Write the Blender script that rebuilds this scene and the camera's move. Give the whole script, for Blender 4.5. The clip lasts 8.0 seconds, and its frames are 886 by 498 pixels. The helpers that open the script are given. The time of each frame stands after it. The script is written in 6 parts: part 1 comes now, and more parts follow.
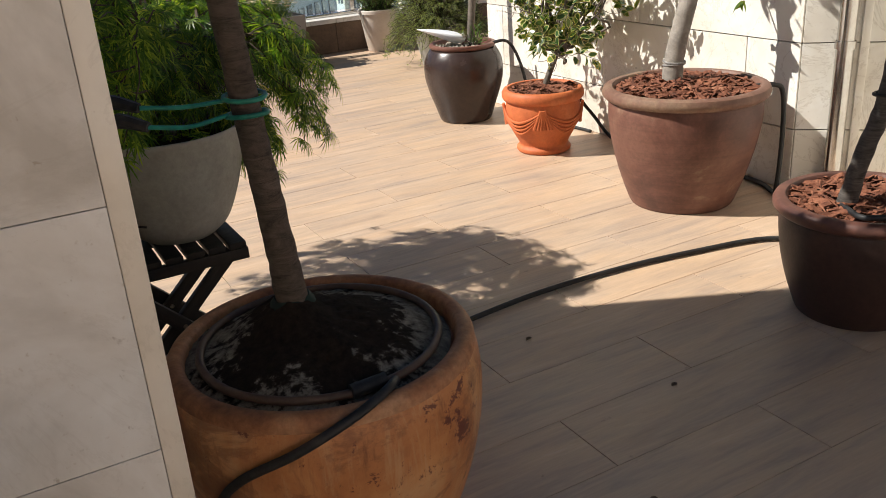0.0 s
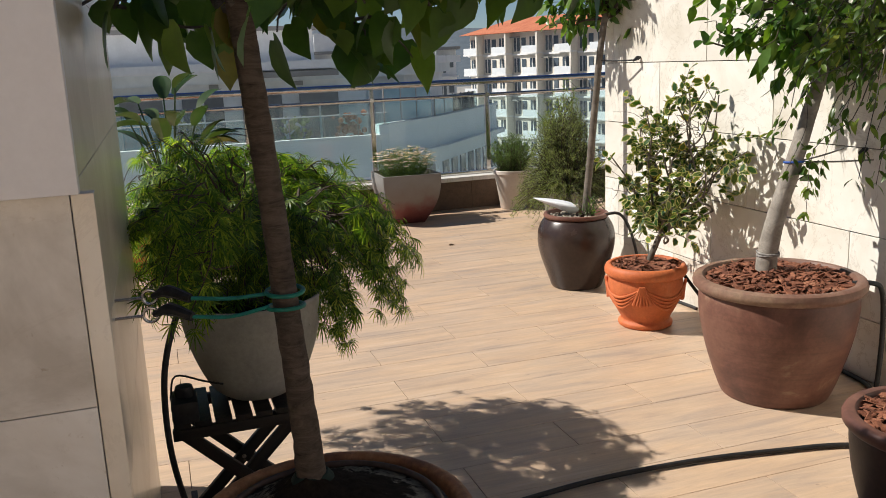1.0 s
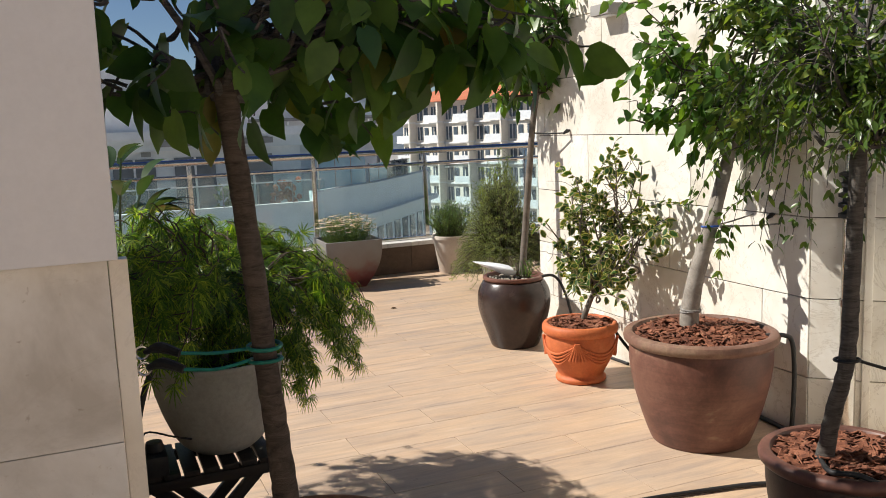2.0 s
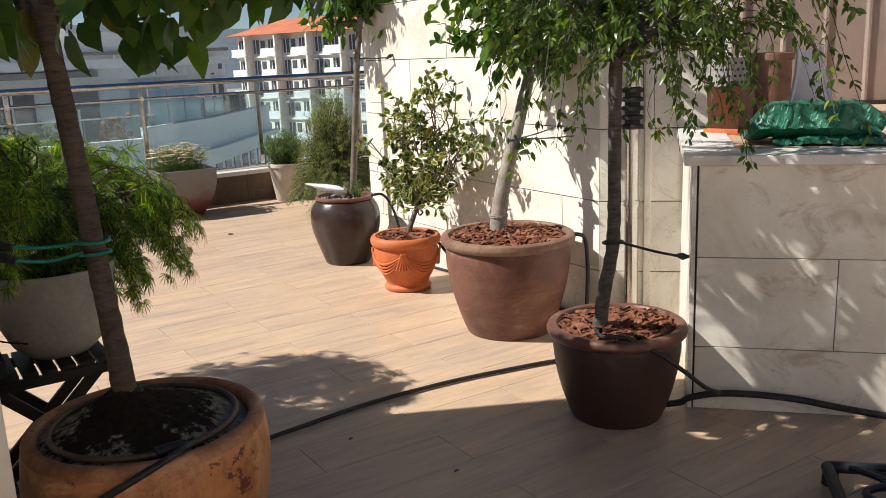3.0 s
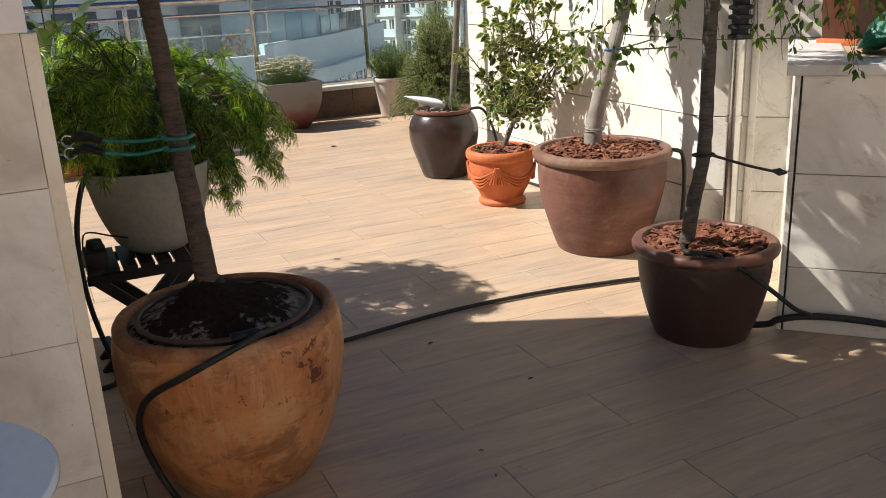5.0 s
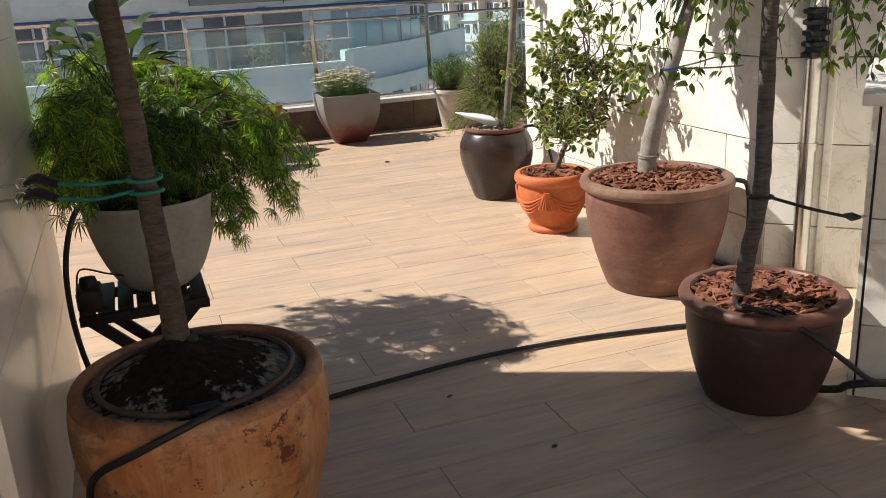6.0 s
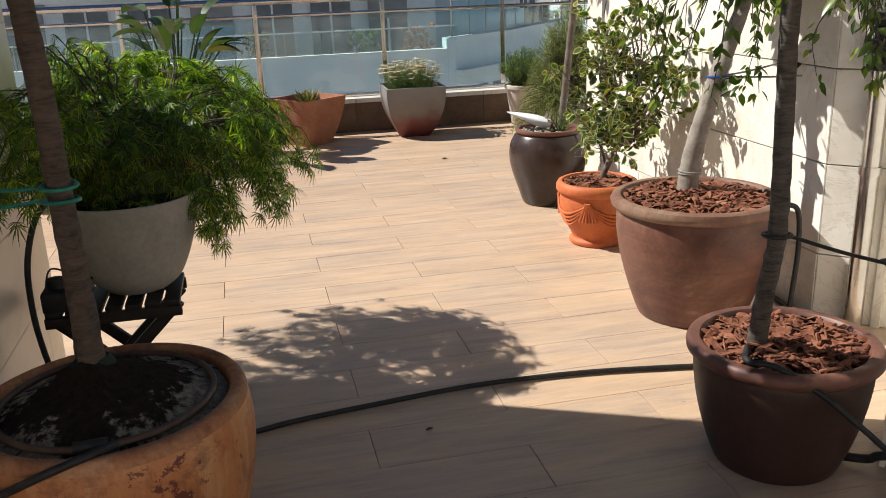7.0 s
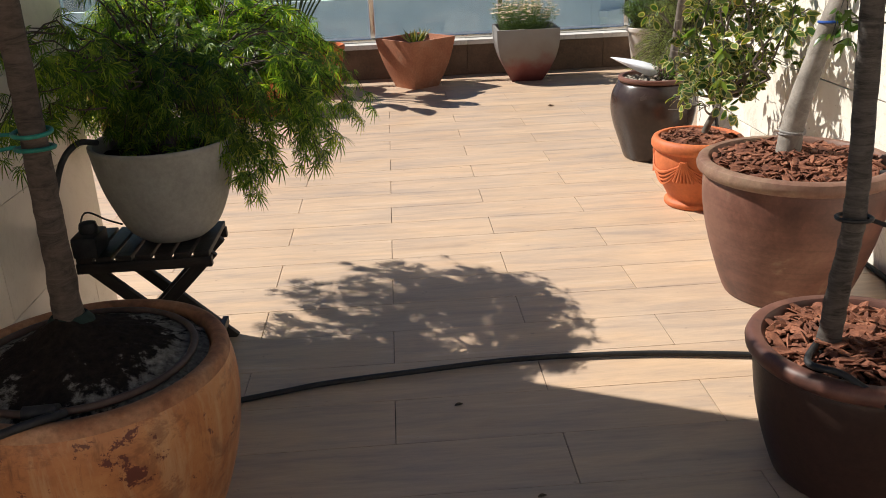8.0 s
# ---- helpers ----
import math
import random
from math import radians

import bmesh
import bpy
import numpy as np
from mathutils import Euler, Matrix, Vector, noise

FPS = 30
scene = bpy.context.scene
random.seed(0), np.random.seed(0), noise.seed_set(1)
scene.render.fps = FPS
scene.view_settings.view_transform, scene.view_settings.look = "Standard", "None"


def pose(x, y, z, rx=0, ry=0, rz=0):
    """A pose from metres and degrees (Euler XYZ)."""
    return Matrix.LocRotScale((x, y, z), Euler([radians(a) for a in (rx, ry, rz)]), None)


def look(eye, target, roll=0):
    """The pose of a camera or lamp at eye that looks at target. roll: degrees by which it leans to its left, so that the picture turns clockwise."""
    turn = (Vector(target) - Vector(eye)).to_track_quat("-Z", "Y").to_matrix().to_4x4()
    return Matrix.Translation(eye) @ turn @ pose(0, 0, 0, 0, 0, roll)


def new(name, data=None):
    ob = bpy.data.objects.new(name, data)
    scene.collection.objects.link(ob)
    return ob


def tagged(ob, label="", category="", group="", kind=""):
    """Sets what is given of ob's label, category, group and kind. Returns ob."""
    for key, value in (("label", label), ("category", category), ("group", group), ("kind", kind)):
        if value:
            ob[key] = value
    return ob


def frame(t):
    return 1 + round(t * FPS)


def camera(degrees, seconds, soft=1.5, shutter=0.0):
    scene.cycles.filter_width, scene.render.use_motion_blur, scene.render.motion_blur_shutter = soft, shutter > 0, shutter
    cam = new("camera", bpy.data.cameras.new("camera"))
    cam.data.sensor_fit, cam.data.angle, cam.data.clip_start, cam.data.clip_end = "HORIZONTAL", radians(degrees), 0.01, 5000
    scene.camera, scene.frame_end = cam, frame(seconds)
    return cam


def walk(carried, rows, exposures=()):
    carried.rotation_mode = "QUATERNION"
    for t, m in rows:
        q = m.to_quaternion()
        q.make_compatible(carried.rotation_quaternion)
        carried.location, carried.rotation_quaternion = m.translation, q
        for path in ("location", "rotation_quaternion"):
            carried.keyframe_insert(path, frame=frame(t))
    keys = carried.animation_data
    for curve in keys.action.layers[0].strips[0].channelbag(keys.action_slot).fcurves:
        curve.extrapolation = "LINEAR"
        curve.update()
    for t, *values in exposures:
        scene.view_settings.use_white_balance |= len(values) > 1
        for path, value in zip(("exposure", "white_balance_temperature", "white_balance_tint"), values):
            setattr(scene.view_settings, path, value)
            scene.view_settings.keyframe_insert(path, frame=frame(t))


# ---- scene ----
cam = camera(54.6, 8.0, soft=0.9)
PATH = [
    (0, (0.026, 0.074, 1.245), (0.896, 1.707, 0.488), -4.0),
    (0.5, (0.157, -0.017, 1.294), (0.895, 1.741, 0.69), -3.3),
    (1, (0.233, -0.124, 1.384), (0.841, 1.732, 0.955), -2.4),
    (1.2, (0.232, -0.138, 1.409), (0.822, 1.74, 1.056), -2.3),
    (2.3, (0.064, -0.412, 1.419), (0.918, 1.373, 1.133), -2.4),
    (2.5, (0.063, -0.461, 1.409), (0.969, 1.293, 1.089), -2.5),
    (2.9, (0.046, -0.609, 1.365), (1.075, 1.054, 0.946), -2.6),
    (3, (0.038, -0.653, 1.361), (1.099, 0.983, 0.914), -2.4),
    (3.5, (0.012, -0.78, 1.352), (1.18, 0.757, 0.828), -2.2),
    (4, (-0.035, -0.797, 1.335), (1.08, 0.765, 0.772), -3.3),
    (4.5, (-0.036, -0.77, 1.314), (0.928, 0.871, 0.698), -4.1),
    (5, (0.121, -0.712, 1.308), (0.928, 1.014, 0.698), -2.7),
    (5.2, (0.192, -0.69, 1.315), (0.947, 1.059, 0.705), -2.2),
    (6.3, (0.535, -0.402, 1.336), (1.128, 1.415, 0.747), -3.4),
    (6.5, (0.608, -0.358, 1.324), (1.16, 1.471, 0.733), -3.1),
    (7, (0.856, -0.348, 1.339), (1.269, 1.512, 0.732), -2.1),
    (7.5, (1.027, -0.285, 1.31), (1.3, 1.581, 0.644), -2.7),
    (8, (1.184, -0.159, 1.307), (1.27, 1.705, 0.587), -2.6),
]
EXPOSURE = [(0, 0.52), (0.5, 0.43), (1.0, 0.30), (1.2, 0.32), (2.3, 0.44), (3.0, 0.50), (3.5, 0.55), (4.5, 0.60), (5.2, 0.58), (6.5, 0.52), (8, 0.52)]
walk(cam, [(t, look(eye, target, roll)) for t, eye, target, roll in PATH], EXPOSURE)

# ---- world, sun, exposure ----
SUN_EL, SUN_AZ = radians(45), radians(-64)
world = bpy.data.worlds.new("sky")
scene.world = world
world.use_nodes = True
wn = world.node_tree
sky = wn.nodes.new("ShaderNodeTexSky")
sky.sky_type, sky.sun_disc = "NISHITA", False
sky.sun_elevation, sky.sun_rotation = SUN_EL, SUN_AZ
sky.altitude = 2500
sky.air_density, sky.dust_density, sky.ozone_density = 1.0, 0.1, 3.0
wn.nodes["Background"].inputs[1].default_value = 0.051
wn.links.new(sky.outputs[0], wn.nodes["Background"].inputs[0])
sun_data = bpy.data.lights.new("sun", "SUN")
sun_data.energy, sun_data.angle, sun_data.color = 5.2, radians(0.53), (1.0, 0.95, 0.87)
sun = new("sun", sun_data)
to_sun = Vector((math.sin(SUN_AZ) * math.cos(SUN_EL), math.cos(SUN_AZ) * math.cos(SUN_EL), math.sin(SUN_EL)))
sun.matrix_world = look(to_sun * 30, (0, 0, 0))


# ---- building helpers ----
def thing(name, label, category, at=(0, 0, 0), group="", kind="", turn=0):
    ob = new(name)
    ob.matrix_basis = pose(*at, 0, 0, turn)
    ob.empty_display_size = 0.05
    return tagged(ob, label, category, group, kind)


def mesh_of(bm, name, mats, smooth):
    me = bpy.data.meshes.new(name)
    bm.to_mesh(me)
    bm.free()
    for m in (mats if isinstance(mats, (list, tuple)) else [mats]):
        me.materials.append(m)
    if smooth:
        me.polygons.foreach_set("use_smooth", [True] * len(me.polygons))
        me.set_sharp_from_angle(angle=radians(42))
    return me


def part(name, bm, mats, parent=None, label="", smooth=True, at=None, kind=""):
    ob = new(name, mesh_of(bm, name, mats, smooth))
    ob.parent = parent
    if at is not None:
        ob.matrix_basis = at
    return tagged(ob, label, kind=kind)


def box(x0, y0, z0, x1, y1, z1, bevel=0.0, bm=None, m=None):
    own = bm is None
    bm = bm or bmesh.new()
    g = bmesh.ops.create_cube(bm, size=1)["verts"]
    for v in g:
        v.co = Vector(((x0 + x1) / 2 + v.co.x * (x1 - x0), (y0 + y1) / 2 + v.co.y * (y1 - y0), (z0 + z1) / 2 + v.co.z * (z1 - z0)))
    if bevel and own:
        bmesh.ops.bevel(bm, geom=bm.edges[:], offset=bevel, segments=2, affect="EDGES", profile=0.6)
    if m is not None:
        bmesh.ops.transform(bm, matrix=m, verts=g if not (bevel and own) else bm.verts[:])
    return bm


def prism(pts, z0, z1, bevel=0.0):
    bm = bmesh.new()
    lo = [bm.verts.new((x, y, z0)) for x, y in pts]
    hi = [bm.verts.new((x, y, z1)) for x, y in pts]
    n = len(pts)
    bm.faces.new(lo[::-1])
    bm.faces.new(hi)
    for i in range(n):
        bm.faces.new((lo[i], lo[(i + 1) % n], hi[(i + 1) % n], hi[i]))
    bmesh.ops.recalc_face_normals(bm, faces=bm.faces[:])
    if bevel:
        bmesh.ops.bevel(bm, geom=bm.edges[:], offset=bevel, segments=2, affect="EDGES")
    return bm


def lathe(profile, segs=56, wob=0.0, seed=0, bm=None):
    """A turned body from (radius, height) pairs; a radius of 0 closes an end."""
    bm = bm or bmesh.new()
    rings = []
    for r, z in profile:
        if r < 1e-5:
            rings.append([bm.verts.new((0, 0, z))])
            continue
        ring = []
        for i in range(segs):
            a = 2 * math.pi * i / segs
            k = 1 + wob * noise.noise((math.cos(a) * 1.3 + seed, math.sin(a) * 1.3, z * 4))
            ring.append(bm.verts.new((r * k * math.cos(a), r * k * math.sin(a), z)))
        rings.append(ring)
    for a, b in zip(rings, rings[1:]):
        if len(a) == 1 and len(b) == 1:
            continue
        for i in range(segs):
            j = (i + 1) % segs
            if len(a) == 1:
                bm.faces.new((a[0], b[j], b[i]))
            elif len(b) == 1:
                bm.faces.new((a[i], a[j], b[0]))
            else:
                bm.faces.new((a[i], a[j], b[j], b[i]))
    bmesh.ops.recalc_face_normals(bm, faces=bm.faces[:])
    return bm


def spline(pts, n=8):
    """Catmull-Rom through the points."""
    p = [Vector(q) for q in pts]
    if len(p) < 3:
        return p
    p = [p[0] * 2 - p[1]] + p + [p[-1] * 2 - p[-2]]
    out = []
    for i in range(1, len(p) - 2):
        for k in range(n):
            t = k / n
            out.append(0.5 * ((2 * p[i]) + (p[i + 1] - p[i - 1]) * t + (2 * p[i - 1] - 5 * p[i] + 4 * p[i + 1] - p[i + 2]) * t * t
                              + (3 * p[i] - p[i - 1] - 3 * p[i + 1] + p[i + 2]) * t ** 3))
    out.append(p[-2])
    return out


def tube(pts, radii, segs=8, bm=None, closed=False, bump=0.0, seed=0):
    bm = bm or bmesh.new()
    pts = [Vector(p) for p in pts]
    n = len(pts)
    if not isinstance(radii, (list, tuple)):
        radii = [radii] * n
    elif len(radii) != n:
        radii = list(np.interp(np.linspace(0, 1, n), np.linspace(0, 1, len(radii)), radii))
    rings, up = [], Vector((0.31, 0.2, 0.93))
    for i, p in enumerate(pts):
        d = (pts[(i + 1) % n] - pts[i - 1]) if closed else (pts[min(i + 1, n - 1)] - pts[max(i - 1, 0)])
        if d.length < 1e-9:
            d = Vector((0, 0, 1))
        d.normalize()
        u = up - d * up.dot(d)
        if u.length < 0.05:
            u = Vector((1, 0, 0)) - d * d.x
        u.normalize()
        up = u
        w = d.cross(u)
        ring = []
        for k in range(segs):
            a = 2 * math.pi * k / segs
            q = radii[i] * (1 + (bump * noise.noise((p.x * 30 + math.cos(a) * 1.5 + seed, p.y * 30 + math.sin(a) * 1.5, p.z * 42)) if bump else 0))
            ring.append(bm.verts.new(p + (u * math.cos(a) + w * math.sin(a)) * q))
        rings.append(ring)
    last = n if closed else n - 1
    for i in range(last):
        a, b = rings[i], rings[(i + 1) % n]
        for k in range(segs):
            bm.faces.new((a[k], a[(k + 1) % segs], b[(k + 1) % segs], b[k]))
    if not closed:
        bm.faces.new(rings[0][::-1])
        bm.faces.new(rings[-1])
    return bm


def ring_pts(r, z, n=40, c=(0, 0), squash=1.0):
    return [(c[0] + r * math.cos(2 * math.pi * i / n), c[1] + r * squash * math.sin(2 * math.pi * i / n), z) for i in range(n)]


def many(name, mats, tmpl_v, tmpl_f, P, D, N, L, parent=None, label="", tmpl_m=None, kind="", droop=None):
    """One mesh of many small alike pieces: at P, along D, facing N, of length L; tmpl_v has x along the length."""
    P, D, N = np.array(P, float), np.array(D, float), np.array(N, float)
    L = np.array(L, float)
    D /= np.linalg.norm(D, axis=1)[:, None] + 1e-9
    B = np.cross(N, D)
    B /= np.linalg.norm(B, axis=1)[:, None] + 1e-9
    N = np.cross(D, B)
    tv = np.array(tmpl_v, float)
    V = (P[:, None] + L[:, None, None] * (tv[None, :, 0:1] * D[:, None] + tv[None, :, 1:2] * B[:, None] + tv[None, :, 2:3] * N[:, None]))
    if droop is not None:
        V[:, :, 2] -= droop * (L[:, None] * tv[None, :, 0] ** 2)
    k = len(tv)
    faces = [tuple(i * k + j for j in f) for i in range(len(P)) for f in tmpl_f]
    me = bpy.data.meshes.new(name)
    me.from_pydata(V.reshape(-1, 3).tolist(), [], faces)
    for m in (mats if isinstance(mats, (list, tuple)) else [mats]):
        me.materials.append(m)
    if tmpl_m:
        me.polygons.foreach_set("material_index", list(tmpl_m) * len(P))
    me.polygons.foreach_set("use_smooth", [True] * len(me.polygons))
    ob = new(name, me)
    ob.parent = parent
    return tagged(ob, label, kind=kind)


# ---- materials ----
def material(name, base, rough=0.6, metal=0.0, spec=0.5):
    m = bpy.data.materials.new(name)
    m.use_nodes = True
    nt = m.node_tree
    b = nt.nodes["Principled BSDF"]
    b.inputs["Base Color"].default_value = (*base, 1)
    b.inputs["Roughness"].default_value = rough
    b.inputs["Metallic"].default_value = metal
    b.inputs["Specular IOR Level"].default_value = spec
    return m, nt, b


def node(nt, kind, **kw):
    n = nt.nodes.new(kind)
    for k, v in kw.items():
        n.inputs[k.replace("_", " ")].default_value = v
    return n


def coords(nt, scale=(1, 1, 1), world_space=False, per_object=0.0):
    tc = nt.nodes.new("ShaderNodeTexCoord")
    mp = nt.nodes.new("ShaderNodeMapping")
    mp.inputs["Scale"].default_value = scale
    if world_space:
        ge = nt.nodes.new("ShaderNodeNewGeometry")
        nt.links.new(ge.outputs["Position"], mp.inputs[0])
    else:
        nt.links.new(tc.outputs["Object"], mp.inputs[0])
    if per_object:
        oi = nt.nodes.new("ShaderNodeObjectInfo")
        mul = nt.nodes.new("ShaderNodeMath")
        mul.operation, mul.inputs[1].default_value = "MULTIPLY", per_object
        nt.links.new(oi.outputs["Random"], mul.inputs[0])
        nt.links.new(mul.outputs[0], mp.inputs["Location"])
    return mp.outputs[0]


def ramp(nt, fac, stops):
    r = nt.nodes.new("ShaderNodeValToRGB")
    e = r.color_ramp.elements
    e[0].position, e[0].color = stops[0][0], (*stops[0][1], 1)
    e[1].position, e[1].color = stops[-1][0], (*stops[-1][1], 1)
    for p, c in stops[1:-1]:
        q = e.new(p)
        q.color = (*c, 1)
    nt.links.new(fac, r.inputs[0])
    return r.outputs[0]


def noise_tex(nt, vec, scale, detail=5, rough=0.6, dist=0.0):
    n = node(nt, "ShaderNodeTexNoise", Scale=scale, Detail=detail, Roughness=rough, Distortion=dist)
    if vec is not None:
        nt.links.new(vec, n.inputs["Vector"])
    return n.outputs["Fac"]


def mix(nt, fac, a, b, mode="MIX"):
    m = nt.nodes.new("ShaderNodeMix")
    m.data_type, m.blend_type = "RGBA", mode
    for s, v in ((0, fac), (6, a), (7, b)):
        if isinstance(v, (int, float)):
            m.inputs[s].default_value = v
        elif isinstance(v, tuple):
            m.inputs[s].default_value = (*v, 1)
        else:
            nt.links.new(v, m.inputs[s])
    return m.outputs[2]


def bump(nt, b, height, strength=0.3, dist=0.01):
    n = node(nt, "ShaderNodeBump", Strength=strength, Distance=dist)
    nt.links.new(height, n.inputs["Height"])
    nt.links.new(n.outputs[0], b.inputs["Normal"])


def speckled(name, stops, scale=8, rough=0.7, spec=0.4, fine=60, fine_amt=0.25, bump_s=0.25, metal=0.0, detail=6, per_object=0.0, rough_var=0.0, stretch=(1, 1, 1), dist=0.0, coat=0.0):
    """A two-scale mottled surface: stops colour the large noise, fine grain on top."""
    m, nt, b = material(name, stops[0][1], rough, metal, spec)
    v = coords(nt, stretch, per_object=per_object)
    big = noise_tex(nt, v, scale, detail, 0.62, dist)
    small = noise_tex(nt, v, fine, 4, 0.7)
    col = ramp(nt, big, stops)
    g = ramp(nt, small, [(0.3, (1 - fine_amt,) * 3), (0.7, (1 + fine_amt * 0.35,) * 3)])
    col = mix(nt, 1.0, col, g, "MULTIPLY")
    nt.links.new(col, b.inputs["Base Color"])
    if bump_s:
        bump(nt, b, small, bump_s, 0.004)
    if rough_var:
        rr = nt.nodes.new("ShaderNodeMapRange")
        rr.inputs[3].default_value, rr.inputs[4].default_value = rough - rough_var, rough + rough_var
        nt.links.new(big, rr.inputs[0])
        nt.links.new(rr.outputs[0], b.inputs["Roughness"])
    if coat:
        b.inputs["Coat Weight"].default_value = coat
        b.inputs["Coat Roughness"].default_value = 0.12
    return m


def leafy(name, dark, mid, light, rough=0.4, trans=0.35, spec=0.45, yellow=None, fine=18):
    """Leaf: colour varies from leaf to leaf and along it, light shines through."""
    m, nt, b = material(name, mid, rough, 0, spec)
    ge = nt.nodes.new("ShaderNodeNewGeometry")
    stops = [(0.0, dark), (0.55, mid), (0.93, light)]
    if yellow:
        stops.append((1.0, yellow))
    col = ramp(nt, ge.outputs["Random Per Island"], stops)
    v = coords(nt)
    n = noise_tex(nt, v, fine, 3)
    col = mix(nt, 1.0, col, ramp(nt, n, [(0.3, (0.72, 0.72, 0.72)), (0.7, (1.15, 1.12, 1.0))]), "MULTIPLY")
    nt.links.new(col, b.inputs["Base Color"])
    tr = nt.nodes.new("ShaderNodeBsdfTranslucent")
    tcol = mix(nt, 1.0, col, (1.5, 1.5, 0.5), "MULTIPLY")
    nt.links.new(tcol, tr.inputs[0])
    ms = nt.nodes.new("ShaderNodeMixShader")
    ms.inputs[0].default_value = trans
    nt.links.new(b.outputs[0], ms.inputs[1])
    nt.links.new(tr.outputs[0], ms.inputs[2])
    nt.links.new(ms.outputs[0], nt.nodes["Material Output"].inputs[0])
    return m


def wood_tile():
    m, nt, b = material("wood_look_tile", (0.42, 0.27, 0.16), 0.42, 0, 0.5)
    v = coords(nt, (1.1, 8.0, 1), per_object=37.0)
    a = noise_tex(nt, v, 2.2, 8, 0.66, 0.5)
    v2 = coords(nt, (3.2, 40.0, 1), per_object=11.0)
    g = noise_tex(nt, v2, 3.0, 6, 0.75, 0.6)
    v3 = coords(nt, (0.8, 3.0, 1), world_space=True)
    c = noise_tex(nt, v3, 2.0, 6, 0.6, 0.5)
    col = ramp(nt, a, [(0.28, (0.29, 0.230, 0.195)), (0.40, (0.42, 0.315, 0.240)), (0.50, (0.52, 0.380, 0.270)), (0.60, (0.58, 0.42, 0.29)), (0.72, (0.66, 0.52, 0.40))])
    col = mix(nt, 1.0, col, ramp(nt, g, [(0.3, (0.84, 0.835, 0.835)), (0.7, (1.07, 1.065, 1.055))]), "MULTIPLY")
    col = mix(nt, 0.36, col, ramp(nt, c, [(0.34, (0.36, 0.295, 0.245)), (0.5, (0.47, 0.345, 0.245)), (0.66, (0.56, 0.375, 0.225))]))
    oi = nt.nodes.new("ShaderNodeObjectInfo")
    col = mix(nt, 1.0, col, ramp(nt, oi.outputs["Random"], [(0, (0.97, 0.965, 0.96)), (0.5, (1.0, 0.995, 0.985)), (1, (1.025, 1.015, 1.0))]), "MULTIPLY")
    # dust and dried splashes lying over the joints
    dv = coords(nt, world_space=True)
    d = noise_tex(nt, dv, 2.3, 6, 0.65)
    col = mix(nt, ramp(nt, d, [(0.56, (0, 0, 0)), (0.78, (0.22, 0.22, 0.22))]), col, (0.46, 0.40, 0.34))
    spots = noise_tex(nt, dv, 16, 5, 0.7, 0.3)
    col = mix(nt, ramp(nt, spots, [(0.66, (0, 0, 0)), (0.72, (0.5, 0.5, 0.5))]), col, (0.16, 0.12, 0.10))
    nt.links.new(col, b.inputs["Base Color"])
    rr = nt.nodes.new("ShaderNodeMapRange")
    rr.inputs[1].default_value, rr.inputs[2].default_value = 0.3, 0.7
    rr.inputs[3].default_value, rr.inputs[4].default_value = 0.34, 0.55
    nt.links.new(d, rr.inputs[0])
    nt.links.new(rr.outputs[0], b.inputs["Roughness"])
    bump(nt, b, g, 0.12, 0.003)
    return m


def stone(name, stops, rough=0.45, veins=0.35, vein_col=(0.30, 0.24, 0.17), coat=0.0, rust=0.0):
    """Cut limestone: cloudy, with fine veins and pores; each slab cut from another place."""
    m, nt, b = material(name, stops[0][1], rough, 0, 0.5)
    v = coords(nt, per_object=23.0)
    big = noise_tex(nt, v, 3.0, 7, 0.6, 0.8)
    col = ramp(nt, big, stops)
    oi = nt.nodes.new("ShaderNodeObjectInfo")
    col = mix(nt, 1.0, col, ramp(nt, oi.outputs["Random"], [(0, (0.90, 0.88, 0.85)), (0.6, (1, 1, 1)), (1, (1.04, 1.03, 1.01))]), "MULTIPLY")
    w = node(nt, "ShaderNodeTexNoise", Scale=2.4, Detail=8, Roughness=0.7, Distortion=1.6)
    nt.links.new(v, w.inputs["Vector"])
    vein = ramp(nt, w.outputs["Fac"], [(0.485, (0, 0, 0)), (0.5, (veins,) * 3), (0.515, (0, 0, 0))])
    col = mix(nt, vein, col, vein_col)
    pores = noise_tex(nt, v, 95, 3, 0.6)
    col = mix(nt, ramp(nt, pores, [(0.66, (0, 0, 0)), (0.78, (0.5, 0.5, 0.5))]), col, (0.42, 0.34, 0.25))
    pits = noise_tex(nt, v, 34, 4, 0.6, 0.4)
    col = mix(nt, ramp(nt, pits, [(0.69, (0, 0, 0)), (0.74, (0.55, 0.55, 0.55))]), col, (0.28, 0.22, 0.16))
    st = noise_tex(nt, coords(nt, (1.0, 1.0, 0.25), world_space=True), 3.2, 5, 0.6)
    col = mix(nt, ramp(nt, st, [(0.58, (0, 0, 0)), (0.75, (0.22, 0.22, 0.22))]), col, (0.45, 0.36, 0.26))
    if rust:
        rs = noise_tex(nt, coords(nt, (1.0, 1.0, 1.7), world_space=True), 3.4, 9, 0.72, 0.9)
        col = mix(nt, ramp(nt, rs, [(0.56, (0, 0, 0)), (0.62, (rust * 0.5,) * 3), (0.72, (rust,) * 3)]), col, (0.25, 0.13, 0.055))
    nt.links.new(col, b.inputs["Base Color"])
    bump(nt, b, pores, 0.15, 0.002)
    if coat:
        b.inputs["Coat Weight"].default_value = coat
        b.inputs["Coat Roughness"].default_value = 0.062
    return m


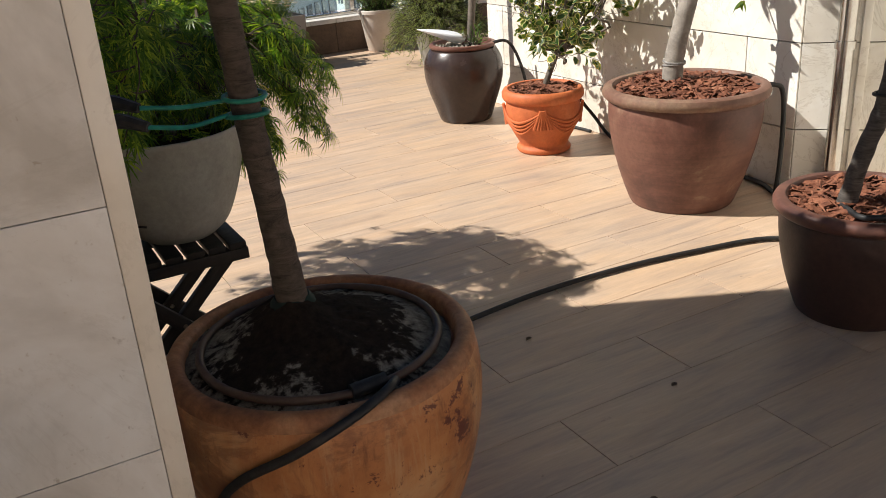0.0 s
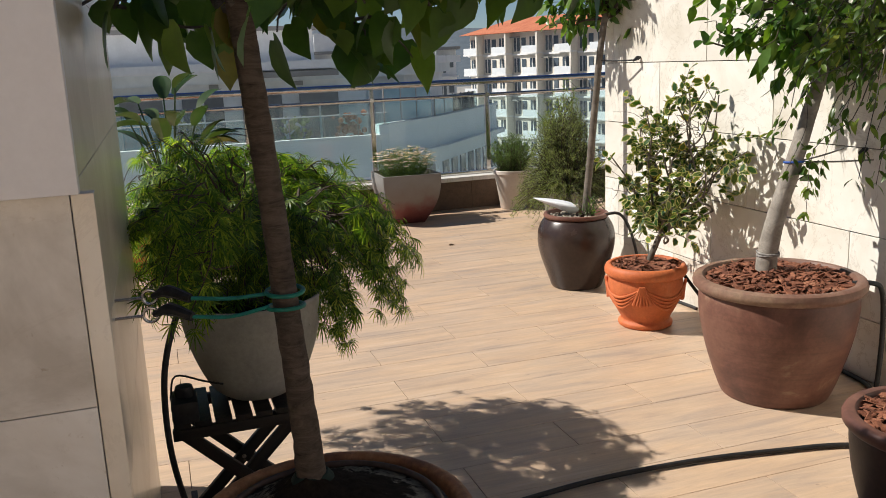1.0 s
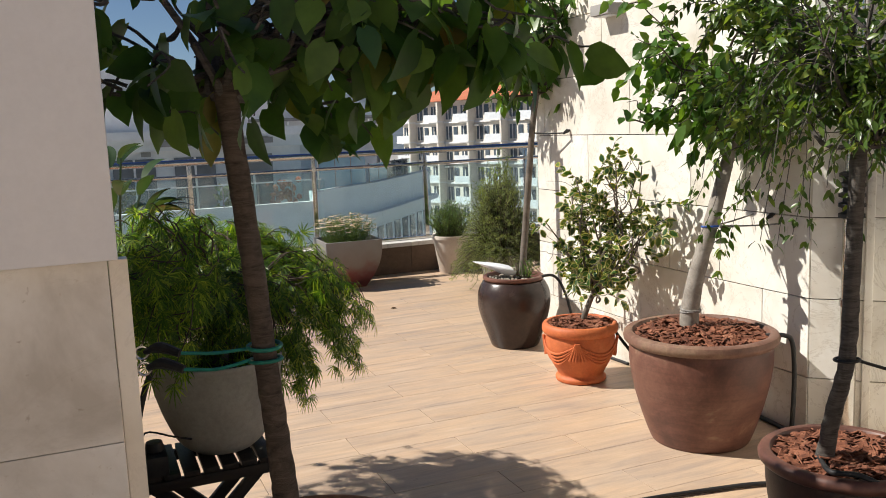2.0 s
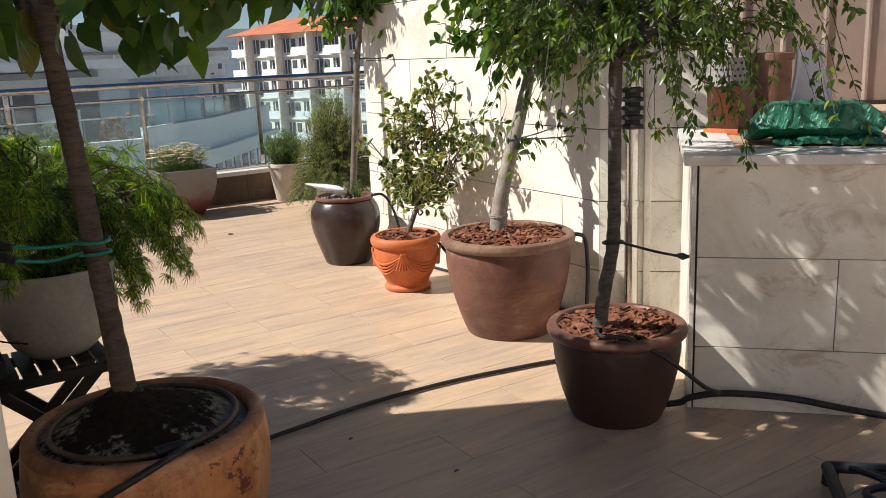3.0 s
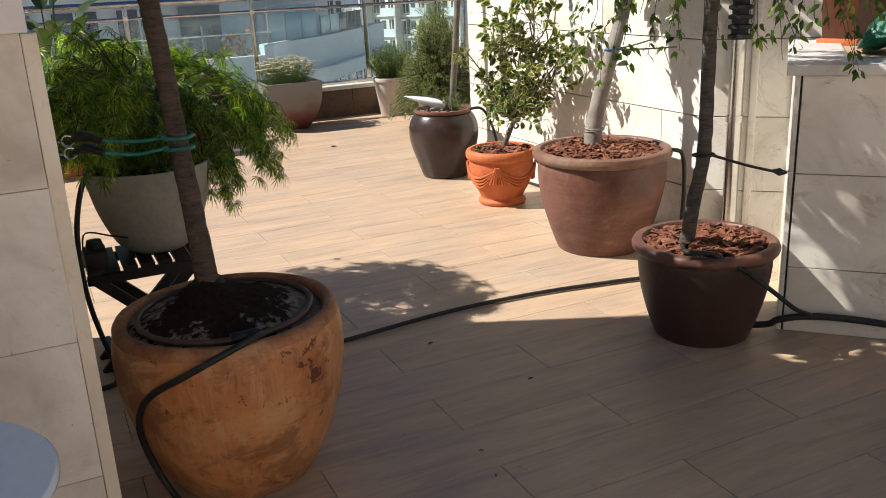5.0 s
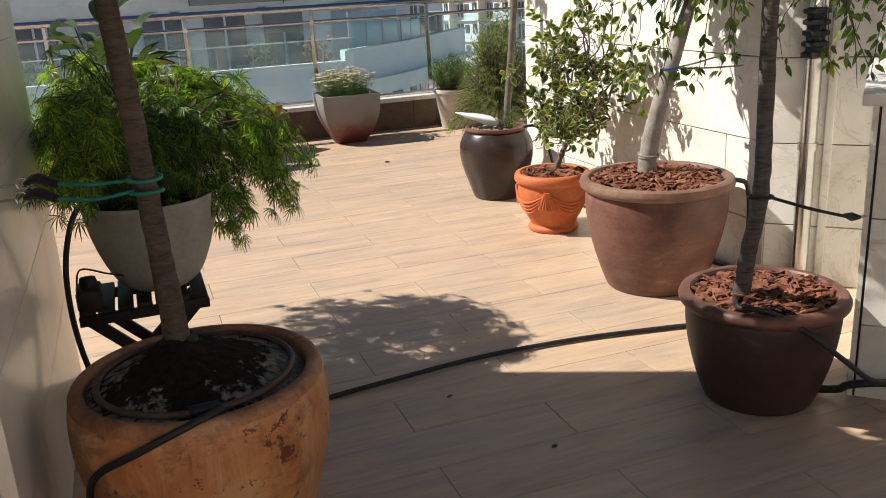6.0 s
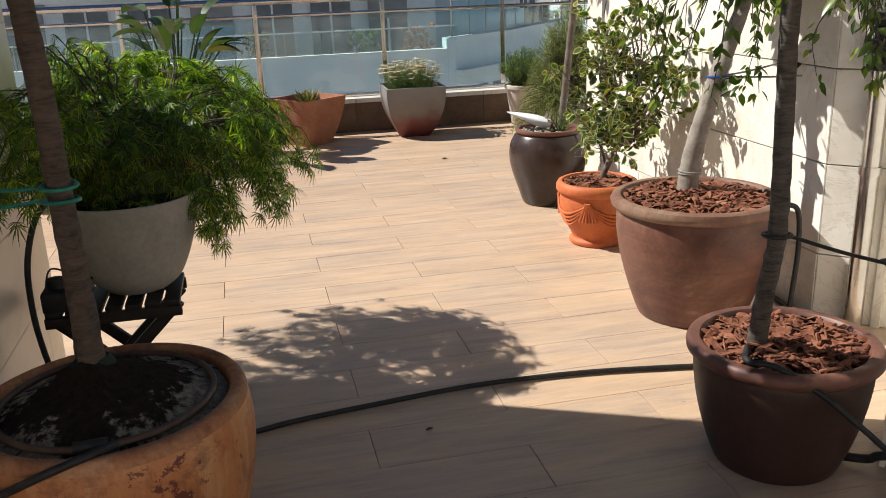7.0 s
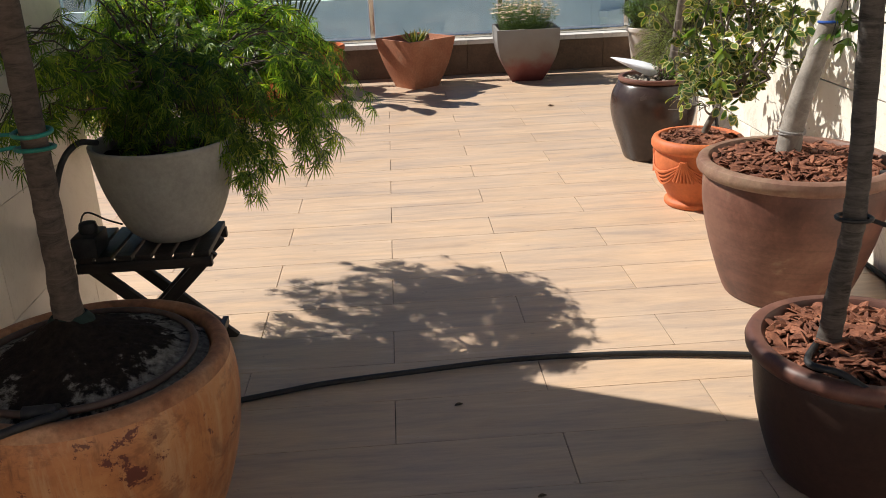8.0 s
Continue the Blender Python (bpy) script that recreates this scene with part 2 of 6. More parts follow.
def worn_terracotta():
    """Old orange glaze: pale rubbed belly, brown runs, flakes broken off down to maroon clay."""
    m, nt, b = material("worn_terracotta", (0.5, 0.2, 0.08), 0.40, 0, 0.45)
    v = coords(nt)
    big = noise_tex(nt, v, 5.5, 7, 0.65, 0.4)
    streak = noise_tex(nt, coords(nt, (9, 9, 1.3)), 2.4, 7, 0.7, 0.4)
    col = ramp(nt, big, [(0.3, (0.34, 0.125, 0.045)), (0.45, (0.48, 0.195, 0.070)), (0.58, (0.56, 0.265, 0.105)), (0.75, (0.62, 0.37, 0.19))])
    col = mix(nt, ramp(nt, streak, [(0.50, (0, 0, 0)), (0.66, (0.7, 0.7, 0.7))]), col, (0.58, 0.36, 0.19))
    col = mix(nt, ramp(nt, streak, [(0.30, (0.75, 0.75, 0.75)), (0.42, (0, 0, 0))]), col, (0.15, 0.052, 0.026))
    smear = noise_tex(nt, coords(nt, (1.0, 1.0, 1.5)), 5.5, 9, 0.72, 0.5)
    col = mix(nt, ramp(nt, smear, [(0.49, (0, 0, 0)), (0.55, (0.55, 0.55, 0.55)), (0.70, (0.85, 0.85, 0.85))]), col, (0.20, 0.075, 0.036))
    flake = noise_tex(nt, coords(nt, (1, 1, 0.8)), 13, 8, 0.75, 0.3)
    mask = ramp(nt, flake, [(0.615, (0, 0, 0)), (0.63, (0.9, 0.9, 0.9))])
    col = mix(nt, mask, col, (0.13, 0.040, 0.025))
    # one large flaked patch
    d = nt.nodes.new("ShaderNodeVectorMath")
    d.operation, d.inputs[1].default_value = "DISTANCE", (0.146, -0.268, 0.383)
    nt.links.new(v, d.inputs[0])
    e = nt.nodes.new("ShaderNodeMath")
    e.operation, e.inputs[1].default_value = "MULTIPLY_ADD", -0.42
    nt.links.new(noise_tex(nt, v, 22, 6, 0.75), e.inputs[0])
    nt.links.new(d.outputs["Value"], e.inputs[2])
    ad = nt.nodes.new("ShaderNodeMath")
    ad.operation, ad.inputs[1].default_value = "ADD", 0.220
    nt.links.new(e.outputs[0], ad.inputs[0])
    patch = ramp(nt, ad.outputs[0], [(0.028, (0.95, 0.95, 0.95)), (0.036, (0, 0, 0))])
    col = mix(nt, patch, col, (0.12, 0.030, 0.022))
    grime = noise_tex(nt, v, 60, 6, 0.8)
    col = mix(nt, ramp(nt, grime, [(0.60, (0, 0, 0)), (0.70, (0.6, 0.6, 0.6))]), col, (0.12, 0.05, 0.03))
    nt.links.new(col, b.inputs["Base Color"])
    bump(nt, b, flake, 0.35, 0.006)
    return m


def bark(name, dark, light, ring=22, rough=0.8):
    m, nt, b = material(name, dark, rough, 0, 0.25)
    a = noise_tex(nt, coords(nt, (7, 7, ring)), 1.6, 8, 0.75, 1.1)
    c = noise_tex(nt, coords(nt), 14, 5, 0.65)
    col = ramp(nt, a, [(0.3, dark), (0.6, light)])
    col = mix(nt, ramp(nt, c, [(0.5, (0, 0, 0)), (0.75, (0.55, 0.55, 0.55))]), col, tuple(min(1, x * 1.5) for x in light))
    nt.links.new(col, b.inputs["Base Color"])
    bump(nt, b, a, 0.6, 0.006)
    return m


def glass(name, tint=(0.75, 0.9, 0.9), dust=0.0):
    """Clear pane with true reflection and a thin veil of dried dust."""
    m, nt, b = material(name, tint, 0.02)
    nt.nodes.remove(b)
    tr = nt.nodes.new("ShaderNodeBsdfTransparent")
    tr.inputs[0].default_value = (*tint, 1)
    gl = nt.nodes.new("ShaderNodeBsdfGlossy")
    gl.inputs["Roughness"].default_value = 0.02
    fr = node(nt, "ShaderNodeFresnel", IOR=1.5)
    ms = nt.nodes.new("ShaderNodeMixShader")
    nt.links.new(fr.outputs[0], ms.inputs[0])
    nt.links.new(tr.outputs[0], ms.inputs[1])
    nt.links.new(gl.outputs[0], ms.inputs[2])
    if dust:
        tl = nt.nodes.new("ShaderNodeBsdfTranslucent")
        tl.inputs[0].default_value = (0.72, 0.76, 0.78, 1)
        dirt = nt.nodes.new("ShaderNodeMixShader")
        n = noise_tex(nt, coords(nt, (1, 1, 0.4), world_space=True), 4, 5, 0.6)
        nt.links.new(ramp(nt, n, [(0.3, (dust * 0.5,) * 3), (0.7, (dust * 1.6,) * 3)]), dirt.inputs[0])
        nt.links.new(ms.outputs[0], dirt.inputs[1])
        nt.links.new(tl.outputs[0], dirt.inputs[2])
        ms = dirt
    nt.links.new(ms.outputs[0], nt.nodes["Material Output"].inputs[0])
    return m


def thrown_stoneware():
    """Wheel-thrown brown clay: level throwing rings, clouded red-brown body with buff blooms."""
    m, nt, b = material("brown_stoneware", (0.15, 0.06, 0.045), 0.5, 0, 0.45)
    v = coords(nt, per_object=3.0)
    rings = noise_tex(nt, coords(nt, (1.2, 1.2, 26)), 2.0, 5, 0.6, 0.3)
    cloud = noise_tex(nt, v, 3.6, 6, 0.62, 0.8)
    fine = noise_tex(nt, v, 70, 4, 0.7)
    col = ramp(nt, cloud, [(0.34, (0.085, 0.035, 0.025)), (0.50, (0.145, 0.060, 0.042)), (0.61, (0.180, 0.082, 0.056)), (0.72, (0.31, 0.215, 0.140))])
    col = mix(nt, 1.0, col, ramp(nt, rings, [(0.30, (0.80, 0.79, 0.79)), (0.5, (1, 1, 1)), (0.7, (1.08, 1.07, 1.06))]), "MULTIPLY")
    col = mix(nt, 1.0, col, ramp(nt, fine, [(0.3, (0.8, 0.8, 0.8)), (0.7, (1.07, 1.07, 1.07))]), "MULTIPLY")
    nt.links.new(col, b.inputs["Base Color"])
    bump(nt, b, rings, 0.12, 0.003)
    return m


M_TILE = wood_tile()
M_GROUT = speckled("brown_grout", [(0.34, (0.065, 0.049, 0.039)), (0.46, (0.156, 0.117, 0.088)), (0.60, (0.390, 0.286, 0.208))], 1.7, 0.9)
M_STONE = stone("cream_limestone", [(0.3, (0.62, 0.575, 0.50)), (0.5, (0.72, 0.69, 0.625)), (0.7, (0.79, 0.775, 0.73))])
M_STONE_PIER = stone("honed_travertine", [(0.34, (0.46, 0.425, 0.37)), (0.48, (0.64, 0.605, 0.55)), (0.64, (0.76, 0.74, 0.70))], 0.42, 0.10)
M_STONE_GLOSS = stone("polished_travertine", [(0.3, (0.62, 0.56, 0.46)), (0.5, (0.72, 0.66, 0.56)), (0.7, (0.78, 0.73, 0.64))], 0.35, 0.12, coat=0.25)
M_STONE_BLOCK = stone("grey_cream_marble", [(0.3, (0.62, 0.58, 0.52)), (0.5, (0.75, 0.715, 0.65)), (0.7, (0.84, 0.81, 0.76))], 0.42, 0.14, (0.42, 0.32, 0.22), rust=0.6)
M_COPING = stone("pale_marble_coping", [(0.3, (0.60, 0.58, 0.55)), (0.5, (0.70, 0.68, 0.65)), (0.7, (0.76, 0.75, 0.72))], 0.35, 0.4, (0.3, 0.28, 0.26))
M_MORTAR = speckled("grey_mortar", [(0.3, (0.13, 0.11, 0.09)), (0.7, (0.22, 0.19, 0.16))], 12, 0.9)
M_MORTAR_PALE = speckled("pale_mortar", [(0.3, (0.36, 0.33, 0.29)), (0.7, (0.52, 0.48, 0.43))], 9, 0.9)
M_RENDER = speckled("pale_render", [(0.3, (0.60, 0.57, 0.53)), (0.7, (0.70, 0.67, 0.63))], 2.0, 0.85)
M_BOUNCE_WALL = speckled("bounce_wall_render", [(0.3, (0.74, 0.69, 0.61)), (0.7, (0.82, 0.77, 0.69))], 2.0, 0.85)
M_PANEL = speckled("white_lacquered_panel", [(0.3, (0.66, 0.66, 0.68)), (0.7, (0.72, 0.72, 0.74))], 1.5, 0.4, fine_amt=0.04, bump_s=0.03)
M_STEEL = speckled("brushed_stainless", [(0.3, (0.50, 0.48, 0.45)), (0.7, (0.66, 0.64, 0.60))], 6, 0.22, metal=1.0, fine_amt=0.1, bump_s=0.03, rough_var=0.08)
M_GLASS = glass("balustrade_glass", (0.86, 0.96, 0.96), 0.035)
M_GLASS_FAR = speckled("dark_window_glass", [(0.3, (0.05, 0.07, 0.09)), (0.7, (0.12, 0.15, 0.18))], 0.8, 0.06, spec=0.8, fine_amt=0.05, bump_s=0)
M_GLASS_BLUE = speckled("blue_glazed_screen", [(0.3, (0.12, 0.27, 0.38)), (0.7, (0.22, 0.42, 0.52))], 0.5, 0.08, spec=0.8, fine_amt=0.05, bump_s=0)
M_TERRA_WORN = worn_terracotta()
M_TERRA_LIP = speckled("rubbed_terracotta_lip", [(0.3, (0.20, 0.080, 0.040)), (0.5, (0.37, 0.160, 0.072)), (0.72, (0.50, 0.28, 0.15))], 9, 0.6, fine_amt=0.35, bump_s=0.4)
M_TERRA = speckled("orange_terracotta", [(0.3, (0.44, 0.105, 0.035)), (0.55, (0.55, 0.145, 0.045)), (0.75, (0.58, 0.20, 0.08))], 7, 0.62, fine_amt=0.18)
M_TERRA_BROWN = speckled("brown_glossy_terracotta", [(0.3, (0.055, 0.017, 0.008)), (0.6, (0.095, 0.030, 0.013)), (0.8, (0.15, 0.055, 0.026))], 6, 0.32, fine_amt=0.15)
M_VENT_FRAME = speckled("bronze_aluminium", [(0.3, (0.16, 0.115, 0.085)), (0.7, (0.26, 0.20, 0.16))], 8, 0.5)
M_TERRA_PALE = speckled("weathered_terracotta", [(0.3, (0.34, 0.13, 0.07)), (0.55, (0.42, 0.18, 0.10)), (0.75, (0.46, 0.26, 0.17))], 5, 0.75)
M_BROWN = thrown_stoneware()
M_BROWN_DARK = speckled("dark_brown_stoneware", [(0.28, (0.034, 0.017, 0.013)), (0.55, (0.055, 0.027, 0.020)), (0.78, (0.085, 0.045, 0.034))], 4, 0.5, fine_amt=0.25, rough_var=0.1)
M_BROWN_RIM = speckled("buff_rim_stoneware", [(0.28, (0.135, 0.060, 0.042)), (0.5, (0.20, 0.105, 0.072)), (0.72, (0.31, 0.215, 0.14))], 6, 0.55)
M_GLAZE = speckled("dark_glazed_ceramic", [(0.3, (0.026, 0.016, 0.013)), (0.6, (0.046, 0.029, 0.024)), (0.8, (0.068, 0.044, 0.035))], 5, 0.25, spec=0.4, fine_amt=0.2, rough_var=0.08, bump_s=0.1)
M_CONCRETE = speckled("grey_fibre_clay", [(0.3, (0.27, 0.26, 0.23)), (0.5, (0.36, 0.35, 0.31)), (0.75, (0.44, 0.43, 0.39))], 4, 0.8, fine_amt=0.15)
M_WHITE_POT = speckled("off_white_plastic", [(0.3, (0.52, 0.44, 0.38)), (0.7, (0.66, 0.60, 0.54))], 4, 0.5, fine_amt=0.08, bump_s=0.05)
M_SOIL = speckled("dark_potting_soil", [(0.3, (0.010, 0.007, 0.005)), (0.6, (0.026, 0.018, 0.012)), (0.8, (0.05, 0.036, 0.026))], 30, 0.95, fine=160, fine_amt=0.5, bump_s=1.0, spec=0.1)
M_CRUST = speckled("white_mineral_crust", [(0.3, (0.24, 0.20, 0.16)), (0.5, (0.44, 0.39, 0.32)), (0.7, (0.60, 0.55, 0.48))], 26, 0.95, fine=130, fine_amt=0.5, bump_s=0.9, spec=0.1)
M_CHIP = speckled("pine_bark_chips", [(0.28, (0.055, 0.020, 0.012)), (0.45, (0.17, 0.058, 0.030)), (0.60, (0.28, 0.105, 0.055)), (0.74, (0.40, 0.21, 0.125))], 22, 0.85, fine=150, fine_amt=0.4, bump_s=0.6)
M_BARK_RED = bark("ringed_brown_bark", (0.024, 0.018, 0.014), (0.120, 0.092, 0.072), 32)
M_BARK_GREY = bark("smooth_grey_bark", (0.17, 0.145, 0.12), (0.30, 0.27, 0.235), 9)
M_BARK_DARK = bark("dark_grey_bark", (0.020, 0.017, 0.015), (0.125, 0.112, 0.100), 40)
M_BARK_BROWN = bark("grey_brown_bark", (0.075, 0.060, 0.048), (0.165, 0.140, 0.115), 12)
M_TWIG = bark("twig_bark", (0.030, 0.022, 0.017), (0.075, 0.055, 0.040), 20)
M_BLACK = speckled("black_rubber", [(0.3, (0.010, 0.010, 0.011)), (0.7, (0.028, 0.027, 0.027))], 30, 0.55, fine_amt=0.3)
M_BLACKWOOD = speckled("black_stained_wood", [(0.3, (0.010, 0.008, 0.007)), (0.7, (0.035, 0.028, 0.022))], 9, 0.55, fine_amt=0.3, stretch=(1, 6, 6))
M_IRON = speckled("black_cast_iron", [(0.3, (0.010, 0.011, 0.013)), (0.6, (0.024, 0.026, 0.030)), (0.8, (0.06, 0.055, 0.05))], 14, 0.42, spec=0.35, fine_amt=0.3, bump_s=0.4)
M_ROPE = speckled("green_plastic_tie", [(0.3, (0.010, 0.14, 0.105)), (0.7, (0.02, 0.26, 0.19))], 40, 0.5)
M_BLUE_TIE = speckled("blue_plastic_tie", [(0.3, (0.015, 0.06, 0.28)), (0.7, (0.03, 0.11, 0.42))], 40, 0.45)
M_CORD = speckled("grey_cord", [(0.3, (0.16, 0.15, 0.14)), (0.7, (0.3, 0.28, 0.26))], 60, 0.8)


M_WRAP = speckled("dark_green_cloth", [(0.3, (0.008, 0.018, 0.014)), (0.7, (0.020, 0.040, 0.030))], 30, 0.9)
M_DRY_LEAF = speckled("dry_leaf", [(0.3, (0.11, 0.07, 0.04)), (0.7, (0.24, 0.16, 0.095))], 60, 0.7)
LEAF_SPOTS = [(1.308, 1.973, 20, 0.026), (1.474, 1.534, 15, 0.024), (1.113, 1.216, 140, 0.016), (1.087, 1.083, 60, 0.014), (2.296, 5.961, 200, 0.05)]


def crusted_soil():
    """Dark soil, caked with pale mineral crust in patches towards the pot's edge."""
    m, nt, b = material("crusted_soil", (0.02, 0.014, 0.01), 0.95, 0, 0.1)
    v = coords(nt, (1, 1, 0))
    ln = nt.nodes.new("ShaderNodeVectorMath")
    ln.operation = "LENGTH"
    nt.links.new(v, ln.inputs[0])
    big = noise_tex(nt, v, 7, 4, 0.6)
    fine = noise_tex(nt, v, 55, 6, 0.75)
    a = nt.nodes.new("ShaderNodeMath")
    a.operation, a.inputs[1].default_value = "MULTIPLY_ADD", 0.50
    nt.links.new(big, a.inputs[0])
    nt.links.new(ln.outputs["Value"], a.inputs[2])
    c = nt.nodes.new("ShaderNodeMath")
    c.operation, c.inputs[1].default_value = "MULTIPLY_ADD", 0.22
    nt.links.new(fine, c.inputs[0])
    nt.links.new(a.outputs[0], c.inputs[2])
    mask = ramp(nt, c.outputs[0], [(0.540, (0, 0, 0)), (0.575, (0.9, 0.9, 0.9))])
    soil = ramp(nt, fine, [(0.3, (0.008, 0.006, 0.005)), (0.7, (0.035, 0.025, 0.018))])
    crust = ramp(nt, fine, [(0.35, (0.08, 0.068, 0.055)), (0.6, (0.26, 0.235, 0.195)), (0.75, (0.44, 0.41, 0.36))])
    nt.links.new(mix(nt, mask, soil, crust), b.inputs["Base Color"])
    bump(nt, b, fine, 0.8, 0.006)
    return m


M_CRUSTED = crusted_soil()
M_SACK = speckled("green_woven_sack", [(0.3, (0.008, 0.085, 0.048)), (0.55, (0.020, 0.150, 0.088)), (0.75, (0.08, 0.27, 0.18))], 9, 0.36, fine=140, fine_amt=0.35, bump_s=0.4)
M_WHITE = speckled("white_plastic", [(0.3, (0.66, 0.68, 0.72)), (0.7, (0.76, 0.78, 0.80))], 3, 0.4, fine_amt=0.05, bump_s=0.03)
M_BEIGE = speckled("beige_painted_metal", [(0.3, (0.60, 0.47, 0.39)), (0.7, (0.68, 0.55, 0.47))], 1.2, 0.5, fine_amt=0.08)
M_ORANGE = speckled("orange_plastic", [(0.3, (0.62, 0.13, 0.02)), (0.7, (0.72, 0.18, 0.03))], 3, 0.4, fine_amt=0.05)
M_SLATE = speckled("dark_tile_upstand", [(0.3, (0.10, 0.068, 0.048)), (0.55, (0.16, 0.105, 0.07)), (0.75, (0.21, 0.14, 0.095))], 5, 0.6, per_object=9)
M_FAR_WHITE = speckled("far_white_render", [(0.3, (0.76, 0.75, 0.73)), (0.7, (0.84, 0.83, 0.82))], 0.25, 0.85, fine=2, fine_amt=0.08, bump_s=0)
# white render with the faint blue of skylit shade put into its colour
M_FAR_SKYLIT = speckled("far_white_skylit_tint", [(0.3, (0.68, 0.71, 0.73)), (0.7, (0.78, 0.80, 0.81))], 0.25, 0.7, fine=2, fine_amt=0.08, bump_s=0)
M_FAR_CREAM = speckled("far_cream_render", [(0.3, (0.72, 0.66, 0.57)), (0.7, (0.82, 0.77, 0.68))], 0.2, 0.85, fine=2, fine_amt=0.08, bump_s=0)
M_FAR_ROOF = speckled("far_roof_tiles", [(0.3, (0.42, 0.12, 0.06)), (0.7, (0.55, 0.20, 0.10))], 0.5, 0.85, fine=6, fine_amt=0.25, bump_s=0)
M_FAR_GREY = speckled("far_grey_concrete", [(0.3, (0.24, 0.23, 0.22)), (0.7, (0.36, 0.35, 0.33))], 0.3, 0.9, fine=3, fine_amt=0.1, bump_s=0)
# ground colour raised so that it bounces sunlight onto facades and undersides
M_ASPHALT = speckled("far_street", [(0.3, (0.20, 0.19, 0.18)), (0.5, (0.30, 0.29, 0.27)), (0.7, (0.40, 0.38, 0.35))], 0.05, 0.9, fine=1, fine_amt=0.2, bump_s=0)
# the blue of the reflected sky is put into this lacquer's base colour
M_TABLE = speckled("sky_tinted_lacquer", [(0.3, (0.62, 0.74, 0.90)), (0.7, (0.70, 0.80, 0.93))], 3, 0.08, spec=0.6, fine_amt=0.05, bump_s=0.02)
# distance haze is put into the hills as a blue-grey base colour
M_HILL = speckled("far_hills", [(0.3, (0.10, 0.13, 0.16)), (0.7, (0.15, 0.18, 0.21))], 0.02, 0.95, fine=0.2, fine_amt=0.2, bump_s=0)

L_HEART = leafy("heart_leaf", (0.040, 0.100, 0.028), (0.075, 0.160, 0.040), (0.14, 0.24, 0.055), 0.38, 0.42, yellow=(0.19, 0.14, 0.035))
L_SMALL = leafy("weeping_leaf", (0.050, 0.098, 0.026), (0.095, 0.165, 0.042), (0.18, 0.26, 0.062), 0.30, 0.45, yellow=(0.28, 0.32, 0.07))
L_ROUND = leafy("broad_leaf", (0.035, 0.090, 0.018), (0.062, 0.145, 0.026), (0.13, 0.23, 0.040), 0.34, 0.42)
L_MAPLE = leafy("dissected_leaf", (0.038, 0.096, 0.019), (0.090, 0.182, 0.030), (0.27, 0.38, 0.055), 0.40, 0.60, yellow=(0.42, 0.45, 0.08))
L_HOLLY = leafy("variegated_leaf_heart", (0.022, 0.062, 0.016), (0.048, 0.105, 0.026), (0.13, 0.19, 0.045), 0.24, 0.3, spec=0.6)
L_MARGIN = leafy("variegated_leaf_margin", (0.22, 0.24, 0.09), (0.38, 0.38, 0.16), (0.52, 0.49, 0.23), 0.26, 0.25, spec=0.6, yellow=(0.50, 0.38, 0.06))
L_NEEDLE = leafy("needle_leaf", (0.135, 0.175, 0.080), (0.215, 0.270, 0.125), (0.32, 0.38, 0.175), 0.5, 0.45)
L_LIME = leafy("lime_leaf", (0.10, 0.17, 0.03), (0.18, 0.27, 0.045), (0.30, 0.38, 0.06), 0.45, 0.5)
L_NEEDLE_BRIGHT = leafy("bright_needle_leaf", (0.08, 0.15, 0.05), (0.13, 0.22, 0.07), (0.20, 0.29, 0.09), 0.5, 0.3)
L_PADDLE = leafy("paddle_leaf", (0.025, 0.055, 0.022), (0.042, 0.080, 0.034), (0.075, 0.115, 0.05), 0.25, 0.22, fine=6)
L_GRASS = leafy("grass_blade", (0.06, 0.09, 0.03), (0.11, 0.14, 0.05), (0.28, 0.25, 0.12), 0.5, 0.3)
L_PETAL = leafy("pale_petal", (0.62, 0.42, 0.43), (0.76, 0.62, 0.61), (0.84, 0.77, 0.74), 0.6, 0.3)

# ---- structure: ground far below, terrace floor, walls ----
gb = bmesh.new()
bmesh.ops.create_grid(gb, x_segments=6, y_segments=6, size=2500)
g = part("ground", gb, M_ASPHALT, None, "city ground far below the roof terrace, pale to bounce light up", False, pose(0, 0, -26))
tagged(g, category="ground", kind="structure")

W, LN = 0.225, 0.9
WALL_X, WALL_Y0, WALL_Y1 = 2.95, 2.41, 4.76
CURB_Y = 7.46
floor = part("floor", prism([(-6, -4.5), (7.0, -4.5), (7.0, 7.75), (-6, 7.75)], -0.35, -0.006), M_GROUT, None,
             "roof terrace floor of wood-look porcelain planks", False)
tagged(floor, category="floor", kind="structure")

# pier with honed stone front, polished end and a white panel above
PX, PY0, PY1, PH = 0.125, 1.022, 2.765, 2.42
pier = part("wall_west", box(-4.5, PY0 + 0.02, 0, PX - 0.02, PY1, PH), M_RENDER, None, "stone-clad end of the house wall", False)
tagged(pier, category="wall", kind="structure")
# unseen upper block, added so that its edge shades the floor by the parasol base
part("upper_wall", box(-4.5, PY0 + 0.02, PH, PX - 0.02, 1.80, 3.4), M_RENDER, pier, "", False)
# unseen wall behind the walk, its paleness set to bounce fill light
back = part("wall_south", box(-4.5, -3.4, 0, 5.5, -3.2, 3.2), M_BOUNCE_WALL, None, "unseen pale wall behind the camera that bounces sunlight", False)
tagged(back, category="wall", kind="structure")

# right-hand boundary wall and its chamfered return
wall_e = part("wall_east", box(WALL_X + 0.014, WALL_Y0 + 0.006, 0, WALL_X + 0.30, WALL_Y1 - 0.014, 2.39), M_MORTAR, None,
              "tall garden wall clad in cream limestone slabs", False)
tagged(wall_e, category="wall", kind="structure")
C45 = math.sqrt(0.5)
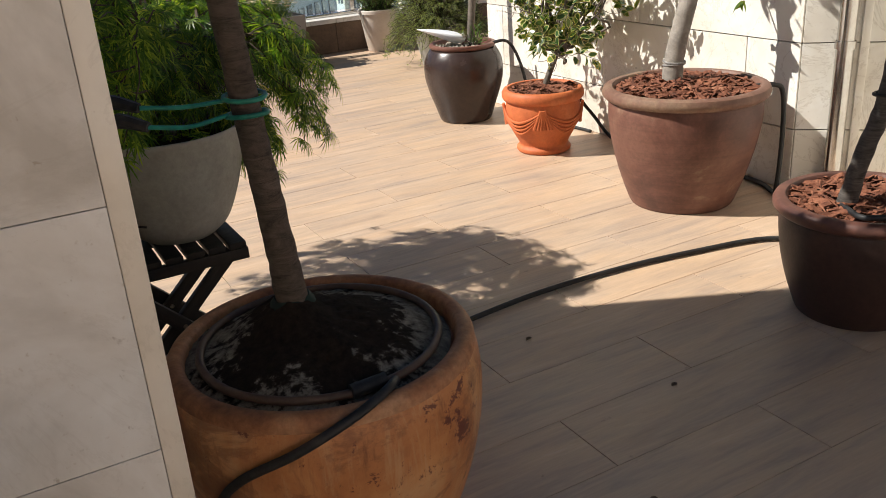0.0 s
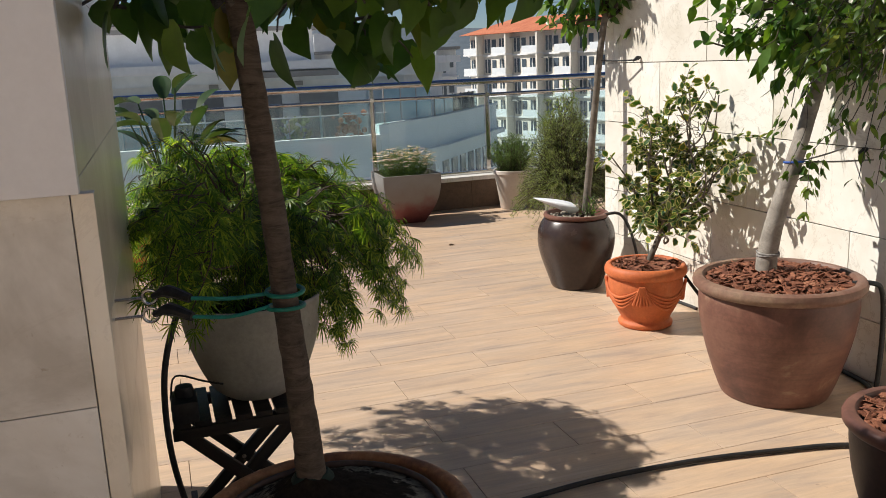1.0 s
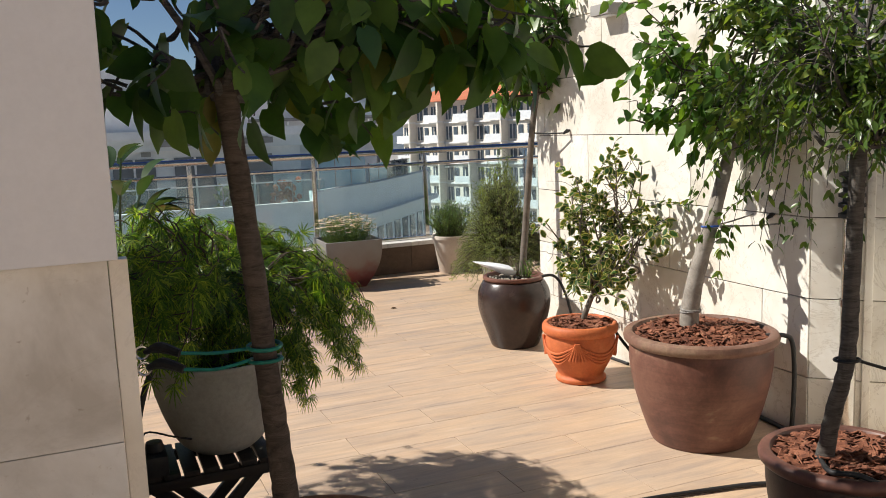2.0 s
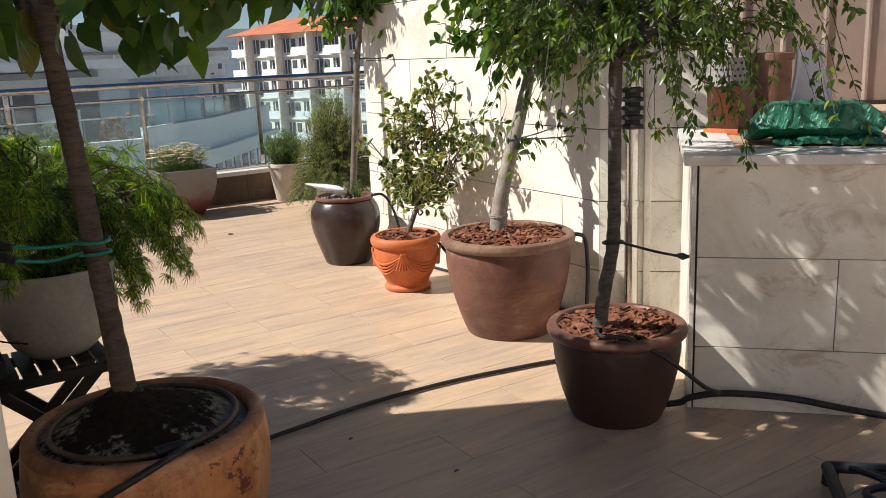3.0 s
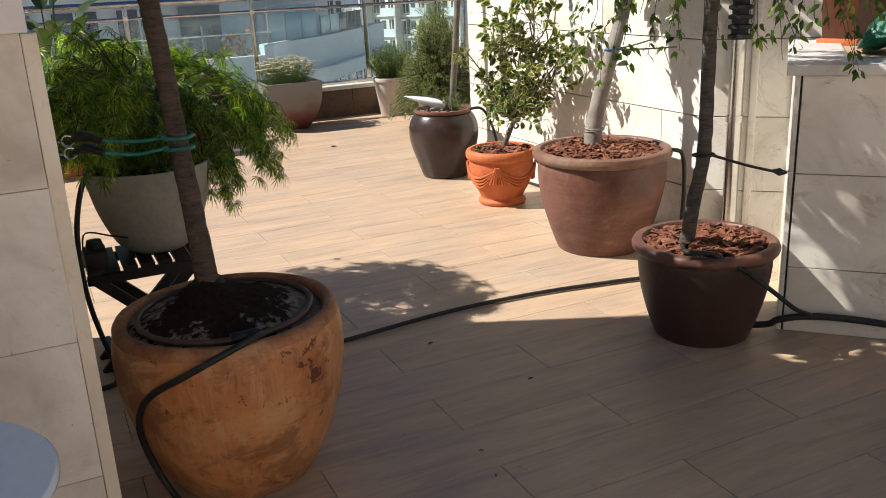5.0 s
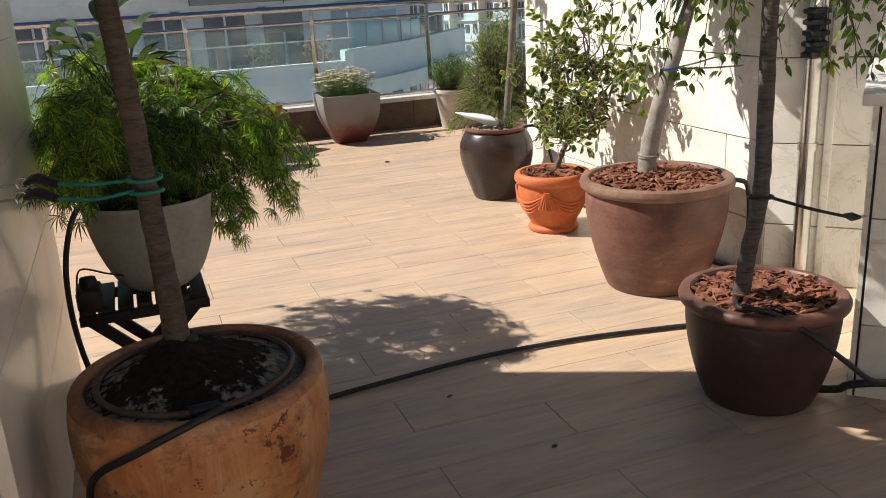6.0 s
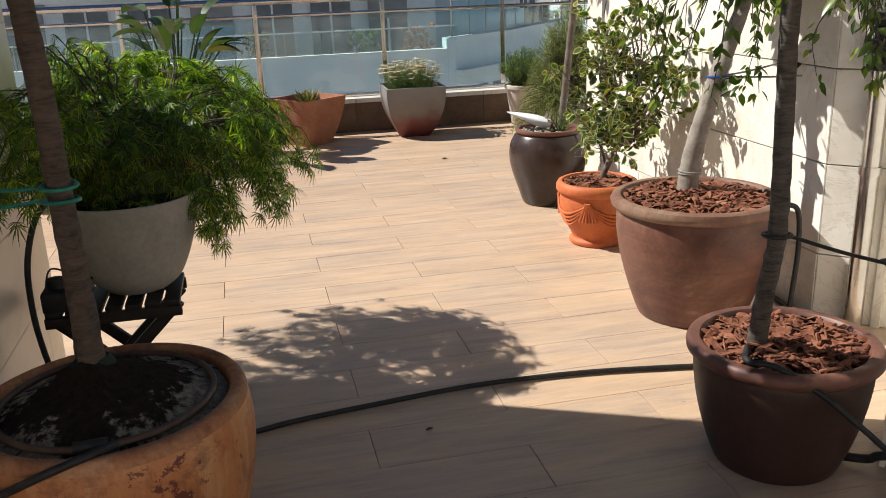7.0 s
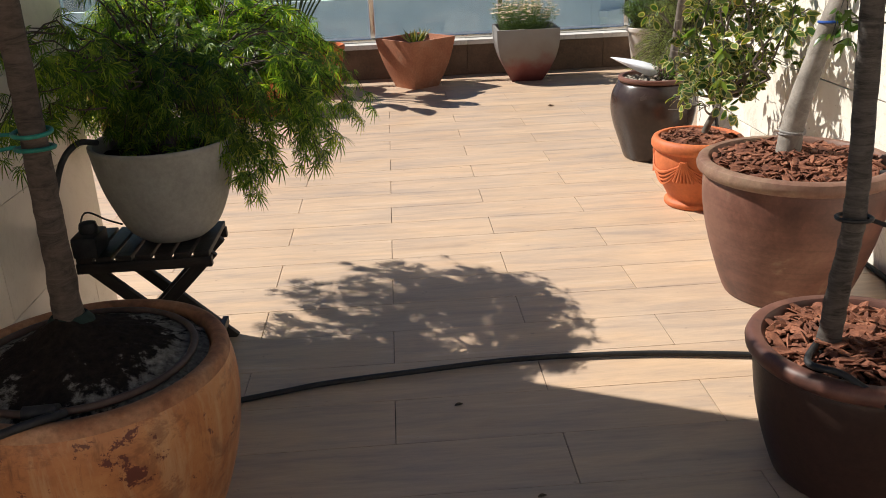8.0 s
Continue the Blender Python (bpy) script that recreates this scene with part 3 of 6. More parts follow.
wall_r = part("wall_return", box(0.0, 0.014, 0, 0.60, 0.25, 2.39, m=pose(WALL_X, WALL_Y0, 0, 0, 0, -45)), M_MORTAR, None,
              "angled return of the garden wall clad in limestone", False)
tagged(wall_r, category="wall", kind="structure")

# raised terrace: front wall at an angle, coping and upper deck
BX, BY, BA = 2.462, 1.418, -47.0
b_front = pose(BX, BY, 0, 0, 0, BA)
raised = part("wall_raised_terrace", box(0.012, 0.012, 0, 3.4, 3.6, 0.93, m=b_front), M_MORTAR_PALE, None, "raised terrace base clad in pale marble slabs", False)
tagged(raised, category="wall", kind="structure")
deck = part("upper_deck", box(0.16, 0.16, 0.93, 3.4, 3.6, 0.958, m=b_front), M_TILE, None, "sunlit upper terrace floor of warm tiles", False)
tagged(deck, category="floor", kind="structure")

# kerb, rail and glass at the terrace edge
curb = part("parapet_curb", box(-6, CURB_Y + 0.012, -0.3, 7, CURB_Y + 0.30, 0.265), M_SLATE, None, "low parapet with dark tile facing", False)
tagged(curb, category="parapet", kind="structure")

# ---- background buildings ----
def far_block(parent, name, x0, y0, z0, x1, y1, z1, mat, label=""):
    return part(name, box(x0, y0, z0, x1, y1, z1), mat, parent, label, False)


def neighbour():
    """White penthouse storey with a glass balustrade on a pale parapet, across the street."""
    t = thing("penthouse_building", "white penthouse building with glass balustrade across the street", "building", (0, 36, 0))
    Z0, Z1 = -1.68, -1.22
    far_block(t, "wall", -26, 3.2, -26, 9.7, 14, 1.26, M_FAR_WHITE)
    part("wall", prism([(9.7, 4.2), (12.4, 6.2), (16.2, 11.5), (12, 16), (9.7, 14)], -26, 1.26), M_FAR_WHITE, t, "", False)
    part("roof", prism([(-26.5, 2.0), (9.9, 2.0), (13.0, 4.6), (17.2, 11.0), (13, 17), (-26.5, 14.5)], 1.26, 1.64), M_FAR_WHITE, t, "white roof slab edge", False)
    part("fascia", prism([(-26.2, 2.7), (9.8, 2.7), (12.7, 5.2), (16.6, 11.2), (16.2, 11.4), (12.3, 5.6), (9.6, 3.1), (-26.2, 3.1)], 0.78, 1.26), M_FAR_SKYLIT, t, "", False)
    far_block(t, "upper_wall", -26, 6.5, 1.64, 8.0, 14, 3.1, M_FAR_WHITE)
    far_block(t, "upper_roof", -26.3, 6.2, 3.1, 8.3, 14.3, 3.3, M_FAR_GREY)
    far_block(t, "roof_hut", -7.0, 8.5, 3.3, -2.5, 13, 5.4, M_FAR_GREY)
    far_block(t, "roof_hut", 0.5, 8.0, 3.3, 4.4, 13, 4.6, M_FAR_WHITE)
    far_block(t, "parapet", -26, -0.4, -26, 9.7, 0.0, Z0, M_FAR_SKYLIT, "pale rendered parapet")
    far_block(t, "terrace", -26, 0.0, -2.9, 9.7, 3.2, -2.6, M_FAR_GREY)
    part("terrace", prism([(9.7, 0.0), (12.9, 2.6), (18.7, 10.2), (12, 14), (9.7, 10)], -2.9, -2.6), M_FAR_GREY, t, "", False)
    far_block(t, "coping", -26, -0.5, Z0, 9.7, 0.1, Z0 + 0.08, M_FAR_WHITE)
    part("parapet", box(9.35, -0.45, -26, 9.7, 0.6, Z1 + 0.02), M_FAR_SKYLIT, t, "", False)
    run = [(9.7, -0.4), (12.9, 2.4), (18.9, 10.0)]
    for (xa, ya), (xb, yb) in zip(run, run[1:]):
        d = math.degrees(math.atan2(yb - ya, xb - xa))
        ln = math.hypot(xb - xa, yb - ya)
        m = pose(xa, ya, 0, 0, 0, d)
        part("parapet", box(0, 0, -26, ln, 0.4, Z1, m=m), M_FAR_SKYLIT, t, "", False)
        part("coping", box(-0.05, -0.1, Z1, ln + 0.05, 0.5, Z1 + 0.08, m=m), M_FAR_WHITE, t, "", False)
        part("cornice", box(-0.1, -0.45, -2.75, ln + 0.1, 0, -2.5, m=m), M_FAR_WHITE, t, "", False)
        for i in range(int(ln / 1.3)):
            part("window", box(0.3 + i * 1.3, -0.06, -4.6, 1.1 + i * 1.3, 0.02, -3.3, m=m), M_GLASS_FAR, t, "", False)
            if i < 5:
                part("screen", box(0.05 + i * 1.3, 0.15, Z1 + 0.1, 1.27 + i * 1.3, 0.18, Z1 + (1.55 if xa < 12 else 0.95), m=m), M_GLASS_BLUE if xa < 12 or i < 2 else M_GLASS, t, "tall blue glass wind screen", False)
                part("post", box(i * 1.3 - 0.02, 0.14, Z1, i * 1.3 + 0.03, 0.2, Z1 + 1.6 if xa < 12 else Z1 + 1.0, m=m), M_FAR_GREY, t, "", False)
    far_block(t, "awning", 3.5, 1.9, 0.95, 8.2, 2.7, 1.2, M_FAR_GREY, "folded grey awning cassette")
    for i in range(13):
        x = -24 + i * 2.55
        w = part("window", box(x, 3.1, -2.5, x + 1.75, 3.2, 0.45), M_GLASS_BLUE if i % 4 == 1 else M_GLASS_FAR, t, "", False)
        part("frame", box(x + 0.83, 3.04, -2.5, x + 0.92, 3.09, 0.45), M_FAR_WHITE, w, "", False)
        if i % 3 == 0:
            part("shutter", box(x, 3.02, -0.4, x + 1.75, 3.08, 0.45), M_FAR_GREY, w, "grey half-lowered shutter", False)
    for i in range(22):
        x = -22 + i * 1.45
        part("glass_panel", box(x, -0.26, Z0 + 0.12, x + 1.40, -0.24, Z0 + 0.98), M_GLASS, t, "", False)
        part("post", box(x - 0.04, -0.28, Z0, x, -0.22, Z0 + 1.0), M_FAR_GREY, t, "", False)
    far_block(t, "handrail", -22, -0.29, Z0 + 0.98, 9.7, -0.22, Z0 + 1.03, M_FAR_WHITE)
    for i, x in enumerate((-7.2, -1.8, 2.7, 6.4)):
        far_block(t, "vent", x, 3.12, 0.55, x + 0.4, 3.2, 0.75, M_FAR_GREY)
    for i, (x, c) in enumerate(((-3.0, L_NEEDLE), (1.6, L_GRASS), (6.0, L_NEEDLE), (8.3, M_FAR_ROOF))):
        bm = bmesh.new()
        for k in range(60):
            r = random.Random(i * 100 + k)
            a = r.uniform(0, 6.28)
            e = Vector((x + 0.75 * math.cos(a) * r.random(), 1.0 + 0.4 * math.sin(a) * r.random(), -2.0 + r.uniform(0.2, 1.3)))
            bmesh.ops.create_icosphere(bm, subdivisions=1, radius=r.uniform(0.06, 0.16), matrix=Matrix.Translation(e))
        part("terrace_shrub", bm, c, t, "shrub on the far terrace", False)
    return t


def apartment(x0, y, z1, width, floors, name, label, mat, bays, turn=0, tiled=True):
    t = thing(name, label, "building", (x0, y, 0), "far apartment blocks", turn=turn)
    far_block(t, "wall", 0, 0, -26, width, 14, z1, mat)
    bw = width / bays
    for f in range(floors):
        z = z1 - 3.0 * (f + 1)
        for i in range(bays):
            x = i * bw
            w = part("window", box(x + bw * 0.12, -0.12, z + 0.3, x + bw * 0.46, 0.0, z + 2.3), M_GLASS_FAR, t, "", False)
            part("frame", box(x + bw * 0.27, -0.17, z + 0.3, x + bw * 0.31, -0.13, z + 2.3), M_FAR_WHITE, w, "", False)
            if i % 2 == 0:
                b = part("balcony", box(x + bw * 0.02, -1.5, z - 0.1, x + bw * 0.98, 0, z + 0.12), M_FAR_WHITE, t, "", False)
                part("railing", box(x + bw * 0.04, -1.48, z + 0.12, x + bw * 0.96, -1.40, z + 1.05), M_FAR_SKYLIT, b, "", False)
                part("pillar", box(x + bw * 0.90, -1.45, z + 0.12, x + bw * 1.0, -0.02, z + 2.9), mat, t, "", False)
            else:
                part("window", box(x + bw * 0.6, -0.1, z + 0.9, x + bw * 0.85, 0.0, z + 2.2), M_GLASS_FAR, t, "", False)
                part("awning", box(x + bw * 0.1, -0.9, z + 2.2, x + bw * 0.5, -0.1, z + 2.4), M_FAR_GREY, t, "", False) if (i + f) % 3 == 0 else None
        far_block(t, "cornice", -0.2, -0.3, z - 0.25, width + 0.2, 0, z - 0.05, M_FAR_WHITE)
    if not tiled:
        far_block(t, "roof", -0.4, -1.0, z1, width + 0.4, 14.4, z1 + 0.35, M_FAR_GREY)
        far_block(t, "stair_hut", width * 0.3, 4, z1 + 0.35, width * 0.55, 9, z1 + 2.6, mat)
        return t
    bm = bmesh.new()
    a = [bm.verts.new(p) for p in ((-0.8, -1.6, z1), (width + 0.8, -1.6, z1), (width + 0.8, 15, z1), (-0.8, 15, z1))]
    r = [bm.verts.new(p) for p in ((3, 6.7, z1 + 2.4), (width - 3, 6.7, z1 + 2.4))]
    bm.faces.new((a[0], a[1], r[1], r[0]))
    bm.faces.new((a[1], a[2], r[1]))
    bm.faces.new((a[2], a[3], r[0], r[1]))
    bm.faces.new((a[3], a[0], r[0]))
    bm.faces.new(a[::-1])
    part("roof", bm, M_FAR_ROOF, t, "orange tiled hipped roof", False)
    return t


neighbour()
apartment(48.0, 128, 4.9, 90, 9, "apartment_block", "cream apartment block with white balconies and tiled roof", M_FAR_CREAM, 28, -70)
apartment(-16.0, 62, 4.4, 20, 8, "apartment_block", "white apartment block behind the penthouse", M_FAR_WHITE, 6, 0, False)
apartment(12.0, 104, 2.6, 24, 7, "apartment_block", "pale apartment block with a flat roof", M_FAR_WHITE, 10, -10, False)
apartment(-62, 80, 5.5, 40, 8, "apartment_block", "wide cream apartment block in the distance", M_FAR_CREAM, 10, 8, False)
hb = bmesh.new()
prev = None
for i in range(60):
    a = math.radians(-75 + i * 150 / 59)
    x, y = 900 * math.sin(a), 900 * math.cos(a)
    h = 34 + 26 * noise.noise((i * 0.13, 2.0, 0)) + 10 * noise.noise((i * 0.5, 7.0, 0))
    pr = (hb.verts.new((x, y, -30)), hb.verts.new((x * 1.12, y * 1.12, h)))
    if prev:
        hb.faces.new((prev[0], pr[0], pr[1], prev[1]))
    prev = pr
tagged(part("backdrop", hb, M_HILL, None, "hills on the horizon with blue distance haze in their colour", True), category="hills", kind="structure")


# ---- rail ----
def balustrade():
    t = thing("glass_balustrade", "stainless steel balustrade with clear glass panels on the parapet", "railing", (0, CURB_Y + 0.15, 0.305))
    part("handrail", tube([(-6, 0, 0.868), (7, 0, 0.868)], 0.026, 16), M_STEEL, t, "polished steel handrail")
    part("mid_rail", tube([(-6, 0, 0.745), (7, 0, 0.745)], 0.016, 12), M_STEEL, t)
    part("film_strip", box(-6, -0.012, 0.891, 7, 0.012, 0.899), M_BLUE_TIE, t, "blue protective film on the handrail", False)
    for i in range(-6, 6):
        x = 1.01 + 1.13 * i
        post = part("post", box(x - 0.02, -0.008, -0.01, x + 0.02, 0.008, 0.86, 0.002), M_STEEL, t)
        part("clamp", lathe([(0, -0.014), (0.022, -0.014), (0.022, 0.014), (0, 0.014)], 14), M_STEEL, post, "", True, pose(x, -0.012, 0.745, 90))
        part("glass_pane", box(x + 0.03, -0.005, 0.05, x + 1.10, 0.005, 0.72), M_GLASS, t, "", False)
    part("base_rail", box(-6, -0.03, 0, 7, 0.03, 0.03, 0.003), M_STEEL, t)
    for o in t.children_recursive:
        if o.name.startswith("glass_pane"):
            o.visible_shadow = False
    return t


balustrade()


# ---- pots ----
def pot(name, at, label, outer, inner, mat, rim_mat=None, category="plant pot", group="", rim_from=None, segs=64, wob=0.006, turn=0):
    """A turned pot with real wall thickness; the part above rim_from is the lip."""
    t = thing(name, label, category, at, group, turn=turn)
    cut = rim_from if rim_from is not None else 1e9
    body = [p for p in outer if p[1] <= cut + 1e-6]
    lip = [p for p in outer if p[1] >= cut - 1e-6]
    if rim_from is None:
        part("body", lathe([(0, outer[0][1])] + outer + inner, segs, wob, at[0]), mat, t)
    else:
        part("body", lathe([(0, outer[0][1])] + body, segs, wob, at[0]), mat, t)
        part("rim", lathe(lip + inner, segs, wob, at[0]), rim_mat or mat, t)
    return t


def smooth_profile(pts, n=5):
    return [(p.x, p.y) for p in spline([(a, b, 0) for a, b in pts], n)]


NP = (0.500, 1.484)
near_pot = thing("terracotta_barrel_pot", "large worn terracotta barrel pot with flaking orange glaze", "plant pot", (*NP, 0))
part("body", lathe([(0, 0)] + smooth_profile([(0.170, 0.0), (0.188, 0.012), (0.236, 0.09), (0.276, 0.20), (0.297, 0.30), (0.303, 0.375), (0.300, 0.43), (0.294, 0.460)]), 72, 0.006, 2), M_TERRA_WORN, near_pot)
part("rim", lathe([(0.294, 0.460), (0.293, 0.473), (0.287, 0.483), (0.276, 0.487), (0.263, 0.485), (0.257, 0.478), (0.255, 0.45), (0.0, 0.43)], 72, 0.006, 2), M_TERRA_LIP, near_pot, "thick worn rim")


def soil_mound(name, at, r, h, label, mat, seed=0, heap=None):
    bm = lathe([(r, 0), (r * 0.96, h * 0.10), (r * 0.82, h * 0.24), (r * 0.58, h * 0.58), (r * 0.28, h * 0.94), (0, h)], 60)
    bmesh.ops.subdivide_edges(bm, edges=bm.edges[:], cuts=2, use_grid_fill=True)
    for v in bm.verts:
        v.co.z += 0.010 * noise.noise((v.co.x * 14 + seed, v.co.y * 14, 0)) + 0.005 * noise.noise((v.co.x * 60, v.co.y * 60, seed))
        if heap:
            v.co.z += heap[2] * math.exp(-((v.co.x - heap[0]) ** 2 + (v.co.y - heap[1]) ** 2) / 0.075 ** 2)
    ob = part(name, bm, mat, None, label, True, pose(*at))
    return tagged(ob, category="soil", kind="stuff")


soil_mound("potting_soil", (NP[0] - 0.004, NP[1] + 0.004, 0.465), 0.254, 0.060, "dark potting soil with white mineral crust towards the rim", M_CRUSTED, 1, (-0.034, 0.045, 0.042))
drip = thing("drip_ring", "brown drip irrigation hose ring lying on the soil", "hose", (NP[0] - 0.003, NP[1] - 0.003, 0.481))
part("hose", tube(ring_pts(0.226, 0.002, 64), 0.0082, 10, closed=True), speckled("brown_drip_hose", [(0.3, (0.055, 0.032, 0.022)), (0.7, (0.12, 0.075, 0.055))], 20, 0.5), drip)
part("tee_fitting", tube([(-0.035, -0.226, 0.006), (0.03, -0.226, 0.008)], 0.014, 10), M_BLACK, drip, "black plastic tee")

BP = (2.540, 2.620)
pot("stoneware_planter", (*BP, 0), "large reddish brown stoneware planter with a buff rolled rim", smooth_profile(
    [(0.200, 0.0), (0.214, 0.012), (0.250, 0.11), (0.284, 0.23), (0.303, 0.34), (0.305, 0.41), (0.301, 0.438)]) + [(0.316, 0.442), (0.327, 0.453), (0.330, 0.468), (0.324, 0.484), (0.309, 0.491)],
    [(0.291, 0.489), (0.281, 0.476), (0.273, 0.43), (0.0, 0.40)], M_BROWN, M_BROWN_RIM, rim_from=0.438, group="brown planters by the wall")
FP = (2.225, 1.556)
pot("stoneware_planter", (*FP, 0), "dark brown stoneware planter with a broad rolled rim", smooth_profile(
    [(0.158, 0.0), (0.171, 0.01), (0.200, 0.09), (0.223, 0.18), (0.234, 0.26), (0.235, 0.30), (0.232, 0.315)]) + [(0.247, 0.320), (0.256, 0.330), (0.258, 0.343), (0.252, 0.356), (0.240, 0.362)],
    [(0.222, 0.360), (0.213, 0.349), (0.207, 0.31), (0.0, 0.29)], M_BROWN_DARK, M_BROWN, rim_from=0.315, group="brown planters by the wall")
TP = (2.554, 3.627)
bowl = pot("terracotta_bowl", (*TP, 0), "orange terracotta pedestal bowl with draped swag relief", smooth_profile(
    [(0.128, 0.0), (0.137, 0.008), (0.138, 0.024), (0.126, 0.038), (0.130, 0.056), (0.162, 0.115), (0.186, 0.182), (0.190, 0.226), (0.186, 0.266)]) + [(0.200, 0.271), (0.208, 0.284), (0.208, 0.306), (0.200, 0.322), (0.190, 0.327)],
    [(0.178, 0.325), (0.172, 0.312), (0.168, 0.27), (0.0, 0.25)], M_TERRA, M_TERRA, rim_from=0.266)
for k in range(4):
    a0 = math.radians(-126 + 90 * k)
    sw = bmesh.new()
    for j in range(4):
        pts = []
        for i in range(13):
            u = i / 12
            a = a0 + u * math.radians(90)
            z = 0.236 - (0.060 + 0.016 * j) * math.sin(math.pi * u) - 0.004 * j
            r = float(np.interp(z, [0.115, 0.182, 0.226, 0.266], [0.162, 0.187, 0.191, 0.188])) + 0.004
            pts.append((r * math.cos(a), r * math.sin(a), z))
        tube(pts, [0.004, 0.0075, 0.004], 6, sw)
    for j in range(6):
        da = math.radians((j - 2.5) * 3.4)
        pts = [((0.201 - 0.012 * q) * math.cos(a0 + da * (0.25 + 1.3 * q)), (0.201 - 0.012 * q) * math.sin(a0 + da * (0.25 + 1.3 * q)), 0.246 - 0.098 * q) for q in (0, 0.35, 0.7, 1)]
        tube(pts, [0.008, 0.006, 0.009], 6, sw)
    part("swag", sw, M_TERRA, bowl, "moulded drapery swag")
DP = (2.599, 4.486)
pot("glazed_jar", (*DP, 0), "dark brown glazed ceramic jar planter", smooth_profile(
    [(0.142, 0.0), (0.154, 0.01), (0.182, 0.09), (0.216, 0.19), (0.233, 0.275), (0.228, 0.355), (0.200, 0.415), (0.184, 0.428)]) + [(0.192, 0.433), (0.196, 0.443), (0.193, 0.452), (0.184, 0.456)],
    [(0.172, 0.454), (0.167, 0.44), (0.166, 0.41), (0.0, 0.39)], M_GLAZE, M_BROWN, rim_from=0.428)
MP = (0.458, 2.470)
pot("clay_bowl_planter", (*MP, 0.404), "smooth grey fibre-clay bowl planter on a folding stool", smooth_profile(
    [(0.088, 0.0), (0.103, 0.004), (0.145, 0.045), (0.185, 0.14), (0.206, 0.225), (0.216, 0.292)]) + [(0.218, 0.296), (0.218, 0.305), (0.215, 0.309)],
    [(0.210, 0.309), (0.202, 0.304), (0.196, 0.26), (0.0, 0.25)], M_CONCRETE, rim_from=0.292)
soil_mound("potting_soil", (*MP, 0.664), 0.196, 0.012, "dark soil in the grey bowl", M_SOIL, 9)
WP = (3.37, 7.26)
pot("plastic_pot", (*WP, 0), "tapered off-white plastic pot by the parapet", [(0.115, 0.0), (0.12, 0.005), (0.172, 0.33), (0.186, 0.333), (0.188, 0.362), (0.182, 0.367)],
    [(0.170, 0.365), (0.162, 0.30), (0.0, 0.29)], M_WHITE_POT)


def square_pot(name, at, turn, half0, half1, h, bulge, label, mat, group=""):
    """Square tapered planter with slightly bellied sides."""
    t = thing(name, label, "planter", at, group, turn=turn)
    n = 9
    prof = [(half0 + (half1 - half0) * (i / n) + bulge * math.sin(math.pi * i / n), h * i / n) for i in range(n + 1)]
    lip = [prof[-1], (half1 - 0.02, h), (half1 - 0.026, h - 0.05), (half1 - 0.03, h - 0.06)]
    part("body", square_shell(prof, True, False), mat, t)
    part("rim", square_shell(lip, False, True), mat, t)
    return t


def square_shell(prof, foot, lid):
    bm = bmesh.new()
    rings = []
    for r, z in prof:
        ring = []
        for sx, sy in ((-1, -1), (1, -1), (1, 1), (-1, 1)):
            c = r * 0.03
            for q in range(3):
                a = math.atan2(sy, sx) + math.radians((q - 1) * 45)
                ring.append(bm.verts.new((sx * (r - c) + c * math.cos(a), sy * (r - c) + c * math.sin(a), z)))
        rings.append(ring)
    m = len(rings[0])
    for a, b in zip(rings, rings[1:]):
        for i in range(m):
            bm.faces.new((a[i], a[(i + 1) % m], b[(i + 1) % m], b[i]))
    if foot:
        bm.faces.new(rings[0][::-1])
    if lid:
        bm.faces.new(rings[-1])
    bmesh.ops.recalc_face_normals(bm, faces=bm.faces[:])
    return bm


def zinc_mat():
    m, nt, b = material("weathered_zinc_glaze", (0.4, 0.38, 0.36), 0.55, 0, 0.4)
    tc = nt.nodes.new("ShaderNodeTexCoord")
    sp = nt.nodes.new("ShaderNodeSeparateXYZ")
    nt.links.new(tc.outputs["Object"], sp.inputs[0])
    n = noise_tex(nt, coords(nt), 7, 6)
    ad = nt.nodes.new("ShaderNodeMath")
    ad.operation, ad.inputs[2].default_value = "MULTIPLY_ADD", -0.12
    ad.inputs[1].default_value = 0.25
    nt.links.new(n, ad.inputs[0])
    su = nt.nodes.new("ShaderNodeMath")
    su.operation = "ADD"
    nt.links.new(ad.outputs[0], su.inputs[0])
    nt.links.new(sp.outputs[2], su.inputs[1])
    col = ramp(nt, su.outputs[0], [(0.02, (0.10, 0.022, 0.022)), (0.13, (0.17, 0.055, 0.048)), (0.24, (0.19, 0.16, 0.145)), (0.40, (0.225, 0.215, 0.205))])
    nt.links.new(col, b.inputs["Base Color"])
    bump(nt, b, n, 0.2, 0.006)
    return m


GP = (2.288, 7.13)
square_pot("square_planter", (*GP, 0), -2, 0.126, 0.257, 0.437, 0.040, "square grey glazed planter fading to dark red at its foot", zinc_mat())
TP2 = (1.365, 7.045)
square_pot("square_planter", (*TP2, 0), 38, 0.127, 0.236, 0.40, 0.014, "square weathered terracotta planter", M_TERRA_PALE)
soil_mound("potting_soil", (*GP, 0.372), 0.235, 0.02, "soil in the grey square planter", M_SOIL, 12)
soil_mound("potting_soil", (*TP2, 0.335), 0.195, 0.02, "dry soil in the terracotta planter", M_SOIL, 13)
soil_mound("potting_soil", (*WP, 0.29), 0.16, 0.02, "soil in the white pot", M_SOIL, 14)


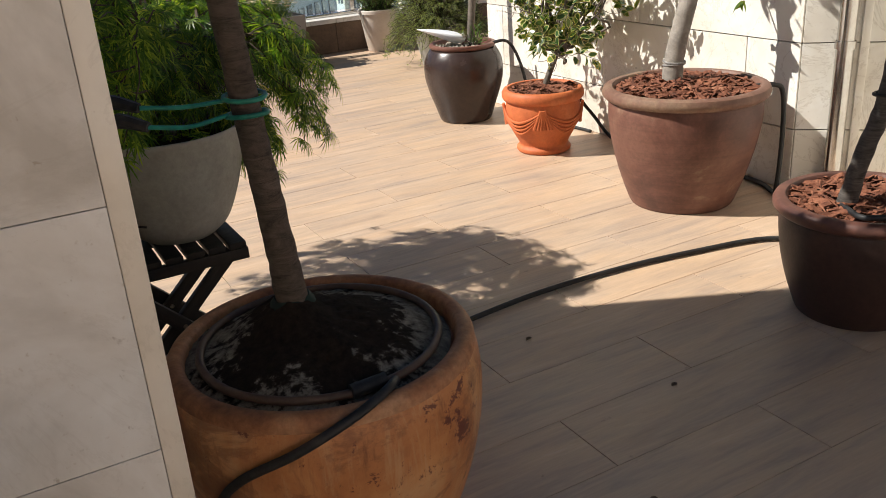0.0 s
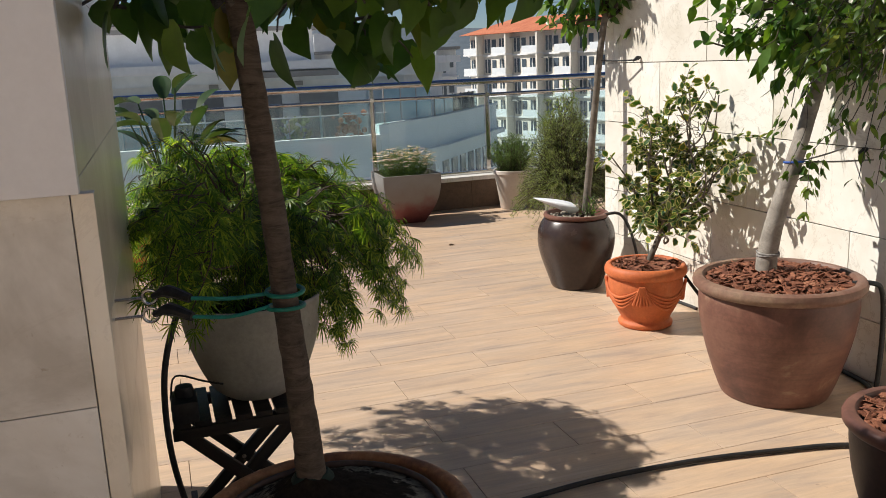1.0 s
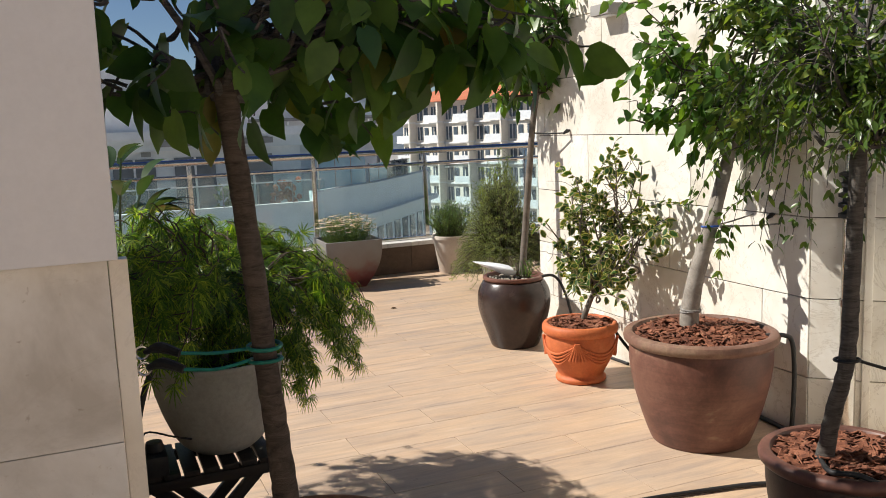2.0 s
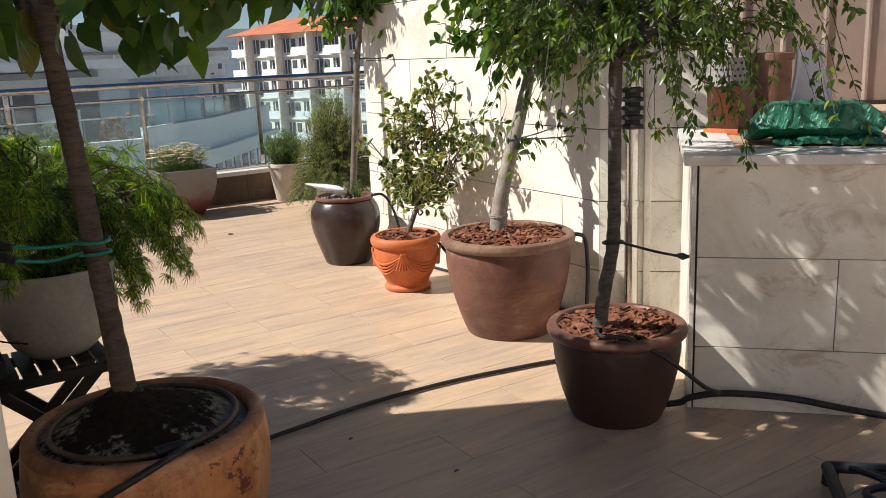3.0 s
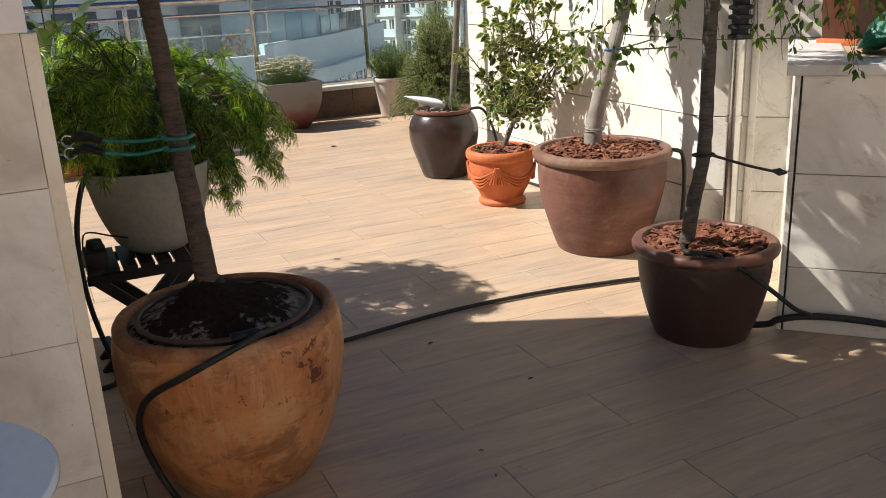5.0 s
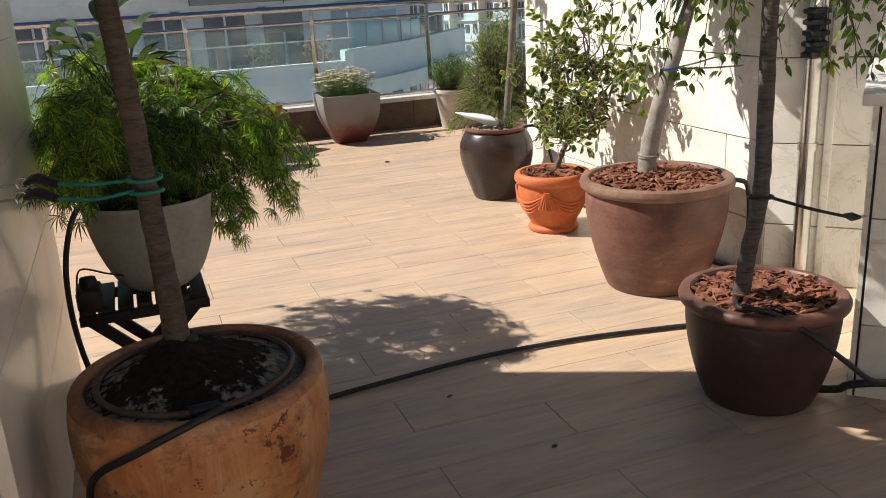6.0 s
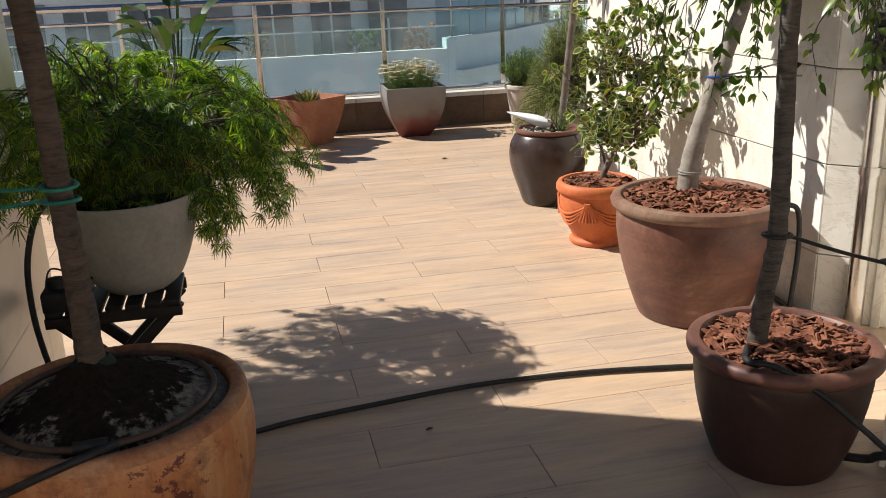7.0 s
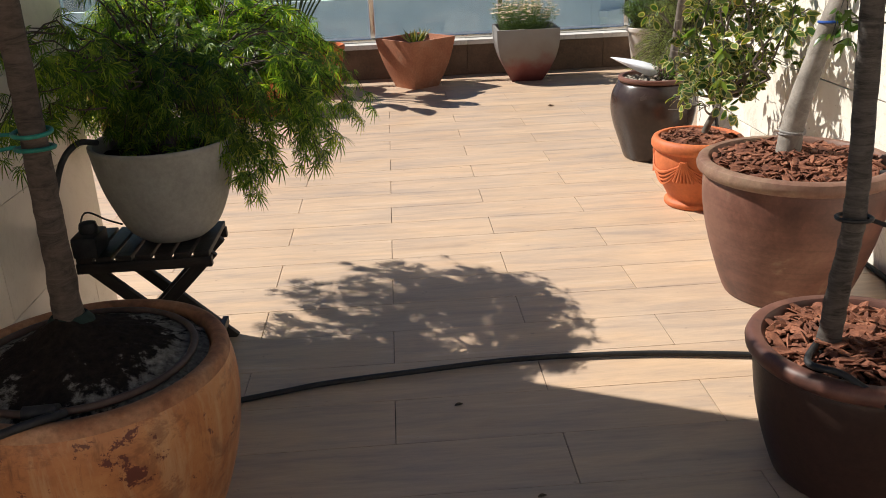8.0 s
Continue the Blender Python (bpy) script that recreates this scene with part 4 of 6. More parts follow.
# ---- bark mulch ----
def mulch(at, r, n, label, seed):
    rng = np.random.default_rng(seed)
    rr = r * np.sqrt(rng.random(n))
    th = rng.random(n) * 2 * math.pi
    P = np.stack([rr * np.cos(th), rr * np.sin(th), 0.008 + 0.024 * rng.random(n) + 0.012 * (1 - rr / r)], 1)
    a = rng.random(n) * 2 * math.pi
    D = np.stack([np.cos(a), np.sin(a), rng.normal(0, 0.34, n)], 1)
    N = np.stack([rng.normal(0, 0.5, n), rng.normal(0, 0.5, n), np.ones(n)], 1)
    L = rng.uniform(0.022, 0.064, n)
    v = [(-0.5, -0.10, 0), (0.05, -0.20, 0.03), (0.5, -0.12, 0), (0.40, 0.13, 0.02), (-0.2, 0.21, 0), (-0.46, 0.09, 0),
         (-0.49, -0.09, 0.07), (0.05, -0.18, 0.11), (0.47, -0.11, 0.06), (0.37, 0.11, 0.09), (-0.2, 0.18, 0.07), (-0.44, 0.08, 0.08)]
    f = [(6, 7, 8, 9, 10, 11)] + [(i, (i + 1) % 6, 6 + (i + 1) % 6, 6 + i) for i in range(6)]
    ob = many("bark_mulch", M_CHIP, v, f, P, D, N, L, None, label, kind="stuff")
    ob.data.polygons.foreach_set("use_smooth", [False] * len(ob.data.polygons))
    ob.matrix_basis = pose(*at)
    tagged(ob, category="bark mulch")
    soil_mound("potting_soil", (at[0], at[1], at[2] - 0.012), r * 0.99, 0.016, "dark soil under the bark mulch", M_SOIL, seed)


mulch((*BP, 0.452), 0.272, 1150, "reddish pine bark chips covering the planter soil", 3)
mulch((*FP, 0.325), 0.205, 760, "reddish pine bark chips round the trunk", 5)
mulch((*TP, 0.288), 0.165, 520, "brown pine bark chips in the terracotta bowl", 7)
soil_mound("potting_soil", (*DP, 0.414), 0.165, 0.012, "dark soil in the glazed jar", M_SOIL, 21)


# ---- plants ----
OVAL = ([(0, 0, 0), (0.28, 0.20, 0.05), (0.28, -0.20, 0.05), (0.30, 0, 0.0), (0.62, 0.19, 0.04), (0.62, -0.19, 0.04), (0.64, 0, -0.02), (1, 0, -0.07)],
        [(0, 3, 1), (0, 2, 3), (3, 6, 4, 1), (2, 5, 6, 3), (6, 7, 4), (5, 7, 6)])
ROUND = ([(x, y * 1.35, z) for x, y, z in OVAL[0]], OVAL[1])
HEART = ([(0, 0, 0), (-0.10, 0.16, 0.02), (0.05, 0.36, 0.06), (0.30, 0.46, 0.07), (0.58, 0.36, 0.04), (0.82, 0.15, -0.02), (1.0, 0, -0.10),
          (-0.10, -0.16, 0.02), (0.05, -0.36, 0.06), (0.30, -0.46, 0.07), (0.58, -0.36, 0.04), (0.82, -0.15, -0.02), (0.30, 0, 0), (0.60, 0, -0.02)],
         [(0, 12, 2, 1), (12, 3, 2), (12, 13, 4, 3), (13, 6, 5, 4), (0, 7, 8, 12), (12, 8, 9), (12, 9, 10, 13), (13, 10, 11, 6)])
RIMMED = ([(0, 0, 0), (0.30, 0.27, 0.05), (0.30, -0.27, 0.05), (0.68, 0.25, 0.03), (0.68, -0.25, 0.03), (1, 0, -0.05),
           (0.10, 0, 0.0), (0.32, 0.195, 0.035), (0.32, -0.18, 0.035), (0.65, 0.165, 0.015), (0.65, -0.18, 0.015), (0.90, 0, -0.035)],
          [(6, 8, 10, 11, 9, 7), (0, 6, 7, 1), (0, 2, 8, 6), (1, 7, 9, 3), (2, 4, 10, 8), (3, 9, 11, 5), (4, 5, 11, 10)], [0, 1, 1, 1, 1, 1, 1])
NEEDLE = ([(0, 0.04, 0), (0, -0.04, 0), (0.6, 0.05, 0.02), (0.6, -0.05, 0.02), (1, 0, 0)], [(0, 1, 3, 2), (2, 3, 4)])


def lace_leaf():
    """A palmate leaf of seven long, toothed, drooping lobes."""
    v, f = [], []
    for k in range(7):
        a = radians(-75 + 25 * k)
        ln = (0.62, 0.85, 0.97, 1.0, 0.97, 0.85, 0.62)[k]
        c, s = math.cos(a), math.sin(a)
        o = len(v)
        for q, w, z in ((0, 0.010, 0), (0.38, 0.042, 0.02), (0.72, 0.032, -0.05), (1.0, 0, -0.18)):
            x = q * ln
            if w:
                v += [(x * c - w * s, x * s + w * c, z), (x * c + w * s, x * s - w * c, z)]
            else:
                v.append((x * c, x * s, z))
        f += [(o, o + 1, o + 3, o + 2), (o + 2, o + 3, o + 5, o + 4), (o + 4, o + 5, o + 6)]
    return v, f


LACE = lace_leaf()


class Grower:
    """Grows limbs and twigs and remembers where leaves can sit."""

    def __init__(self, seed):
        self.rng = random.Random(seed)
        self.bm = bmesh.new()
        self.sites = []

    def limb(self, a, b, r0, r1, sag=0.0, wig=0.03, n=6, leaves=False, segs=6, every=0.02):
        g = self.rng.gauss
        a, b = Vector(a), Vector(b)
        ln = (b - a).length
        mid = []
        for i in range(1, n):
            u = i / n
            p = a.lerp(b, u) + Vector((g(0, wig * ln), g(0, wig * ln), g(0, wig * ln) + sag * ln * math.sin(math.pi * u)))
            mid.append(p)
        pts = spline([a] + mid + [b], 3)
        tube(pts, [r0, (r0 + r1) / 2, r1], segs, self.bm)
        if leaves:
            acc = 0
            for p, q in zip(pts, pts[1:]):
                d = q - p
                acc += d.length
                while acc > every:
                    acc -= every
                    self.sites.append((q.copy(), d.normalized()))
        return pts


def leaf_arrays(sites, rng, size, spread=0.9, droop=0.3, up=0.6, jitter=0.01):
    P, D, N, L = [], [], [], []
    for p, d in sites:
        v = Vector((rng.gauss(0, 1), rng.gauss(0, 1), rng.gauss(0, 0.6)))
        v -= d * v.dot(d)
        v = d * rng.uniform(0.2, 0.9) + v.normalized() * spread + Vector((0, 0, -droop))
        nn = Vector((rng.gauss(0, 0.55), rng.gauss(0, 0.55), up + rng.gauss(0, 0.4)))
        P.append(p + Vector((rng.gauss(0, jitter), rng.gauss(0, jitter), rng.gauss(0, jitter))))
        D.append(v)
        N.append(nn)
        L.append(size * rng.uniform(0.65, 1.2))
    return P, D, N, L


def trunk_part(t, pts, radii, mat, seed, knots=0.06):
    return part("trunk", tube(spline(pts, 9), radii, 18, bump=knots, seed=seed), mat, t)


def heart_tree():
    """Small standard tree with big drooping heart-shaped leaves and gnarled limbs."""
    o = (0.466, 1.529, 0.530)
    t = thing("heart_leaved_tree", "small tree with ringed brown trunk and large drooping heart-shaped leaves", "tree", o)
    trunk_part(t, [(0.002, -0.004, -0.06), (0.0, 0.0, 0.045), (-0.006, 0.022, 0.19), (-0.016, 0.053, 0.394), (-0.024, 0.078, 0.59), (-0.036, 0.098, 0.77), (-0.046, 0.108, 0.907), (-0.052, 0.112, 1.01)],
               [0.037, 0.030, 0.027, 0.026, 0.0255, 0.025, 0.027], M_BARK_RED, 3, 0.12)
    g = Grower(11)
    r = g.rng
    hub = Vector((-0.052, 0.112, 0.99))
    C, R = Vector((0.12, 0.15, 1.02)), (0.54, 0.36, 0.36)
    for k in range(9):
        a = 2 * math.pi * k / 9 + r.uniform(-0.2, 0.2)
        q0 = r.uniform(0.7, 1.0)
        tip = C + Vector((q0 * R[0] * math.cos(a), q0 * R[1] * math.sin(a), r.uniform(-0.10, 0.16)))
        knee = hub.lerp(tip, 0.42) + Vector((0, 0, r.uniform(0.05, 0.15)))
        g.limb(hub - Vector((0, 0, r.uniform(0.0, 0.05))), knee, 0.0105, 0.007, 0.08, 0.08, 5)
        g.limb(knee, tip, 0.007, 0.003, 0.12, 0.06, 6, True, every=0.048)
        for q in range(5):
            s = knee.lerp(tip, r.uniform(0.0, 0.95))
            e = s + Vector((r.gauss(0, 0.13), r.gauss(0, 0.13), r.uniform(-0.12, 0.16)))
            g.limb(s, e, 0.005, 0.002, 0.1, 0.06, 4, True, 5, every=0.048)
    for k in range(2):
        a = r.uniform(0, 6.28)
        e = hub + Vector((0.26 * math.cos(a), 0.26 * math.sin(a), r.uniform(0.25, 0.55)))
        g.limb(hub, e, 0.014, 0.006, 0.0, 0.08, 6, True, every=0.035)
    for k in range(13):
        e = Vector((0.13 + 0.60 * k / 12 + r.uniform(-0.04, 0.04), r.uniform(-0.11, 0.39), r.uniform(0.93, 1.14) + 0.08 * k / 12))
        k0 = hub.lerp(e, 0.5) + Vector((-0.03, 0.0, 0.10))
        g.limb(hub.lerp(k0, 0.35 * (k % 3)), k0, 0.0065, 0.005, 0.04, 0.10, 5)
        g.limb(k0, e, 0.008, 0.003, 0.08, 0.06, 6, True, every=0.042)
        for q in range(5):
            s = k0.lerp(e, r.uniform(0.2, 0.95))
            g.limb(s, s + Vector((r.gauss(0, 0.12), r.gauss(0, 0.12), r.uniform(-0.06, 0.12))), 0.004, 0.002, 0.1, 0.06, 4, True, 5, every=0.052)
    # unseen upper limbs, added so that their leaves cast dappled shade
    for k in range(12):
        e = Vector((0.44 + 0.62 * k / 11 + r.uniform(-0.05, 0.05), r.uniform(-0.20, 0.46), r.uniform(1.22, 1.48)))
        k0 = hub.lerp(e, 0.5) + Vector((-0.04, 0.0, 0.12))
        g.limb(hub.lerp(k0, 0.30 * (k % 3)) + Vector((0, 0, 0.06)), k0, 0.0065, 0.005, 0.04, 0.10, 5)
        g.limb(k0, e, 0.008, 0.003, 0.08, 0.06, 6, True, every=0.028)
        for q in range(6):
            s = k0.lerp(e, r.uniform(0.35, 1.0))
            g.limb(s, s + Vector((r.gauss(0, 0.12), r.gauss(0, 0.12), r.uniform(-0.02, 0.14))), 0.004, 0.002, 0.1, 0.06, 4, True, 5, every=0.030)
    part("branch_work", g.bm, M_BARK_DARK, t, "gnarled dark limbs", kind="stuff")
    P, D, N, L = [], [], [], []
    for p, d in g.sites:
        if p.z > 0.96 and p.x < 0.25 and r.random() < 0.35:
            continue
        v = Vector((r.gauss(0, 0.6), r.gauss(0, 0.6), -0.75 + r.gauss(0, 0.35)))
        out = Vector((p.x - C.x, p.y - C.y, 0.35))
        P.append(p + Vector((r.gauss(0, 0.02), r.gauss(0, 0.02), r.gauss(0, 0.02) - r.uniform(0.0, 0.07))))
        D.append(v)
        N.append(out.normalized() + Vector((r.gauss(0, 0.45), r.gauss(0, 0.45), r.gauss(0, 0.4))))
        L.append(r.uniform(0.070, 0.112) if p.z < 1.15 else r.uniform(0.055, 0.085))
    many("crown", L_HEART, *HEART, P, D, N, L, t, droop=0.12)
    return t


def weeping_tree():
    """Standard tree with slender grey-green leaves on long hanging twigs."""
    o = (2.146, 1.558, 0.335)
    t = thing("weeping_tree", "small weeping tree with dark grey trunk and narrow green leaves", "tree", o)
    trunk_part(t, [(0.004, 0.006, -0.02), (0.0, 0.0, 0.045), (-0.016, -0.040, 0.18), (-0.040, -0.104, 0.363), (-0.070, -0.140, 0.60), (-0.104, -0.176, 0.86), (-0.110, -0.190, 1.05)],
               [0.036, 0.026, 0.0245, 0.023, 0.022, 0.021, 0.021], M_BARK_DARK, 8, 0.16)
    g = Grower(23)
    r = g.rng
    hub = Vector((-0.108, -0.186, 0.98))
    for k in range(26):
        a = 2 * math.pi * k / 26 + r.uniform(-0.25, 0.25)
        west = max(0.0, -math.cos(a - 0.45))
        ra = r.uniform(0.25, 0.64) * (1 - 0.35 * west)
        top = hub + Vector((ra * math.cos(a) + 0.08, ra * math.sin(a) - 0.03, r.uniform(-0.02, 0.50) + 0.10 * west))
        g.limb(hub, top, 0.0075, 0.003, 0.15, 0.06, 5, True, every=0.012)
        for q in range(11):
            s = hub.lerp(top, r.uniform(0.35, 1.0)) + Vector((0, 0, 0.05))
            b = a + r.gauss(0, 0.7)
            ln = r.uniform(0.12, 0.30) * (1 - 0.4 * west)
            long_one = q >= 8
            fall = r.uniform(-0.50, -0.20) * (1 - 0.5 * west) if long_one else r.uniform(-0.14, 0.18)
            e = s + Vector((ln * math.cos(b), ln * math.sin(b), fall))
            g.limb(s, e, 0.0024, 0.0010, 0.22, 0.04, 5, True, 4, every=0.015 if long_one else 0.0050)
    for k in range(12):
        a = r.uniform(0, 6.28)
        e = hub + Vector((0.3 * math.cos(a), 0.3 * math.sin(a), r.uniform(0.35, 0.75)))
        g.limb(hub, e, 0.008, 0.002, 0.1, 0.05, 5, True, every=0.010)
    g.sites = [q for q in g.sites if noise.noise((q[0].x * 7, q[0].y * 7, q[0].z * 7)) > -0.24]
    part("branch_work", g.bm, M_BARK_DARK, t, "thin dark twigs", kind="stuff")
    many("crown", L_SMALL, *OVAL, *leaf_arrays(g.sites, r, 0.032, 0.85, 0.25, 0.6, 0.006), t, droop=0.15)
    return t


def broad_tree(name, o, trunk, radii, bark_m, hub, R, lift, n, size, seed, label, leaf_m, every=0.03, droop=0.35, low=-0.12, sprigs=()):
    t = thing(name, label, "tree", o)
    trunk_part(t, trunk, radii, bark_m, seed, 0.07)
    g = Grower(seed)
    r = g.rng
    hub = Vector(hub)
    for k in range(n):
        a = 2 * math.pi * k / n + r.uniform(-0.3, 0.3)
        ra = R * r.uniform(0.5, 1.0)
        tip = hub + Vector((ra * math.cos(a), ra * math.sin(a), lift * r.uniform(low, 1.0)))
        g.limb(hub, tip, 0.010, 0.003, 0.10, 0.05, 5, True, every=every)
        for q in range(7):
            s = hub.lerp(tip, r.uniform(0.3, 1.0))
            e = s + Vector((r.gauss(0, 0.11), r.gauss(0, 0.11), r.uniform(-0.14, 0.14)))
            g.limb(s, e, 0.003, 0.0014, 0.1, 0.05, 4, True, 4, every=every)
    for a, b in sprigs:
        for q in range(2):
            e = Vector(b) + Vector((r.gauss(0, 0.05), r.gauss(0, 0.05), r.gauss(0, 0.04)))
            g.limb(a, e, 0.003, 0.0013, 0.15, 0.05, 4, True, 4, every=every * 0.8)
    part("branch_work", g.bm, M_TWIG, t, kind="stuff")
    many("crown", leaf_m, *ROUND, *leaf_arrays(g.sites, r, size, 0.8, droop, 0.5, 0.008), t, droop=0.18)
    return t


def lace_maple():
    """Low cascading dome of finely dissected leaves on a crooked little trunk."""
    o = (MP[0], MP[1], 0.675)
    t = thing("laceleaf_maple", "low cascading laceleaf maple with finely cut green leaves", "shrub", o)
    trunk_part(t, [(0, 0, -0.02), (0.025, 0.008, 0.05), (0.02, 0.015, 0.13), (0.055, 0.02, 0.21)], [0.026, 0.020, 0.018, 0.017], M_BARK_DARK, 5, 0.15)
    g = Grower(31)
    r = g.rng
    hub = Vector((0.055, 0.02, 0.20))
    C = Vector((0.06, 0.38, 0.12))
    R = (0.57, 0.66)
    # crooked main limbs, each carrying flat layers of twigs that cascade at the rim
    for k in range(20):
        a = 2 * math.pi * k / 20 + r.uniform(-0.15, 0.15)
        ra = r.uniform(0.40, 0.95)
        rise = 0.12 * max(0.0, math.cos(a - 2.5)) - 0.02
        top = C + Vector((R[0] * ra * 0.66 * math.cos(a), R[1] * ra * 0.66 * math.sin(a), rise + r.uniform(0.08, 0.26) * (1.15 - 0.40 * ra)))
        g.limb(hub, top - Vector((0, 0, 0.045)), 0.0080, 0.0026, 0.02, 0.09, 5, True, every=0.010)
        for q in range(10):
            b = a + r.gauss(0, 0.45)
            rb = r.uniform(0.60, 1.0)
            hang = max(0.0, math.cos(b + 1.10)) ** 2.5
            side = max(0.0, math.cos(b + 0.25)) ** 2
            rb *= 1 - 0.25 * max(0.0, math.cos(b + 2.1))
            left = max(0.0, -math.cos(b))
            fall = r.uniform(-0.26, 0.0) * hang + r.uniform(-0.05, 0.08) * side + r.uniform(-0.12 - 0.14 * left, 0.10) * (1 - max(hang, side)) + rise * 0.6
            e = C + Vector((R[0] * rb * math.cos(b), R[1] * rb * math.sin(b), 0.05 + fall))
            g.limb(hub.lerp(top, r.uniform(0.5, 1.0)), e, 0.0026, 0.0010, 0.26, 0.05, 5, True, 4, every=0.0135)
    # the front skirt hangs over the bowl's rim
    for q in range(60):
        b = r.uniform(-2.3, 0.15)
        rb = r.uniform(0.72, 1.02) * (1 - 0.25 * max(0.0, math.cos(b + 2.1)))
        hang = max(0.0, math.cos(b + 1.05)) ** 2
        s = C + Vector((0.55 * R[0] * rb * math.cos(b), 0.55 * R[1] * rb * math.sin(b), r.uniform(0.05, 0.16)))
        e = C + Vector((R[0] * rb * math.cos(b), R[1] * rb * math.sin(b), -0.01 - r.uniform(0.0, 0.19) * hang - r.uniform(-0.02, 0.08)))
        g.limb(s, e, 0.0024, 0.0010, 0.26, 0.05, 5, True, 4, every=0.0135)
    # low sprays on the wall side, then a taller one leaning the same way
    for q in range(16):
        e = Vector((-0.37 + abs(r.gauss(0, 0.10)), r.uniform(-0.16, 0.40), r.uniform(-0.02, 0.26)))
        g.limb(hub.lerp(e, r.uniform(0.3, 0.6)) + Vector((0, 0, 0.04)), e, 0.0035, 0.0012, 0.20, 0.05, 5, True, 4, every=0.018)
    for q in range(24):
        e = Vector((-0.28 + abs(r.gauss(0, 0.07)), r.uniform(-0.72, -0.10), r.uniform(0.10, 0.40)))
        g.limb(hub.lerp(e, r.uniform(0.2, 0.5)) + Vector((0, 0, 0.03)), e, 0.0030, 0.0011, 0.18, 0.05, 5, True, 4, every=0.014)
    for q in range(9):
        e = Vector((-0.13 + r.gauss(0, 0.09), 0.16 + r.gauss(0, 0.10), 0.49 + r.gauss(0, 0.05)))
        g.limb(hub.lerp(e, 0.45) + Vector((0, 0, 0.02)), e, 0.0035, 0.0012, 0.14, 0.05, 5, True, 4, every=0.022)
    part("branch_work", g.bm, M_TWIG, t, "thin arching twigs", kind="stuff")
    P, D, N, L = [], [], [], []
    for p, d in g.sites:
        if noise.noise((p.x * 11, p.y * 11, p.z * 14)) < (-0.17 if p.z > 0.12 else -0.32):
            continue
        out = Vector((p.x - C.x, p.y - C.y, 0))
        rad = out.length / 0.5
        out.normalize()
        P.append(p + Vector((r.gauss(0, 0.012), r.gauss(0, 0.012), r.gauss(0, 0.008))))
        lower = max(0.0, 0.10 - p.z)
        D.append(out * r.uniform(0.0, 0.7) + Vector((r.gauss(0, 0.6), r.gauss(0, 0.6), -0.10 - 0.45 * rad - 2.2 * lower + r.gauss(0, 0.3))))
        N.append(out * (0.2 + 0.8 * rad) + Vector((r.gauss(0, 0.4), r.gauss(0, 0.4), 0.9)))
        L.append(r.uniform(0.026, 0.050) if p.y < 0.0 else r.uniform(0.032, 0.060))
    many("crown", L_MAPLE, *LACE, P, D, N, L, t, droop=0.32)
    return t


def variegated_shrub():
    o = (TP[0] + 0.041, TP[1] + 0.020, 0.294)
    t = thing("variegated_shrub", "variegated evergreen shrub with dark leaves edged in cream", "shrub", o)
    g = Grower(47)
    r = g.rng
    stems = bmesh.new()
    hub = Vector((0.065, -0.015, 0.19))
    tube(spline([(0.01, 0.02, -0.02), (0.0, 0.0, 0.05), (0.035, -0.005, 0.13), (0.065, -0.015, 0.20)], 6), [0.019, 0.016, 0.015, 0.013], 10, stems, bump=0.1)
    for k in range(26):
        a = 2 * math.pi * k / 26 + r.uniform(-0.2, 0.2)
        h = r.uniform(0.14, 0.84)
        ra = r.uniform(0.45, 1.0) * (0.36 if h < 0.55 else 0.24)
        tip = Vector((0.04 + 0.85 * ra * math.cos(a), -0.15 + 1.2 * ra * math.sin(a), 0.08 + h))
        g.limb(hub, tip, 0.008, 0.003, -0.05, 0.05, 5, True, every=0.040)
        for q in range(8):
            s = hub.lerp(tip, r.uniform(0.52, 1.0))
            e = s + Vector((r.gauss(0, 0.07), r.gauss(0, 0.10), r.uniform(-0.10, 0.12)))
            g.limb(s, e, 0.0022, 0.0012, 0.05, 0.06, 4, True, 4, every=0.0135)
    g.sites = [q for q in g.sites if q[0].x < 0.315 and (q[0].z > 0.22 or abs(q[0].x - 0.03) > 0.11) and noise.noise((q[0].x * 8, q[0].y * 8, q[0].z * 8)) > -0.05]
    g.limb((0.06, -0.03, 0.72), (0.16, -0.08, 1.00), 0.004, 0.002, 0, 0.05, 5, True, 4, every=0.016)
    part("stem", stems, M_BARK_BROWN, t, "short forked brown stem")
    part("branch_work", g.bm, M_BARK_BROWN, t, kind="stuff")
    many("crown", [L_HOLLY, L_MARGIN], RIMMED[0], RIMMED[1], *leaf_arrays(g.sites, r, 0.053, 0.9, 0.08, 0.35, 0.007), t, "glossy leaves with cream margins", RIMMED[2], droop=0.05)
    return t


def needle_bush(name, o, label, n_stems, spread, height, leaf_len, mat, seed, every=0.006, hang=0.0, up=0.5):
    t = thing(name, label, "shrub", o)
    g = Grower(seed)
    r = g.rng
    for k in range(n_stems):
        a = r.uniform(0, 6.283)
        ra = spread * math.sqrt(r.random())
        h = height * r.uniform(0.66, 1.0) * (1 - 0.45 * (ra / spread) ** 2)
        fall = hang * (ra / spread) ** 2
        e = Vector((ra * math.cos(a), ra * math.sin(a), h - fall))
        g.limb((0.25 * e.x, 0.25 * e.y, 0), e, 0.0035, 0.0012, 0.25 if hang else 0.0, 0.04, 5, True, 4, every=every)
    part("stem_work", g.bm, M_TWIG, t, kind="stuff")
    many("foliage", mat, *NEEDLE, *leaf_arrays(g.sites, r, leaf_len, 0.75, -0.15, up, 0.004), t)
    return t


